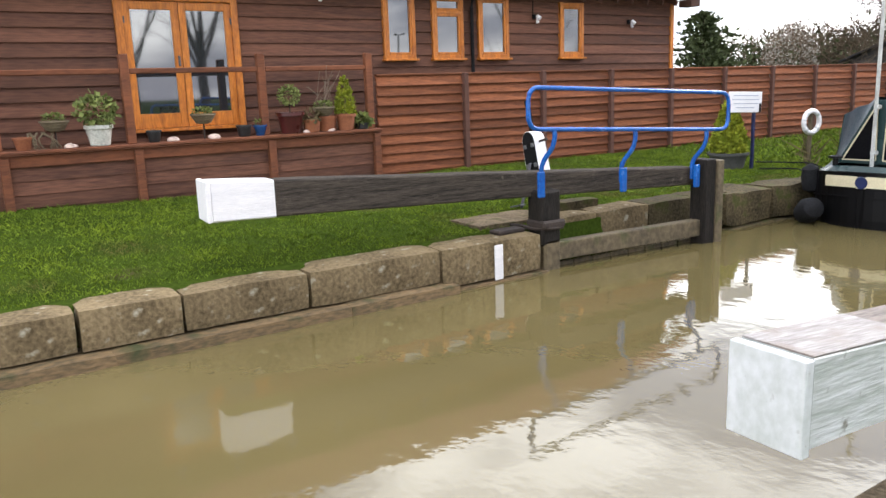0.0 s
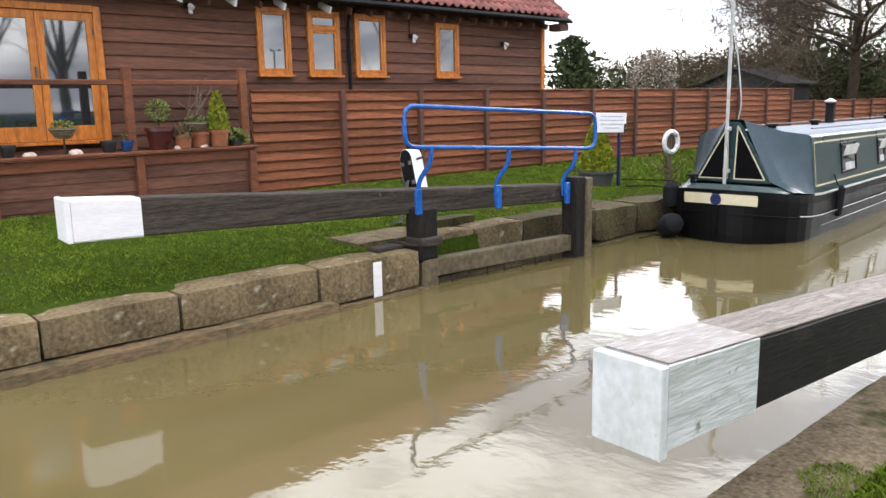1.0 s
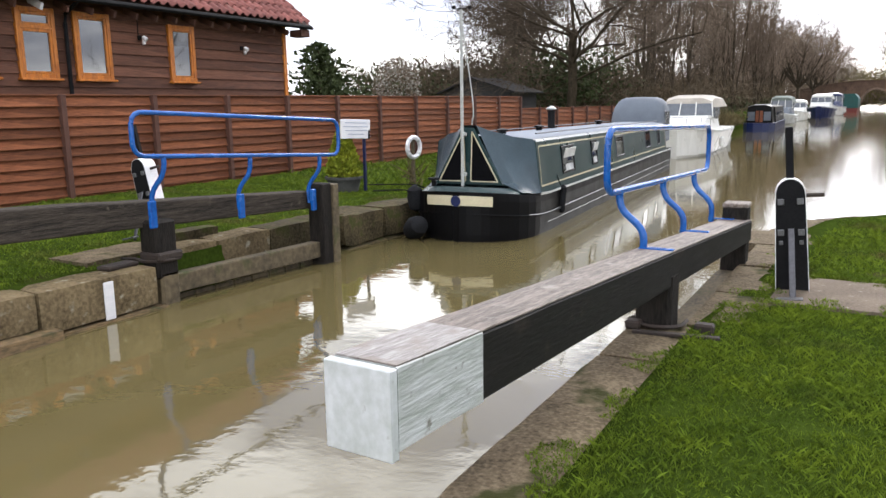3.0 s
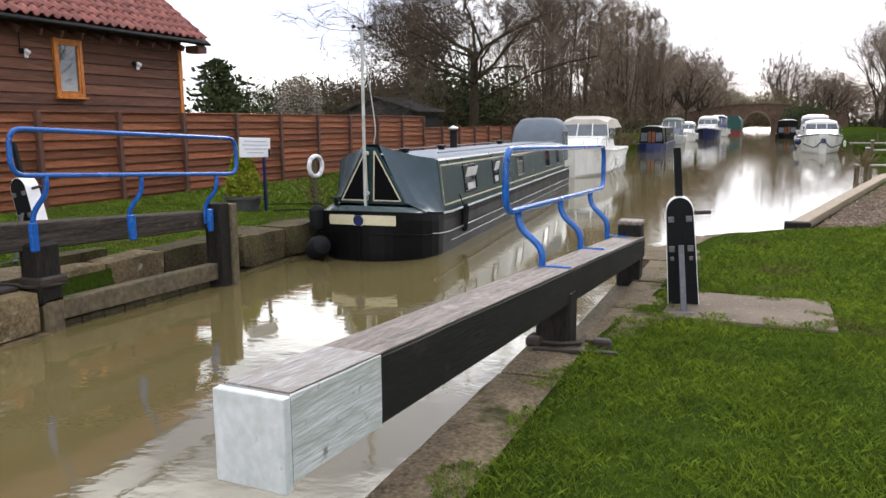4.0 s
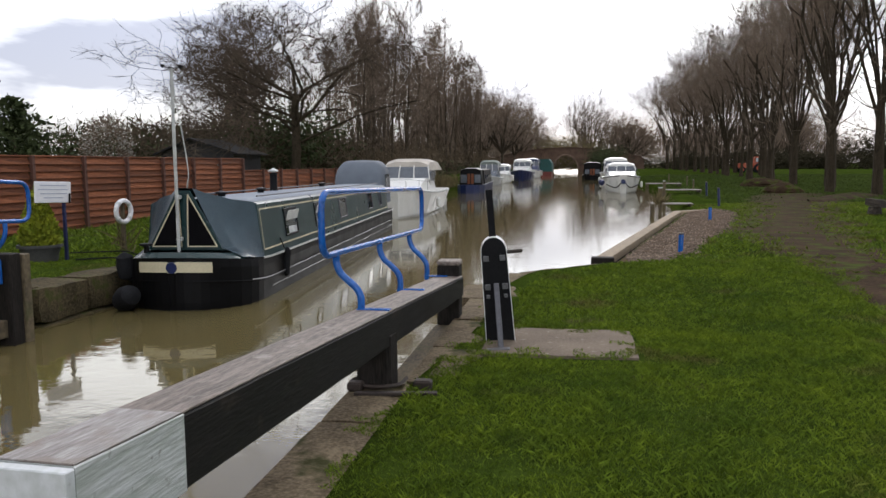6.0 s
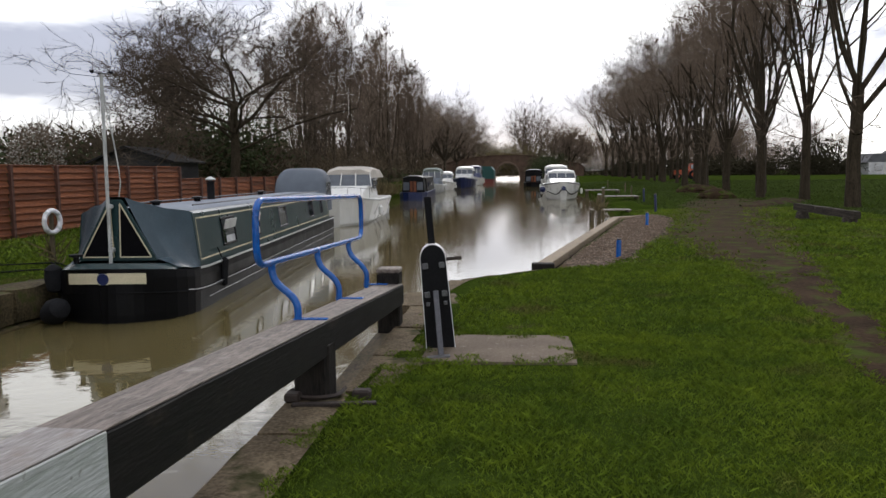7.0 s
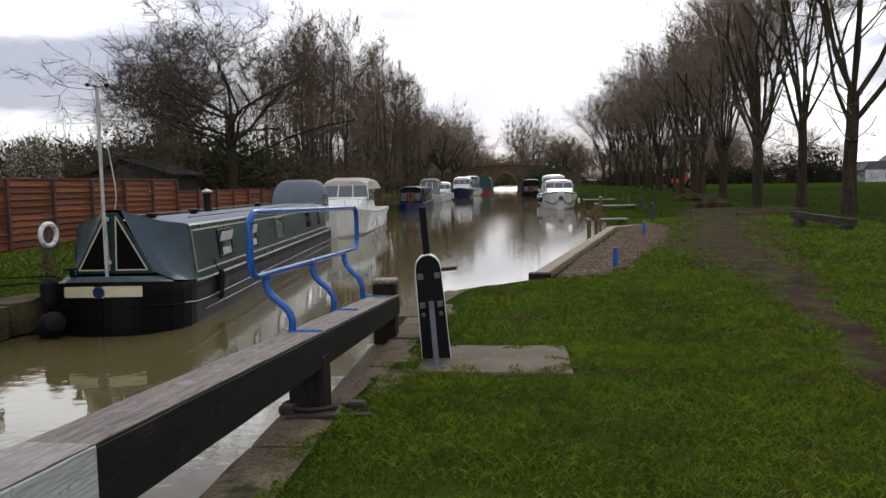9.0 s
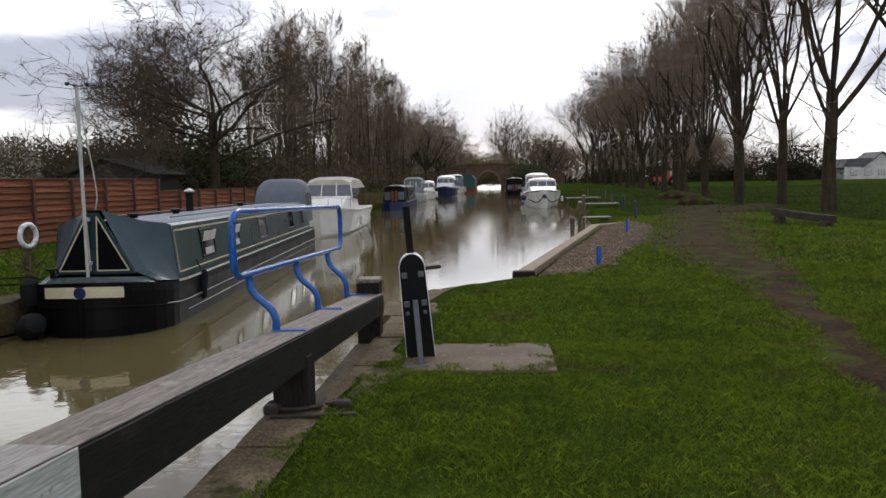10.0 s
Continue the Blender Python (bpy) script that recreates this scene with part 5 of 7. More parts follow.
def cruiser(m, label, length, beam, free, hull_mat, top_mat, cabin_h=0.75, stripe=None, hood_mat=None, flat=False):
    """A small motor cruiser seen from its bow: flared hull, foredeck, cabin, screen, canopy."""
    c = thing("cruiser", m, label, "boat", "moored boats")

    def w(y):
        return beam / 2 * (0.18 + 0.82 * (1 - (1 - min(1, y / (length * 0.38))) ** 2.0))

    secs = []
    for y in (0, length * 0.03, length * 0.08, length * 0.16, length * 0.28, length * 0.45, length * 0.75, length):
        f = free + 0.25 * max(0, 1 - y / (length * 0.5)) ** 1.5
        ww = w(y)
        secs.append([(-ww * 0.55, y + 0.35 * (1 - y / length), -0.25), (-ww * 0.80, y + 0.2 * (1 - y / length), 0.1), (-ww, y, f - 0.08), (-ww * 0.97, y, f), (ww * 0.97, y, f), (ww, y, f - 0.08), (ww * 0.80, y + 0.2 * (1 - y / length), 0.1), (ww * 0.55, y + 0.35 * (1 - y / length), -0.25)])
    h = part("hull", loft(secs), hull_mat, c, smooth=False)
    if stripe:
        for sd in (1, -1):
            bm = bmesh.new()
            prev = None
            for y in (0, length * 0.03, length * 0.08, length * 0.16, length * 0.28, length * 0.45, length * 0.75, length):
                f = free + 0.25 * max(0, 1 - y / (length * 0.5)) ** 1.5 - 0.05
                cur = [bm.verts.new((sd * (w(y) + 0.012), y - 0.012, f - 0.06)), bm.verts.new((sd * (w(y) + 0.012), y - 0.012, f))]
                if prev:
                    bm.faces.new((prev[0], cur[0], cur[1], prev[1]))
                prev = cur
            part("rubbing_band", bm, stripe, h)
    c0, c1 = length * 0.22, length * 0.62
    part("cabin", loft([[(-w(y) * 0.82, y, free), (-w(y) * 0.70, y + 0.1, free + z), (w(y) * 0.70, y + 0.1, free + z), (w(y) * 0.82, y, free)] for y, z in ((c0, 0.16), (c0 + length * 0.10, cabin_h * 0.55), (c1, cabin_h * 0.62))]), top_mat, c, "cabin top")
    s0 = c0 + length * 0.2
    scr = part("windscreen", loft([[(-beam * 0.38, s0, free + cabin_h * 0.5), (-beam * 0.34, s0 + 0.35, free + cabin_h * 1.15), (beam * 0.34, s0 + 0.35, free + cabin_h * 1.15), (beam * 0.38, s0, free + cabin_h * 0.5)],
                                   [(-beam * 0.41, s0 + 1.2, free + cabin_h * 0.4), (-beam * 0.36, s0 + 1.2, free + cabin_h * 1.15), (beam * 0.36, s0 + 1.2, free + cabin_h * 1.15), (beam * 0.41, s0 + 1.2, free + cabin_h * 0.4)]]), M_vinyl, c, "curved windscreen")
    bm = bmesh.new()
    for k in (-1, -0.33, 0.33, 1):
        tube([(beam * 0.38 * k, s0 - 0.012, free + cabin_h * 0.5), (beam * 0.34 * k, s0 + 0.338, free + cabin_h * 1.15)], 0.026, 5, bm)
    tube([(-beam * 0.38, s0 - 0.012, free + cabin_h * 0.52), (beam * 0.38, s0 - 0.012, free + cabin_h * 0.52)], 0.03, 5, bm)
    part("screen_frame", bm, M_gel, scr)
    part("canopy", loft([[(-beam * 0.38, y, free + cabin_h * 0.9), (-beam * 0.35, y, free + cabin_h * zt), (-beam * 0.2, y, free + cabin_h * (zt + 0.14)), (beam * 0.2, y, free + cabin_h * (zt + 0.14)), (beam * 0.35, y, free + cabin_h * zt), (beam * 0.38, y, free + cabin_h * 0.9)] for y, zt in ((s0 + 0.3, 1.14), (s0 + 0.9, 1.28), (length * 0.86, 1.26), (length * 0.97, 1.0))]), hood_mat or top_mat, c, "fabric or moulded canopy")
    for sd in (-1, 1):
        part("cabin_window", box((sd * beam * 0.405, length * 0.5, free + cabin_h * 0.72), (0.02, length * 0.2, cabin_h * 0.3), 0.004), M_vinyl, c)
        part("fender", lathe([(0.02, -0.25), (0.09, -0.2), (0.1, 0.1), (0.02, 0.2)], 10, None, (sd * (beam / 2 + 0.08), length * 0.4, free * 0.55)), M_gel, c, smooth=True)
    bm = bmesh.new()
    for sd in (-1, 1):
        tube([(0, 0.05, free + 0.55), (sd * w(length * 0.08), length * 0.08, free + 0.55), (sd * w(length * 0.25) * 0.95, length * 0.25, free + 0.45)], 0.012, 5, bm)
        for f_ in (0.05, 0.15, 0.24):
            tube([(sd * w(length * f_) * 0.95, length * f_, free + 0.1), (sd * w(length * f_) * 0.95, length * f_, free + 0.5)], 0.01, 5, bm)
    part("pulpit", bm, M_chrome, c, "thin bow rail")
    return c


cruiser(pose(-6.9, 30.4, WATER, 0, 0, 3), "white fibreglass cruiser with cream canopy, moored", 8.5, 2.75, 1.02, M_gel, M_gel, 1.0, M_silver, mat("cream_hood_canvas", (0.52, 0.48, 0.42), 0.75, (0.34, 0.31, 0.27), 2, 0.4, fine=40))
tender = thing("dinghy", pose(-6.9, 40.5, WATER, 0, 0, 12), "small grey open dinghy tied behind the cruiser", "boat", "moored boats")
part("hull", loft([[(-w_, y_, -0.1), (-w_ * 1.1, y_, 0.35), (-w_ * 0.95, y_, 0.35), (-w_ * 0.8, y_, 0.1), (w_ * 0.8, y_, 0.1), (w_ * 0.95, y_, 0.35), (w_ * 1.1, y_, 0.35), (w_, y_, -0.1)] for y_, w_ in ((0, 0.1), (0.4, 0.42), (1.2, 0.58), (2.4, 0.55))]), M_silver, tender)
part("thwart", box((0, 1.4, 0.3), (1.1, 0.25, 0.03), 0.005), M_greywood, tender)
part("outboard", box((0, 2.5, 0.5), (0.22, 0.3, 0.4), 0.05), M_gel, tender, "pale outboard motor")


def far_narrowboat(m, label, length, cab_mat, hull_mat, cover_mat, cab_h=1.5, beam=2.1):
    b = thing("narrowboat", m, label, "boat", "moored boats")
    part("hull", loft([[(-w_ * 0.96, y_, -0.2), (-w_, y_, 0.62), (w_, y_, 0.62), (w_ * 0.96, y_, -0.2)] for y_, w_ in ((0, 0.3), (0.3, beam * 0.35), (1.2, beam / 2), (length - 1, beam / 2), (length, beam * 0.35))]), hull_mat, b)
    part("cover", loft([[(-beam * 0.42, y_, 0.62), (-beam * 0.36, y_, z_), (-beam * 0.2, y_, z_ + 0.12), (beam * 0.2, y_, z_ + 0.12), (beam * 0.36, y_, z_), (beam * 0.42, y_, 0.62)] for y_, z_ in ((0.9, cab_h * 0.98), (1.1, cab_h), (3.0, cab_h * 1.02))]), cover_mat, b, "canvas covered well")
    part("cabin", loft([[(-beam * 0.46, y_, 0.62), (-beam * 0.41, y_, cab_h - 0.05), (-beam * 0.15, y_, cab_h + 0.05), (beam * 0.15, y_, cab_h + 0.05), (beam * 0.41, y_, cab_h - 0.05), (beam * 0.46, y_, 0.62)] for y_ in (3.0, length - 1.6)]), cab_mat, b)
    for sd in (-1, 1):
        part("front_pane", box((sd * beam * 0.25, 0.885, 1.08), (beam * 0.22, 0.02, 0.62), 0.01), M_vinyl, b)
        for k in range(4):
            part("cabin_window", box((sd * beam * 0.445, 4.5 + k * 2.4, 1.15), (0.02, 0.8, 0.36), 0.004), M_glass, b)
    for sd in (-0.5, 0.5):
        part("door", box((sd * beam * 0.13, 0.86, 1.06), (beam * 0.10, 0.02, 0.80), 0.01), M_deckwood, b, "varnished timber door")
    return b


far_narrowboat(pose(-7.45, 58.0, WATER, 0, 0, 3), "black and blue narrowboat with a covered fore end", 15, M_blackpaint, M_navy, M_hull, 1.75)
cruiser(pose(-8.2, 76.0, WATER, 0, 0, 2), "grey-green canvas covered cabin boat, moored", 9.0, 2.6, 0.8, M_silver, M_canvas_grey, 1.25, None, mat("sage_canvas", (0.175, 0.21, 0.182), 0.7))
cruiser(pose(-7.9, 88.0, WATER, 0, 0, 2), "small cream cabin cruiser, moored", 7.0, 2.4, 0.85, M_gel, M_gel, 0.95, M_silver)
cruiser(pose(-6.6, 101.0, WATER, 0, 0, 0), "white cruiser with dark blue hull, moored", 8.5, 3.1, 1.15, M_navy, M_gel, 1.2, M_silver)
cruiser(pose(-6.2, 118.0, WATER, 0, 0, 0), "blue and white cabin cruiser, moored", 8.0, 3.0, 1.1, M_gel, M_navy, 1.4, M_navy, M_navy)
widebeam = thing("wide_boat", pose(-5.4, 140.0, WATER, 0, 0, 0), "wide boat under a full teal canvas cover", "boat", "moored boats")
part("hull", loft([[(-1.6, y_, -0.2), (-1.75, y_, 0.75), (1.75, y_, 0.75), (1.6, y_, -0.2)] for y_ in (0, 0.5, 12)]), M_redline, widebeam, "dull red hull")
part("cover", loft([[(-1.75, y_, 0.75), (-1.7, y_, 2.3), (-1.2, y_, 3.0), (1.2, y_, 3.0), (1.7, y_, 2.3), (1.75, y_, 0.75)] for y_ in (0.1, 12)]), M_teal, widebeam, "teal canvas cover")
part("trim", box((0, 0.05, 0.72), (3.52, 0.04, 0.06), 0.01), M_gel, widebeam)
wc = cruiser(pose(3.75, 57.6, WATER, 0, 0, -1), "white cruiser with black curved bow lines, moored", 9.0, 2.85, 1.10, M_gel, M_gel, 0.80, M_hull, M_gel)
part("bow_line", tube(curve_through([(-1.15, 1.2, 0.62), (-0.5, 0.35, 0.42), (0, 0.02, 0.85), (0.5, 0.35, 0.42), (1.15, 1.2, 0.62)], 6), 0.035, 5), M_hull, wc, "black curved bow line")
part("bow_crest", lathe([(0.16, 0), (0.17, 0.03), (0.05, 0.06)], 12), M_navy, wc, "blue bow crest").matrix_local = pose(0, 0.03, 0.85, 75, 0, 0)
part("ball_fender", lathe([(0.02, -0.25), (0.18, -0.15), (0.24, 0.02), (0.17, 0.18), (0.03, 0.25)], 12, None, (-1.5, 1.8, 0.75)), M_navy, wc, "navy ball fender", True)
cruiser(pose(4.1, 72.0, WATER, 0, 0, -1), "second white cruiser moored astern of the first", 9.0, 2.9, 1.3, M_gel, M_gel, 1.0, M_silver)
far_narrowboat(pose(2.6, 104.0, WATER, 0, 0, -2), "black covered narrowboat on the far mooring", 14, M_hull, M_hull, M_hull, 2.2, 2.7)

# ---- winter trees ----
def grow(seed, height, trunk_h, trunk_r, limbs, spread_deg, twigs, droop=0.0, upright=0.5, levels=3, reach=0.55, low=0, fork=(28, 62), along=1.0, bush=1.0, wander=0.16, thin=0.006):
    """Branch segments (start, end, radii) and fine twigs of one bare tree."""
    rng = random.Random(seed)
    segs, fine = [], []

    def branch(p, d, r, length, level):
        steps = 4 if level < 2 else 3
        q = p
        for k in range(steps):
            d = (d + Vector((rng.gauss(0, wander), rng.gauss(0, wander), rng.gauss(0, wander * 0.65) + upright * 0.13 - droop * 0.1 * level))).normalized()
            nx = q + d * (length / steps)
            r1 = r * (0.84 if level else 0.90)
            segs.append((q.copy(), nx.copy(), r, r1))
            q, r = nx, r1
            if level < levels and (k > 0 or level > 0):
                for _ in range(1 + (rng.random() < bush)):
                    a, tilt = rng.uniform(0, math.tau), radians(rng.uniform(*fork))
                    side = d.cross(Vector((math.cos(a), math.sin(a), 0.31))).normalized()
                    nd = (d * math.cos(tilt) + side * math.sin(tilt)).normalized()
                    branch(q, nd, max(thin, r * rng.uniform(0.42, 0.62)), length * rng.uniform(0.45, 0.68), level + 1)
            if level >= levels - 1:
                for _ in range(twigs):
                    nd = (d + Vector((rng.gauss(0, 0.6), rng.gauss(0, 0.6), rng.gauss(0.12, 0.45)))).normalized()
                    fine.append((q + (p - q) * rng.uniform(0, 0.3), nd * rng.uniform(0.3, 0.95) * (height / 13)))

    p, r = Vector((0, 0, -0.15)), trunk_r * 1.25
    stem = []
    for k in range(5):
        nx = Vector((rng.gauss(0, 0.03), rng.gauss(0, 0.03), trunk_h * (k + 1) / 5))
        segs.append((p, nx, r, trunk_r * (1.05 - 0.05 * k)))
        p, r = nx, trunk_r * (1.05 - 0.05 * k)
        stem.append(nx)
        if low and k > 1:
            for _ in range(low):
                a = rng.uniform(0, math.tau)
                branch(p, Vector((math.cos(a), math.sin(a), 0.35)).normalized(), 0.03, height * 0.14, levels - 1)
    for k in range(limbs):
        a = math.tau * (k + rng.uniform(-0.3, 0.3)) / limbs
        tilt = radians(spread_deg * rng.uniform(0.6, 1.25)) if k else radians(spread_deg * 0.15)
        d = Vector((math.sin(tilt) * math.cos(a), math.sin(tilt) * math.sin(a), math.cos(tilt)))
        f_ = 1.0 if k == 0 else rng.uniform(along, 1.0)
        at_ = Vector((p.x * f_, p.y * f_, trunk_h * f_))
        branch(at_, d, trunk_r * rng.uniform(0.40, 0.62) * (1.0 if along == 1.0 else 0.7), (height - at_.z) * reach * rng.uniform(0.85, 1.15) * (1.0 if along == 1.0 else 0.8), 0)
    return segs, fine


def pole_tree(seed, height, r0, stems, sides, tilt, first, reach, twigs):
    """A tall narrow winter tree: straight tapering stems clad from low down in steep, finely divided branches."""
    rng = random.Random(seed)
    segs, fine = [], []

    def spray(p, d, r, length, level):
        q = p
        steps = 4 if level == 0 else 3
        for k in range(steps):
            d = (d + Vector((rng.gauss(0, 0.13), rng.gauss(0, 0.13), 0.10 + rng.gauss(0, 0.06)))).normalized()
            nx = q + d * (length / steps)
            segs.append((q.copy(), nx.copy(), r, r * 0.8))
            q, r = nx, r * 0.8
            if level < 2 and rng.random() < 0.85:
                a, lean = rng.uniform(0, math.tau), radians(rng.uniform(18, 50))
                side = d.cross(Vector((math.cos(a), math.sin(a), 0.31))).normalized()
                spray(q, (d * math.cos(lean) + side * math.sin(lean)).normalized(), max(0.009, r * 0.6), length * rng.uniform(0.4, 0.65), level + 1)
            if level > 0:
                for _ in range(twigs):
                    nd = (d + Vector((rng.gauss(0, 0.45), rng.gauss(0, 0.45), rng.gauss(0.2, 0.35)))).normalized()
                    fine.append((q + (p - q) * rng.uniform(0, 0.4), nd * rng.uniform(0.35, 1.0)))

    for k in range(stems):
        a = math.tau * k / stems + rng.uniform(-0.4, 0.4)
        top = height * (1.0 if k == 0 else rng.uniform(0.72, 0.95))
        lean = Vector((math.cos(a), math.sin(a), 0)) * (0.0 if k == 0 else rng.uniform(0.06, 0.13))
        pts = [Vector((0, 0, -0.2))]
        for j in range(1, 13):
            step = Vector((rng.gauss(0, 0.05), rng.gauss(0, 0.05), 1.0)) + lean
            pts.append(pts[-1] + step * (top / 12))
        rad = [r0 * (1 - 0.94 * (j / 12) ** 0.9) * (1.25 if j == 0 else 1.0) * (1.0 if k == 0 else 0.7) for j in range(13)]
        segs.extend((pts[j], pts[j + 1], rad[j], rad[j + 1]) for j in range(12))
        for _ in range(sides if k == 0 else sides // 2):
            t = first + (0.97 - first) * rng.random()
            j = min(11, int(t * 12))
            p = pts[j].lerp(pts[j + 1], t * 12 - j)
            az, lean_ = rng.uniform(0, math.tau), radians(rng.uniform(*tilt))
            d = Vector((math.sin(lean_) * math.cos(az), math.sin(lean_) * math.sin(az), math.cos(lean_)))
            spray(p, d, max(0.014, rad[j] * 0.34), height * reach * (1.05 - t) ** 0.6 * rng.uniform(0.7, 1.2), 0)
    return segs, fine


def tree_meshes(segs, fine, seed, twig_w=0.016, twig_mat=None):
    """Two meshes: round wood, and twigs as thin blades."""
    groups = {6: [], 4: [], 3: []}
    for s in segs:
        groups[6 if s[2] > 0.12 else 4 if s[2] > 0.035 else 3].append(s)
    out = []
    rngn = np.random.default_rng(seed)

    def tubes(items, sides):
        a = np.array([s[0] for s in items], dtype=float)
        b = np.array([s[1] for s in items], dtype=float)
        ra, rb = np.array([s[2] for s in items]), np.array([s[3] for s in items])
        d = b - a
        d /= np.linalg.norm(d, axis=1, keepdims=True) + 1e-9
        ref = np.where(np.abs(d[:, 2:3]) < 0.9, np.array([[0, 0, 1.0]]), np.array([[1.0, 0, 0]]))
        u = np.cross(d, ref)
        u /= np.linalg.norm(u, axis=1, keepdims=True)
        w = np.cross(d, u)
        ang = np.arange(sides) * math.tau / sides
        ring = np.cos(ang)[None, :, None] * u[:, None, :] + np.sin(ang)[None, :, None] * w[:, None, :]
        va, vb = a[:, None] + ring * ra[:, None, None], b[:, None] + ring * rb[:, None, None]
        v = np.concatenate([va, vb], axis=1).reshape(-1, 3)
        base = np.arange(len(items))[:, None] * 2 * sides
        k = np.arange(sides)[None]
        k2 = (k + 1) % sides
        return v, np.stack([base + k, base + k2, base + sides + k2, base + sides + k], axis=-1).reshape(-1, 4)

    def gather(keys):
        vs, fs, o = [], [], 0
        for g in keys:
            if groups[g]:
                v, f = tubes(groups[g], g)
                vs.append(v)
                fs.append(f + o)
                o += len(v)
        return np.concatenate(vs), np.concatenate(fs)

    v, f = gather([6, 4])
    out.append(mesh_np("trunk", v, f, M_bark, True))
    v, f = gather([3])
    p = np.array([t[0] for t in fine], dtype=float)
    d = np.array([t[1] for t in fine], dtype=float)
    s = np.cross(d, rngn.normal(size=d.shape))
    s /= np.linalg.norm(s, axis=1, keepdims=True) + 1e-9
    tv = np.stack([p - s * twig_w / 2, p + s * twig_w / 2, p + d + s * twig_w * 0.2, p + d - s * twig_w * 0.2], axis=1).reshape(-1, 3)
    tf = np.arange(len(p))[:, None] * 4 + np.array([[0, 1, 2, 3]])
    out.append(mesh_np("crown", np.concatenate([v, tv]), np.concatenate([f, tf + len(v)]), twig_mat or M_twig, False))
    return out


def plant(m, meshes, label, group):
    t = thing("tree", m, label, "tree", group)
    part("trunk", meshes[0], None, t)
    part("crown", meshes[1], None, t)
    return t


oak = tree_meshes(*grow(17, 13.0, 6.2, 0.25, 14, 66, 3, droop=0.12, upright=0.38, reach=0.80, bush=0.52, wander=0.27, fork=(28, 66), along=0.48, thin=0.014), 11, 0.017, M_oaktwig)
far_round = tree_meshes(*grow(61, 16.0, 3.6, 0.28, 12, 44, 2, upright=0.6, reach=0.60, bush=0.30, thin=0.020), 61, 0.030)
plant(pose(-16.2, 45.0, 0.2, 0, 0, 20) @ Matrix.Diagonal((1.22, 1.22, 0.93, 1)), oak, "big spreading bare oak behind a dark shed", "bare trees on the west bank")
uprights = [tree_meshes(*pole_tree(21 + k, 17.0, 0.17, 1 + k % 3, 32, (14, 38), 0.12, 0.33, 2), 21 + k, 0.016) for k in range(4)]
rows_ = [tree_meshes(*grow(41 + k, 16.5, 4.4, 0.26, 9, 27, 2, upright=0.85, reach=0.66, low=2, fork=(18, 50), along=0.55, bush=0.28, thin=0.009), 41 + k, 0.014) for k in range(3)]
rng = random.Random(9)
for k in range(54):
    u = k / 53
    y = 56 + 84 * u + rng.uniform(-5, 5)
    x = -14.5 - rng.random() ** 1.3 * (22 - 8 * u) - (4 if k % 3 == 0 else 0)
    s = rng.uniform(0.84, 1.0) * (0.93 + 0.16 * min(1.0, u / 0.3) - 0.30 * max(0.0, u - 0.5)) * (0.74 if -x / y > 0.30 else 1.0)
    plant(pose(x, y, 0.5, 0, 0, rng.uniform(0, 360)) @ Matrix.Diagonal((s * 1.1, s * 1.1, s, 1)), uprights[k % 4], "tall bare upright tree in the west bank wood", "bare trees on the west bank")
for x, y, s in ((-13.0, 146, 0.92), (-16.5, 152, 0.98), (-14.2, 160, 0.9), (-20, 164, 1.0), (-12.5, 170, 0.86), (-9.8, 183, 0.82), (-12.5, 190, 0.95)):
    plant(pose(x, y, 0.5, 0, 0, rng.uniform(0, 360)) @ Matrix.Diagonal((s * 0.85, s * 0.85, s, 1)), far_round if int(y) % 2 == 0 else uprights[int(y) % 4], "bare tree on the bank short of the bridge", "bare trees on the west bank")
plant(pose(3.6, 205, 0.5) @ Matrix.Diagonal((0.95, 0.95, 1.15, 1)), far_round, "round-headed bare tree beyond the bridge", "distant trees")
ROW = [(14.35, 34.3), (15.6, 43.3), (14.2, 46.2), (16.6, 54.0), (16.4, 61.9), (16.6, 70.0), (16.5, 77.1), (19.4, 84.4), (17.4, 92.9), (18.4, 100.0), (18.1, 108.0), (18.3, 116), (18.6, 125), (18.6, 134), (19, 144), (19, 154), (19.6, 36.5), (19, 165), (21.5, 95), (22, 112), (22, 128), (17.6, 58.0), (17.4, 66.0), (17.8, 74.0), (18.0, 88.5), (18.3, 104.0)]
for k, (x, y) in enumerate(ROW):
    s = 1.15 if k == 0 else rng.uniform(0.98, 1.2)
    plant(pose(x, y, 0.05, 0, 0, rng.uniform(0, 360)) @ Matrix.Diagonal((s * (0.8 if k in (1, 2) else 1), s * (0.8 if k in (1, 2) else 1), s, 1)), rows_[k % 3] if k < 21 else uprights[k % 4], "tall bare tree in a row along the towpath", "tree row along the towpath")
for k in range(40):
    x = (-1) ** k * rng.uniform(8, 60) + rng.uniform(-6, 6)
    y = rng.uniform(192, 240)
    plant(pose(x, y, 0.5, 0, 0, rng.uniform(0, 360)) @ Matrix.Scale(rng.uniform(0.6, 0.85), 4), far_round, "distant bare tree beyond the bridge", "distant trees")
for k in range(22):
    x, y = rng.uniform(38, 150), rng.uniform(150, 190)
    plant(pose(x, y, 0.5, 0, 0, rng.uniform(0, 360)) @ Matrix.Scale(rng.uniform(0.5, 0.9), 4), rows_[k % 3], "distant bare tree across the field", "distant trees")
for k in range(12):
    x, y = rng.uniform(-75, -32), rng.uniform(55, 110)
    plant(pose(x, y, 0.5, 0, 0, rng.uniform(0, 360)) @ Matrix.Scale(rng.uniform(0.35, 0.5), 4), rows_[k % 3], "distant bare tree behind the gardens", "distant trees")


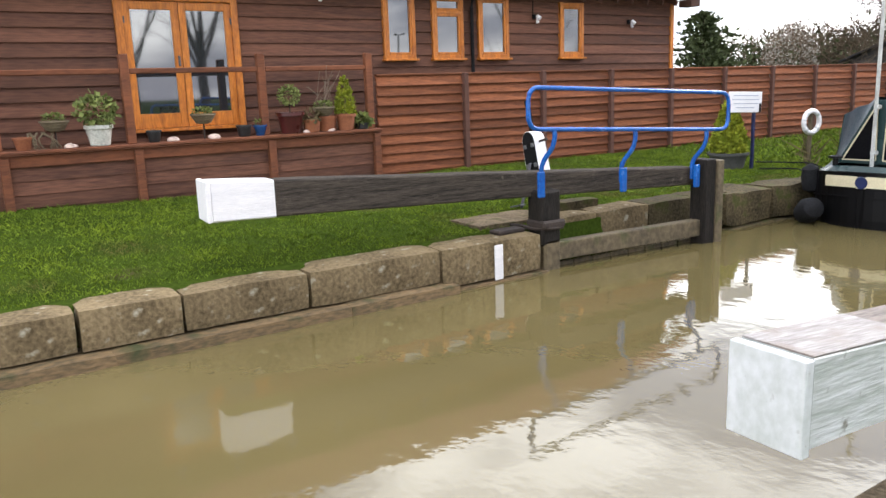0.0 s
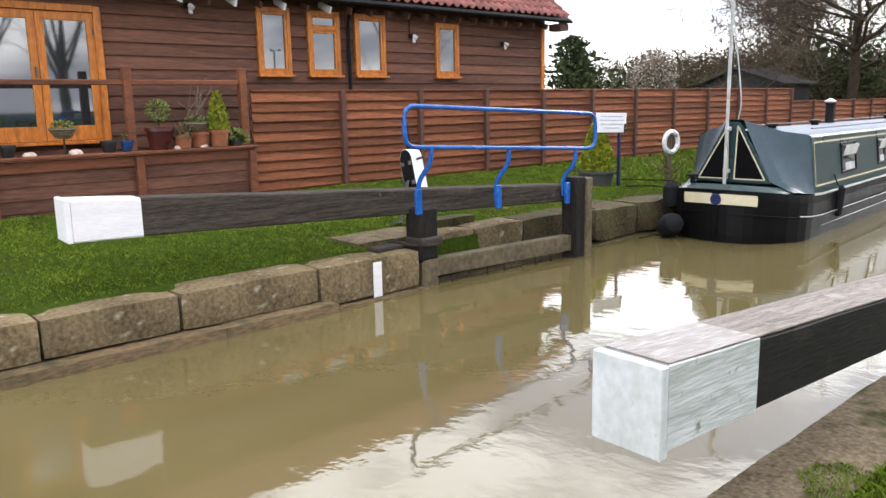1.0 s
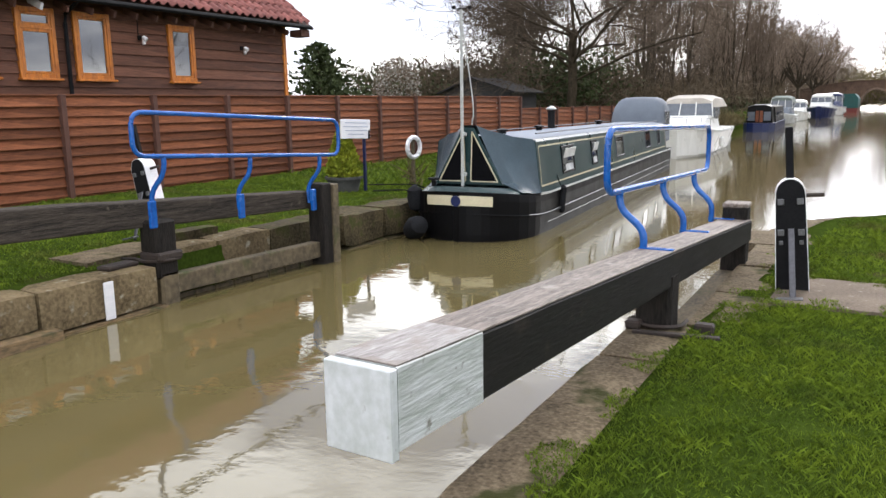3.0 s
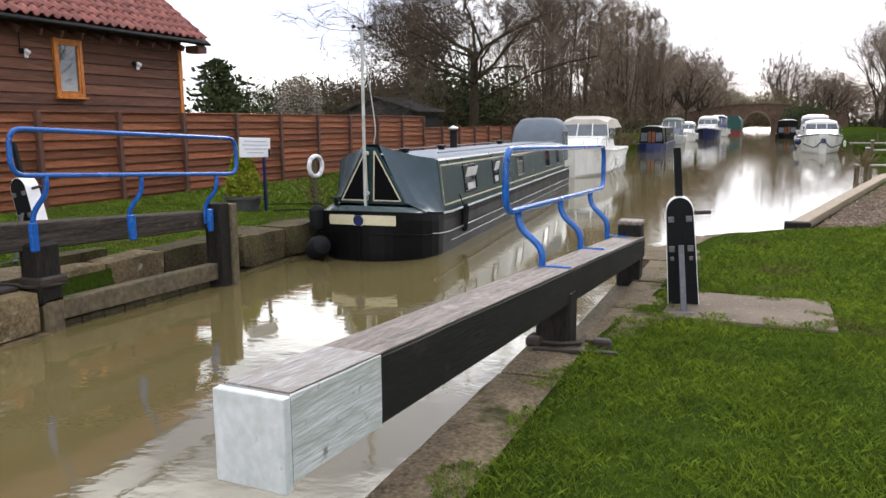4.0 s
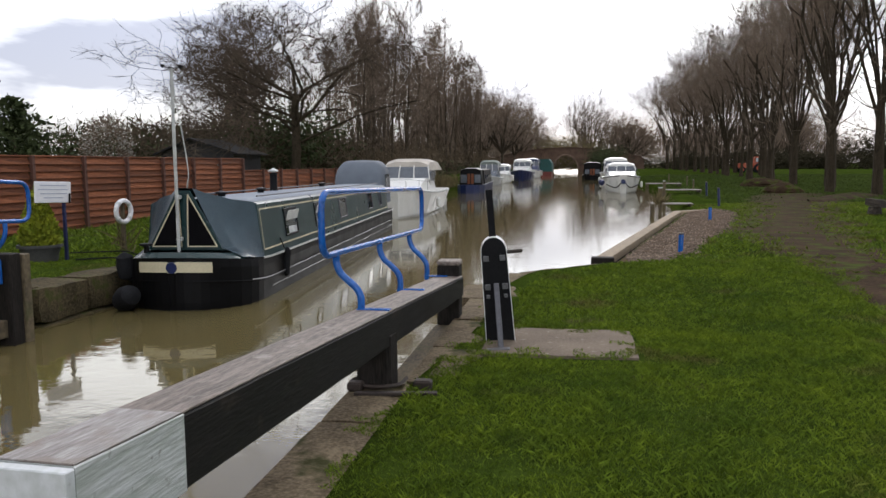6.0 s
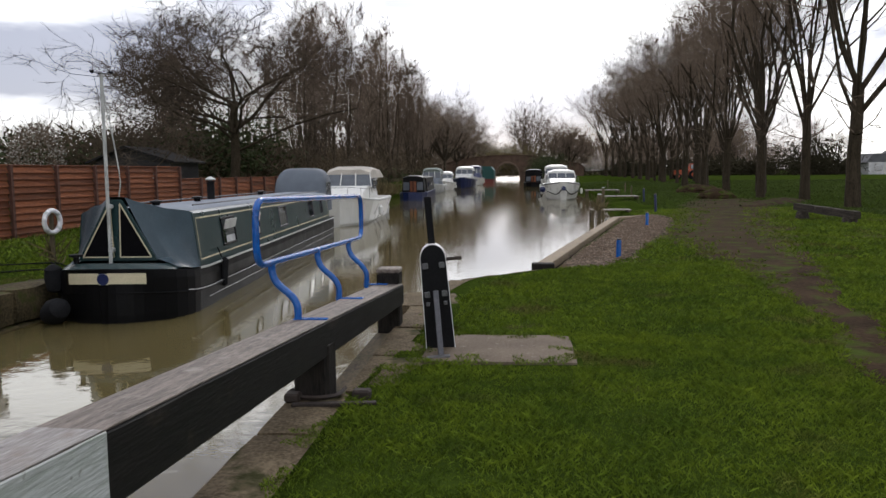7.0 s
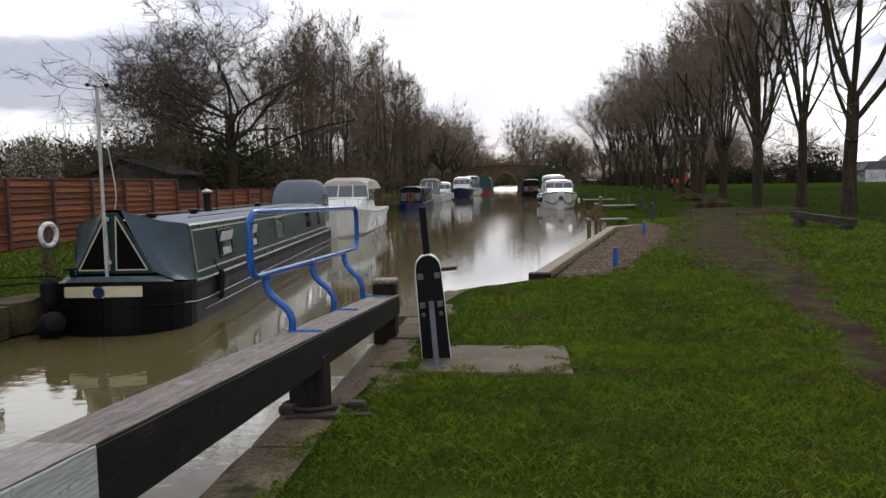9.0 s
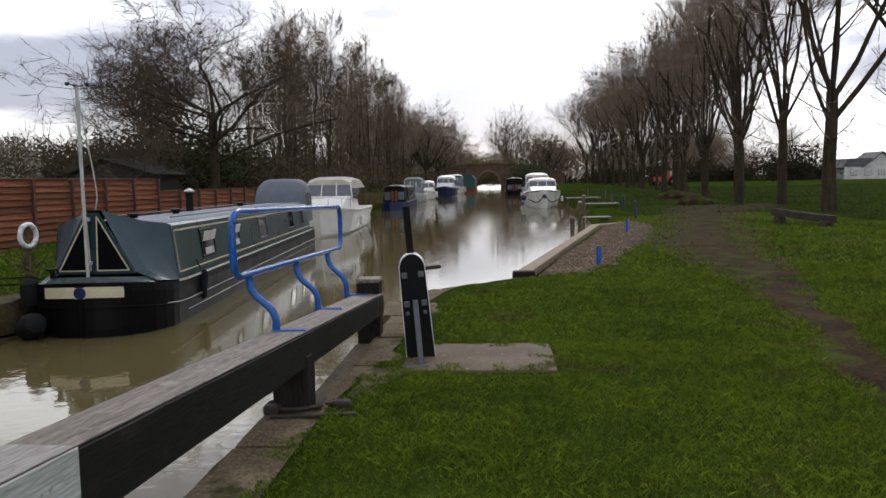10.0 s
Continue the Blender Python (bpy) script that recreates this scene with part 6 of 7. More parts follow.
def thicket(name, n, boxes_, size, material, label, category, seed, up=0.5, width=0.05):
    """Brush: crowds of thin blades standing over stretches of ground. boxes_: x0, x1, y0, y1, height, share."""
    g = np.random.default_rng(seed)
    vs = []
    for x0, x1, y0, y1, h, share in boxes_:
        m = int(n * share)
        cx, cy = g.uniform(x0, x1, max(4, m // 90)), g.uniform(y0, y1, max(4, m // 90))
        ch = h * g.uniform(0.45, 1.0, len(cx))
        i = g.integers(0, len(cx), m)
        rad = 0.28 * ch[i]
        q = g.random(m) ** 0.7
        p = np.stack([cx[i] + g.normal(size=m) * rad, cy[i] + g.normal(size=m) * rad, 0.05 + q * ch[i] * (1 - 0.25 * g.random(m))], axis=1)
        d = g.normal(size=(m, 3)) * [1, 1, 0.6] + [0, 0, up]
        d = d / np.linalg.norm(d, axis=1, keepdims=True) * size * g.uniform(0.5, 1.5, (m, 1))
        s = np.cross(d, g.normal(size=(m, 3)))
        s = s / np.linalg.norm(s, axis=1, keepdims=True) * size * width
        vs.append(np.stack([p - s, p + s, p + d * 0.6 + s, p + d], axis=1).reshape(-1, 3))
    v = np.concatenate(vs)
    f = np.arange(len(v)).reshape(-1, 4)
    return single(name, mesh_np(name, v, f, material), None, Matrix(), label, category, kind="stuff")


thicket("undergrowth", 90000, [(-38, -12.5, 50, 75, 4.2, 0.27), (-34, -13.5, 75, 150, 5.5, 0.4), (-60, -30, 60, 90, 3.4, 0.08), (-35, -19, 47, 58, 6.0, 0.24), (-70, 60, 188, 215, 6, 0.2)], 0.9, M_brush, "brown leafless brush under the west bank trees", "undergrowth", 3, 0.9, 0.026)
thicket("evergreen_brush", 30000, [(-36, -13.5, 60, 145, 2.4, 0.6), (-30, -21, 36, 44, 2.4, 0.08), (-21.5, -16.5, 49, 54, 6.5, 0.16), (-34, -20, 46, 56, 5.0, 0.30), (4.6, 9.5, 166, 174, 6.0, 0.25)], 0.32, M_evergreen, "dark evergreen bushes among the bare trees", "bushes", 4, 0.4, 0.22)
thicket("far_hedge", 26000, [(20, 70, 150, 156, 4.4, 0.55), (70, 190, 158, 168, 3.5, 0.40), (47, 58, 140, 147, 8.5, 0.16), (10, 34, 176, 186, 3.2, 0.1)], 0.8, mat("dark_winter_hedge", (0.062, 0.055, 0.034), 0.95, (0.03, 0.027, 0.018), 0.4, 0, spec=0.0), "brown hedge closing the far side of the field", "hedge", 5, 0.7, 0.09)
thicket("reeds", 7000, [(-8.9, -8.0, 24, 56, 0.9, 0.6), (-8.2, -7.6, 13.6, 16, 0.35, 0.02), (3.4, 4.2, 31, 34, 0.3, 0.015)], 0.5, M_dryreed, "dry straw-coloured reeds along the water's edge", "reeds", 6, 1.6, 0.03)
thicket("willow_haze", 14000, [(-10, 6, 196, 206, 10, 1.0)], 0.8, M_willow, "yellow-green early willow growth beyond the bridge", "willow", 7, 0.6, 0.075)
thicket("far_brush", 42000, [(-80, 70, 192, 222, 10, 1.0)], 1.3, M_twig, "brown winter brush beyond the bridge", "undergrowth", 8, 0.9, 0.05)


def spiky(h, r):
    def f(g):
        q = g.random() ** 1.3
        a = g.uniform(0, math.tau)
        tier = 0.7 + 0.4 * math.sin(q * 34 + 2.5 * math.sin(a * 2)) + 0.35 * math.sin(a * 3 + q * 9)
        rr = r * (1 - q) ** 0.55 * tier * g.uniform(0.25, 1.05)
        return (rr * math.cos(a) , rr * math.sin(a), h * (0.10 + 0.9 * q)), (math.cos(a), math.sin(a), 0.25)
    return f


for x, y, h, r in ((-29.6, 38.0, 5.0, 3.3), (-31.5, 41.0, 4.0, 2.6)):
    t = thing("conifer", pose(x, y, 0.4), "dark green conifer behind the garden fence", "tree", "conifers")
    part("trunk", tube([(0, 0, 0), (0.05, 0, h * 0.5), (0, 0.05, h * 0.95)], 0.12, 7, radii=[0.16, 0.1, 0.03]), M_bark, t)
    part("crown", leaves(2600, spiky(h, r), 0.30, M_evergreen), None, t)
blossom = thing("blossom_shrub", pose(-26.0, 41.0, 0.4), "pale blossoming shrub behind the fence", "shrub")
part("twig_mass", leaves(2600, ball(1.5, 1.9, 2.3), 0.14, M_twig), None, blossom)
part("blossom", leaves(1600, ball(1.5, 1.9, 2.4), 0.12, mat("pale_blossom", (0.55, 0.52, 0.46), 0.8)), None, blossom)

for x, y, k in ((11.0, 1.5, 0), (14.0, 12.0, 1), (12.0, -4.0, 2), (19.0, 3.0, 0), (19.0, 16.5, 2), (24.0, 11.0, 1)):
    plant(pose(x, y, 0.05, 0, 0, 40 * k), rows_[k], "bare tree standing behind the towpath", "tree row along the towpath")

# ---- dark garden shed beyond the fence ----
shed = thing("shed", pose(-20.0, 40.0, 0.2), "black timber garden shed with low felt roof", "shed")
M_shed = mat("black_shed_board", (0.02, 0.019, 0.019), 0.8, (0.012, 0.011, 0.011), 2, 0.4, stretch=(1, 1, 6))
M_felt = mat("grey_roof_felt", (0.03, 0.029, 0.03), 0.9, (0.018, 0.017, 0.018), 2, 0.4, spec=0.2)
part("wall", box((0, 1.8, 1.1), (4.2, 3.6, 2.2), 0.01), M_shed, shed)
for k in range(11):
    part("plank", box((0, -0.015, 0.1 + k * 0.2), (4.2, 0.03, 0.185), 0.004), M_shed, shed)
part("gable", prism([(-2.1, 2.2), (2.1, 2.2), (-0.3, 2.95)], 3.6, "y"), M_shed, shed)
for sd, (x0, x1) in ((1, (-0.3, 2.45)), (-1, (-2.45, -0.3))):
    a, b = (2.95, 2.10) if sd > 0 else (2.10, 2.95)
    part("roof", prism([(x0, a + 0.02), (x1, b + 0.02), (x1, b + 0.10), (x0, a + 0.10)], 4.2, "y", off=-0.35), M_felt, shed)
win = part("window", box((1.25, -0.035, 1.55), (0.75, 0.03, 0.5), 0.01), M_glass, shed)
part("window_frame", box((1.25, -0.045, 1.55), (0.05, 0.03, 0.5), 0.005), M_whitepaint, win)
part("window_box", box((1.05, -0.09, 1.38), (0.25, 0.1, 0.2), 0.02), M_whitepaint, win)

# ---- hump-backed brick bridge ----
M_brick = mat("old_canal_brick", (0.150, 0.098, 0.072), 0.9, (0.07, 0.047, 0.036), 0.8, 0.4, fine=6, spec=0.1)
bridge = thing("bridge", pose(-1.6, 176, 0), "old hump-backed brick canal bridge with one arch", "bridge")
top = [(x, 5.2 - 0.0085 * x * x) for x in np.linspace(-17, 17, 21)]
arch = [(2.7 * math.cos(a), 0.2 + 3.3 * math.sin(a)) for a in np.linspace(0, math.pi, 17)]
outline = [(-17, -1.0)] + [(-2.7, -1.0)] + list(reversed(arch)) + [(2.7, -1.0), (17, -1.0)] + list(reversed(top))
part("wall", prism(outline, 5.0, "y"), M_brick, bridge)
bm = bmesh.new()
for (x0, z0), (x1, z1) in zip(arch, arch[1:]):
    ang = math.atan2(z1 - z0, x1 - x0)
    box(((x0 + x1) / 2 * 1.04, -0.06, (z0 + z1) / 2 * 1.04 + 0.05), (math.hypot(x1 - x0, z1 - z0) * 0.96, 0.14, 0.36), 0.02, Matrix.Rotation(-ang, 3, "Y"), bm)
part("arch_ring", bm, mat("arch_brick", (0.22, 0.16, 0.12), 0.9, spec=0.1), bridge, "paler arch ring")
bm = bmesh.new()
for (x0, z0), (x1, z1) in zip(top, top[1:]):
    ang = math.atan2(z1 - z0, x1 - x0)
    box(((x0 + x1) / 2, -0.02, (z0 + z1) / 2 + 0.05), (math.hypot(x1 - x0, z1 - z0) * 1.01, 0.34, 0.16), 0.02, Matrix.Rotation(-ang, 3, "Y"), bm)
part("parapet_coping", bm, M_brick, bridge)

# ---- east bank: track, gravel, kerb, posts, landing stages ----
def patch(name, outline_fn, material, label, lift=0.012, n=40, across=8):
    """A worn strip that follows the ground. outline_fn(t) gives the left and right edge points."""
    v, f = [], []
    for j in range(n + 1):
        a, b = outline_fn(j / n)
        for i in range(across + 1):
            s = i / across
            x, y = a[0] + (b[0] - a[0]) * s, a[1] + (b[1] - a[1]) * s
            edge = 1 if 0 < i < across else 0
            v.append((x, y, ground_z(x, y) + (lift if edge else -0.03)))
    for j in range(n):
        for i in range(across):
            q = j * (across + 1) + i
            f.append((q, q + 1, q + across + 2, q + across + 1))
    return single(name, mesh_np(name, v, f, material, True), None, Matrix(), label, "path", kind="structure")


# y, centre and half width of the trodden way
TRACK = [(3.0, 2.8, 0.24), (6.3, 3.35, 0.36), (9.5, 3.95, 0.26), (13.8, 4.75, 0.75), (17.5, 5.2, 1.3), (21.0, 5.6, 1.9), (27.0, 7.2, 2.0), (34.0, 9.2, 2.2), (44.0, 11.6, 1.6)]


def track_at(y):
    """Centre and ragged half width of the track."""
    cx = float(np.interp(y, [r[0] for r in TRACK], [r[1] for r in TRACK])) + 0.22 * noise.noise((y * 0.6, 4.0, 0))
    hw = float(np.interp(y, [r[0] for r in TRACK], [r[2] for r in TRACK])) * (1.0 + 0.5 * noise.noise((y * 0.9, 1.0, 0)))
    return cx, hw


def track_edge(t):
    y = 3.0 + 41.0 * t
    cx, hw = track_at(y)
    return (cx - hw * 1.1, y), (cx + hw * 1.1, y)


patch("track", track_edge, M_mud, "muddy trodden track through the grass", 0.010, 90, 12)
patch("worn_earth", lambda t: ((8.2 + 5.0 * t, 19.6 - 2.2 * t + 0.3 * noise.noise((t * 6, 2, 0))), (8.4 + 5.2 * t, 20.7 - 1.9 * t + 0.3 * noise.noise((t * 6, 5, 0)))), M_mud, "bare brown earth beside an old baulk", 0.015, 18, 6)
patch("worn_earth", lambda t: ((9.6 + 5.2 * t, 33.4 + 7 * t), (10.2 + 4.6 * t, 36.0 + 9 * t)), M_mud, "bare brown earth under the trees", 0.10, 14, 6)


for x, y, r_, h_ in ((11.4, 45.0, 1.1, 0.55), (13.2, 57.0, 1.5, 0.60)):
    bm = bmesh.new()
    bmesh.ops.create_icosphere(bm, subdivisions=4, radius=1.0)
    for v in bm.verts:
        lump = 1.0 + 0.22 * noise.noise(v.co * 1.3 + Vector((x, y, 0))) + 0.12 * noise.noise(v.co * 6.0 + Vector((y, x, 0)))
        v.co = Vector((v.co.x * r_ * lump, v.co.y * r_ * 0.7 * lump, max(-0.15, v.co.z) * h_ * lump))
    single("earth_mound", bm, M_mud, pose(x, y, ground_z(x, y) - 0.02), "low mound of brown earth and leaf litter", "mound", "earth mounds under the trees", smooth=True)


def gravel_edge(t):
    y = 14.2 + 16.2 * t
    x0 = float(np.interp(y, [14.2, 15.1, 29.4, 30.6], [1.2, 1.05, 4.2, 5.0]))
    x1 = float(np.interp(y, [14.2, 15.2, 19, 24, 28, 30.6], [1.3, 2.2, 3.5, 4.9, 5.7, 5.6])) + 0.25 * noise.noise((y, 0, 0))
    return (x0, y), (x1, y)


patch("gravel", gravel_edge, M_gravel, "brown gravel laid behind the timber kerb", 0.03, 34, 8)
g_rng = np.random.default_rng(17)
gv, gf = [], []
for _ in range(5200):
    (gx0, gy), (gx1, _) = gravel_edge(float(g_rng.random() ** 1.5))
    gx, gs = gx0 + 0.12 + (gx1 - gx0 - 0.12) * float(g_rng.random()), float(g_rng.uniform(0.010, 0.030))
    c = np.array([gx, gy + float(g_rng.normal(0, 0.25)), ground_z(gx, gy) + 0.035])
    o = len(gv)
    gv += [tuple(c + gs * np.array(d) * g_rng.uniform(0.7, 1.3, 3)) for d in ((1, 0, 0), (0, 1, 0), (-1, 0, 0), (0, -1, 0), (0, 0, 0.8))]
    gf += [(o, o + 1, o + 4), (o + 1, o + 2, o + 4), (o + 2, o + 3, o + 4), (o + 3, o, o + 4)]
M_pebble = mat("loose_pebbles", (0.20, 0.150, 0.110), 0.9, (0.07, 0.052, 0.038), 2.0, 0.0, vary=0.5, island=True, spec=0.15)
single("loose_stones", mesh_np("loose_stones", gv, gf, M_pebble), None, Matrix(), "loose brown stones scattered on the gravel", "gravel", kind="stuff")
M_newtimber = mat("pale_sawn_timber", (0.322, 0.252, 0.168), 0.8, (0.21, 0.154, 0.098), 2, 0.3, stretch=(5, 0.8, 5), fine=10, vary=0.12)
kerb = thing("timber_kerb", Matrix(), "pale sawn timber edging along the gravel", "kerb")
KP = [(0.80, 15.0), (2.36, 22.2), (3.95, 29.4), (5.35, 30.7)]
for (x0, y0), (x1, y1) in zip(KP, KP[1:]):
    ln, ang = math.hypot(x1 - x0, y1 - y0), math.degrees(math.atan2(-(x1 - x0), y1 - y0))
    part("beam", box((0, 0, 0), (0.28, ln - 0.01, 0.16), 0.012), M_newtimber, kerb).matrix_local = pose((x0 + x1) / 2, (y0 + y1) / 2, -0.10, 0, 0, ang)
    part("piling", box((0, 0, 0), (0.14, ln + 0.08, 1.2), 0.01), M_darkpost, kerb).matrix_local = pose((x0 + x1) / 2 - 0.02, (y0 + y1) / 2, -0.79, 0, 0, ang)
part("end_block", box((0.78, 14.84, -0.09), (0.42, 0.24, 0.17), 0.02), M_darkpost, kerb, "dark end block")


def stake(x, y, h, material, label, r=0.05):
    z = ground_z(x, y)
    t = thing("stake", pose(x, y, z - 0.05, random.uniform(-3, 3), random.uniform(-3, 3), 0), label, "post", "bank stakes")
    part("shaft", lathe([(r, 0), (r, h), (r * 0.9, h + 0.03)], 10), material, t, smooth=True)
    part("cap", lathe([(r * 0.95, h + 0.03), (r * 1.02, h + 0.035), (r * 1.02, h + 0.06), (0.005, h + 0.065)], 10), M_blackpot if material is M_blue else M_greywood, t)
    return t


stake(2.35, 16.2, 0.40, M_blue, "short blue mooring post on the grass")
stake(4.35, 24.9, 0.42, M_blue, "short blue mooring post by the kerb")
for x, y, h in ((6.0, 32.8, 0.75), (7.0, 42.0, 0.75)):
    stake(x, y, h, M_signblue, "dark stake standing in the bank")
for x, y in ((7.5, 50.0), (8.5, 60.0), (8.6, 72.0)):
    stake(x, y, 0.7, M_postwood, "weathered wooden stake on the bank")


def landing(m, w, l, h, label):
    t = thing("landing_stage", m, label, "jetty", "landing stages")
    n = int(l / 0.16)
    for k in range(n):
        part("plank", box((0, 0.08 + k * 0.16, h), (w, 0.145, 0.04), 0.005), M_greywood, t)
    for sx in (-1, 1):
        part("bearer", box((sx * (w / 2 - 0.08), l / 2, h - 0.08), (0.08, l, 0.12), 0.008), M_postwood, t)
        for yy in (0.1, l - 0.1):
            part("leg", box((sx * (w / 2 - 0.08), yy, h / 2 - 0.75), (0.10, 0.10, h + 1.5), 0.01), M_postwood, t)
    return t


landing(pose(4.3, 33.6, 0.0), 1.7, 1.0, 0.02, "small weathered plank landing stage")
landing(pose(6.3, 46.0, 0.0), 2.2, 1.4, 0.18, "plank landing stage at a mooring")
landing(pose(6.6, 57.5, 0.0), 2.4, 1.6, 0.25, "plank landing stage beside the cruiser")
for x, y in ((3.75, 33.2), (5.3, 45.8)):
    ps = thing("mooring_post", pose(x, y, -1.0), "pale square timber mooring post at a landing", "post", "mooring posts")
    part("shaft", box((0, 0, 0.85), (0.14, 0.14, 1.7), 0.015), M_postwood, ps)
    part("cap", box((0, 0, 1.71), (0.16, 0.16, 0.04), 0.01), M_oldwhite, ps, "white painted cap")
baulk = thing("timber_baulk", pose(10.05, 25.9, 0.06, 0, 0, 17), "old squared timber baulk resting on a stump", "log")
part("beam", block((0.26, 2.9, 0.26), 0.03, 0.02, 3, 3.0), M_oldwood, baulk).matrix_local = pose(0, 0, 0.30, 3, 0, 0)
part("stump", lathe([(0.24, -0.05), (0.21, 0.1), (0.20, 0.17), (0.01, 0.175)], 12, None, (0, -1.1, 0)), M_oldwood, baulk)
part("stump", lathe([(0.22, -0.05), (0.19, 0.1), (0.18, 0.18), (0.01, 0.185)], 12, None, (0, 1.1, 0.05)), M_oldwood, baulk)

# ---- across the field ----
bung = thing("bungalow", pose(66, 142, 0.2) @ Matrix.Scale(0.85, 4), "white rendered bungalow with grey roof across the field", "house")
M_slate = mat("grey_slate", (0.112, 0.112, 0.119), 0.8, (0.07, 0.07, 0.077), 1, 0.2)
M_render = mat("white_render", (0.60, 0.60, 0.60), 0.8, (0.35, 0.35, 0.35), 1, 0.1)
part("wall", box((0, 4, 1.4), (11, 8, 2.8)), M_render, bung)
part("gable", prism([(-1.5, 2.8), (5.5, 2.8), (2.0, 5.6)], 8, "y"), M_render, bung)
part("roof", prism([(-6, 2.7), (6, 2.7), (4.5, 4.6), (-4.5, 4.6)], 8.6, "y", off=0.3), M_slate, bung)
for a, b in (((-2.0, 2.6), (2.0, 5.75)), ((2.0, 5.75), (6.0, 2.6))):
    part("roof", prism([a, b, (b[0], b[1] + 0.2), (a[0], a[1] + 0.2)], 8.6, "y", off=-0.4), M_slate, bung)
for xx in (-3.6, -0.9, 2.0):
    part("window", box((xx, -0.03, 1.6), (1.4, 0.08, 1.1), 0.01), M_glass, bung)
tractor = thing("tractor", pose(24.0, 112.0, 0.3), "small orange-red tractor parked by the far hedge", "tractor")
M_orange = mat("orange_machine_paint", (0.55, 0.09, 0.02), 0.4, (0.294, 0.042, 0.01), 2, 0.05)
part("body", box((-0.6, 0, 0.95), (2.2, 1.1, 0.7), 0.1, None, None, None, 2), M_orange, tractor)
cab_ = part("cab", box((0.9, 0, 1.45), (1.2, 1.2, 1.5), 0.1, None, None, (0.85, 0.85), 2), M_orange, tractor)
part("window", box((0.9, -0.61, 1.75), (0.8, 0.03, 0.6), 0.02), M_glass, cab_)
for xx, rr in ((-1.2, 0.42), (0.9, 0.65)):
    for sy in (-0.62, 0.62):
        wh = part("wheel", lathe([(rr * 0.7, -0.14), (rr, -0.12), (rr, 0.12), (rr * 0.7, 0.14)], 18), M_fender, tractor, smooth=True)
        wh.matrix_local = pose(xx, sy, rr, 90, 0, 0)
        part("rim", lathe([(rr * 0.5, -0.15), (rr * 0.5, 0.15), (0.02, 0.16)], 12), M_orange, wh)

# ---- grass: blades over the banks ----
def in_patch(x, y):
    """True where no grass grows: coping, slab, track, gravel."""
    if x > -4:
        if x < bank(RIGHT_BANK, y) + (0.03 if y < 6.9 else 0.30) + 0.12 * noise.noise((x * 2, y * 2, 0)):
            return True
        if -0.65 < x < 0.86 + 0.08 * noise.noise((0, y * 4, 0)) and 6.88 + 0.06 * noise.noise((x * 5, 0, 0)) < y < 8.12:
            return True
        if y > 14.0:
            g0, g1 = gravel_edge(min(1.0, (y - 14.2) / 16.2))
            if g0[0] < x < g1[0] and y < 30.6:
                return True
        cx, hw = track_at(y)
        rag = abs(x - cx) / hw + 0.55 * noise.noise((x * 2.2, y * 1.6, 9)) + 0.75 * noise.noise((x * 7, y * 6, 2))
        if 2.5 < y < 44 and rag < 0.62:
            return True
        return False
    return x > bank(LEFT_BANK, y) - 0.22 + 0.12 * noise.noise((x * 2, y * 1.5, 0)) or x < FX + 0.04


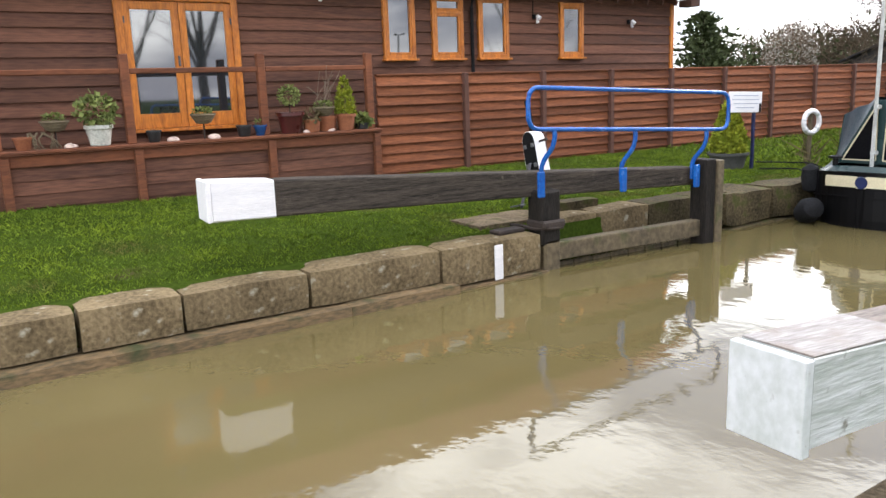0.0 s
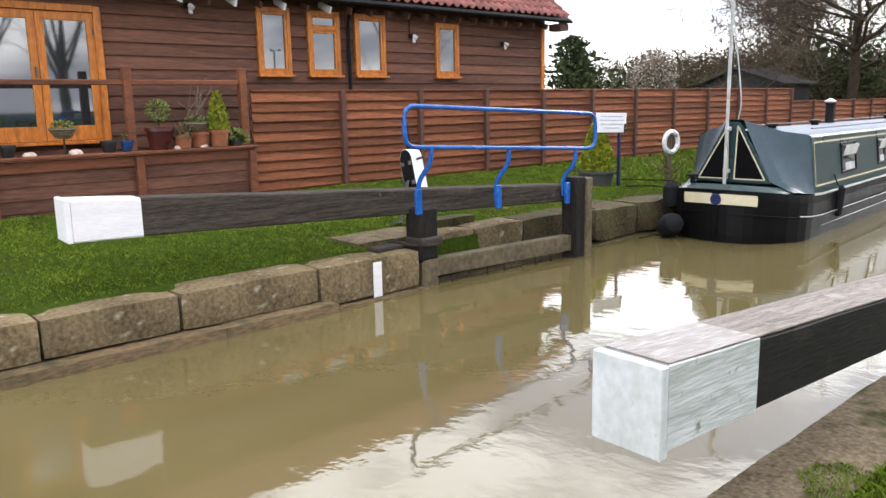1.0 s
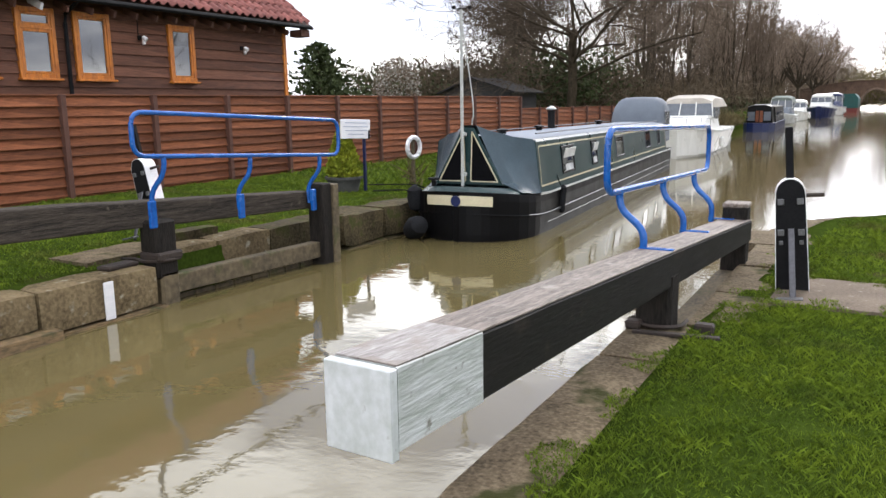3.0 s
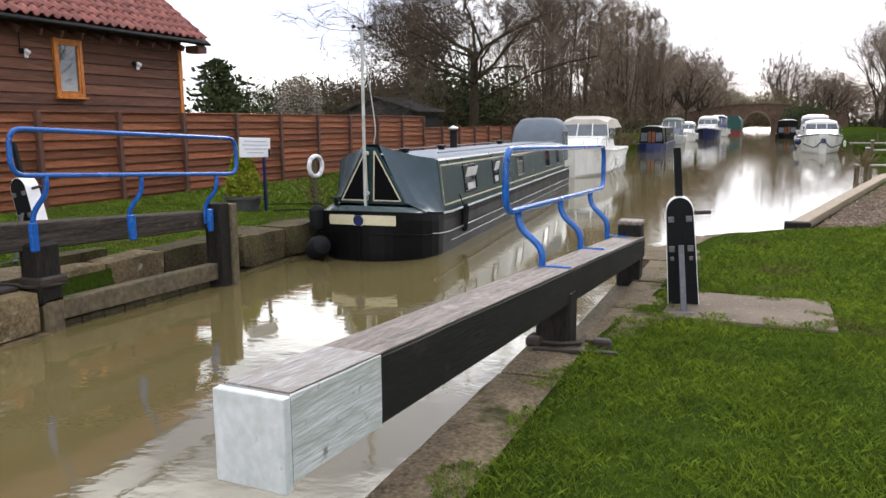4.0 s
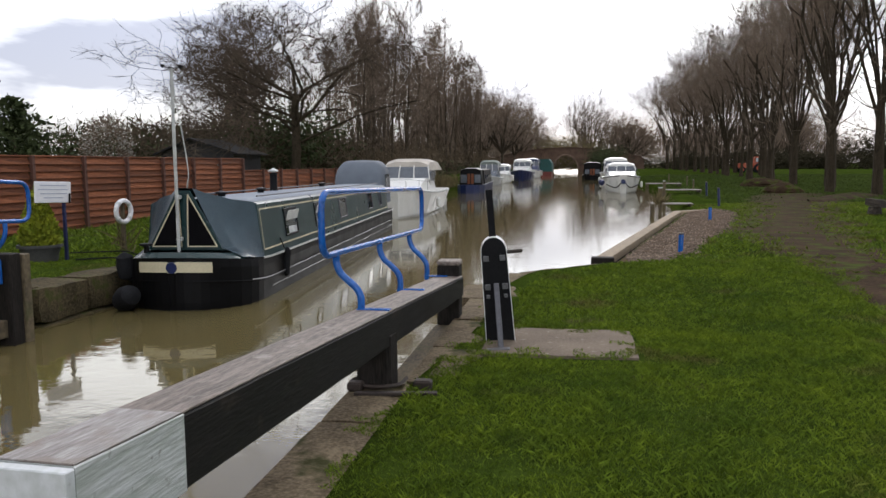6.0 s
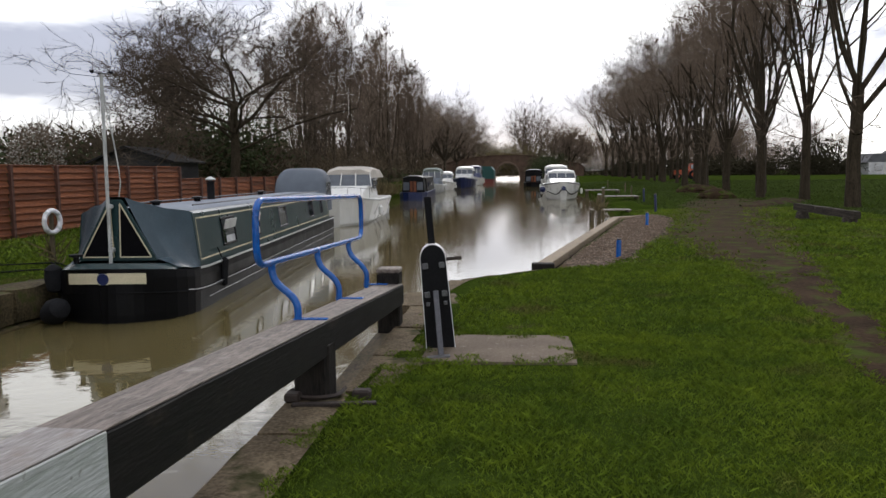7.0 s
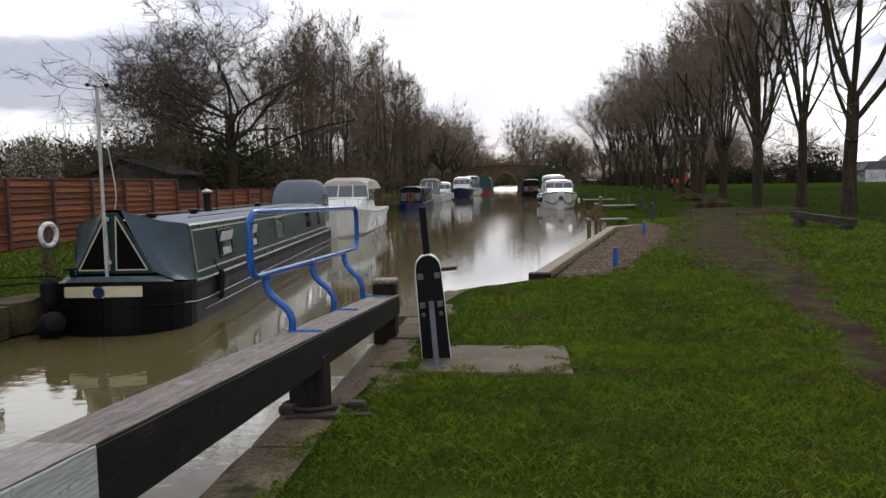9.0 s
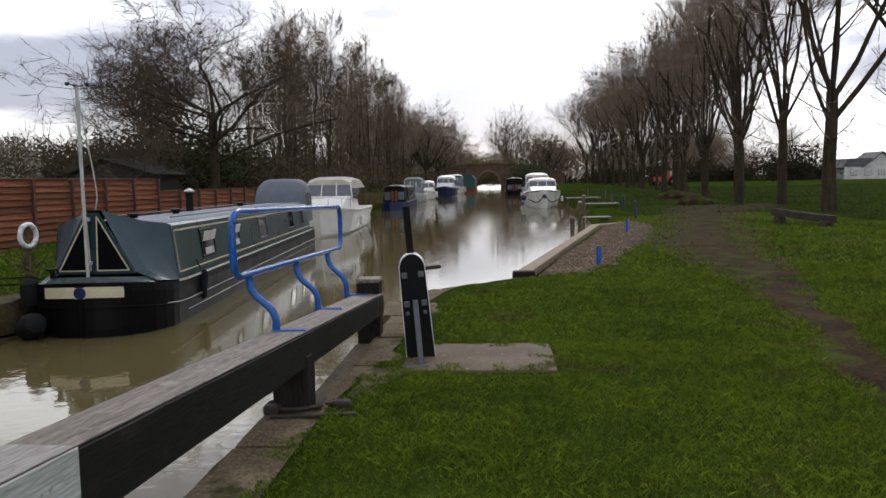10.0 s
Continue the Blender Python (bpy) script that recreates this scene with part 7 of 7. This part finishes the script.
def lawn(name, x0, x1, y0, y1, per_m2, h, w, seed, label, bare=in_patch, lift=-0.008, blade=None):
    g = np.random.default_rng(seed)
    n = int((x1 - x0) * (y1 - y0) * per_m2)
    px, py = g.uniform(x0, x1, n), g.uniform(y0, y1, n)
    keep = np.array([not bare(float(a), float(b)) for a, b in zip(px, py)])
    px, py = px[keep], py[keep]
    pz = np.array([ground_z(float(a), float(b)) for a, b in zip(px, py)]) + lift
    clump = np.array([noise.noise((float(a) * 1.7, float(b) * 1.7, 7.0)) + 0.6 * noise.noise((float(a) * 6, float(b) * 6, 1.0)) for a, b in zip(px, py)])
    m = len(px)
    hh = h * g.uniform(0.5, 1.4, m) * (1.0 + 0.55 * clump)
    lean = g.normal(size=(m, 2)) * hh[:, None] * 0.65
    a = g.uniform(0, math.tau, m)
    s = np.stack([np.cos(a), np.sin(a), np.zeros(m)], axis=1) * (w * g.uniform(0.7, 1.3, m))[:, None]
    p = np.stack([px, py, pz], axis=1)
    top_ = p + np.concatenate([lean, hh[:, None]], axis=1)
    mid = p + np.concatenate([lean * 0.35, hh[:, None] * 0.6], axis=1)
    v = np.stack([p - s, p + s, mid + s * 0.7, top_], axis=1).reshape(-1, 3)
    return single(name, mesh_np(name, v, np.arange(4 * m).reshape(-1, 4), blade or M_blade), None, Matrix(), label, "grass", kind="stuff")


lawn("grass", -1.0, 5.6, 1.2, 8.5, 4200, 0.037, 0.0024, 1, "short uneven green grass by the lock side")
lawn("grass", -1.0, 8.0, 8.5, 15.0, 1700, 0.042, 0.0042, 2, "short green grass further up the towpath")
lawn("grass", 1.0, 13.0, 15.0, 34.0, 330, 0.06, 0.011, 3, "green grass of the towpath beside the gravel")
lawn("grass", -11.5, -6.9, -1.5, 13.5, 1500, 0.034, 0.0045, 4, "short green lawn on the house side")
lawn("grass", -11.5, -7.0, 13.5, 27.0, 250, 0.07, 0.012, 5, "rough grass on the bank behind the boat")
lawn("grass", 6.5, 46.0, 34.0, 100.0, 30, 0.07, 0.022, 10, "rough grass of the field beyond the tree row", blade=M_fieldblade)
lawn("grass", 13.0, 30.0, 15.0, 34.0, 110, 0.06, 0.014, 11, "rough field grass under the trees", blade=M_fieldblade)
lawn("grass", -1.0, 6.5, -3.5, 1.2, 700, 0.045, 0.005, 6, "short green grass around the standing place")


def no_moss(x, y):
    """Moss sits in soft-edged clumps on the coping."""
    return noise.noise((x * 2.6, y * 1.9, 4.0)) + 0.4 * noise.noise((x * 9, y * 9, 2.0)) + 0.5 * (x + 1.0) < 0.16


lawn("moss", -1.36, -0.96, 1.0, 6.0, 9000, 0.015, 0.0035, 7, "dark green moss clumps on the concrete coping", no_moss, 0.005)
lawn("moss", -0.95, -0.45, 6.6, 9.8, 2500, 0.016, 0.004, 8, "green moss and weeds along the recess edge", lambda x, y: noise.noise((x * 3, y * 2.4, 8.0)) < 0.22, 0.008)
lawn("moss", -0.70, 0.95, 6.85, 8.2, 3200, 0.022, 0.004, 9, "weeds creeping over the slab's edges", lambda x, y: min(x + 0.6, 0.82 - x, (y - 6.95) * 1.0, 8.09 - y) + 0.5 * noise.noise((x * 4, y * 4, 1.0)) > 0.06, 0.03)
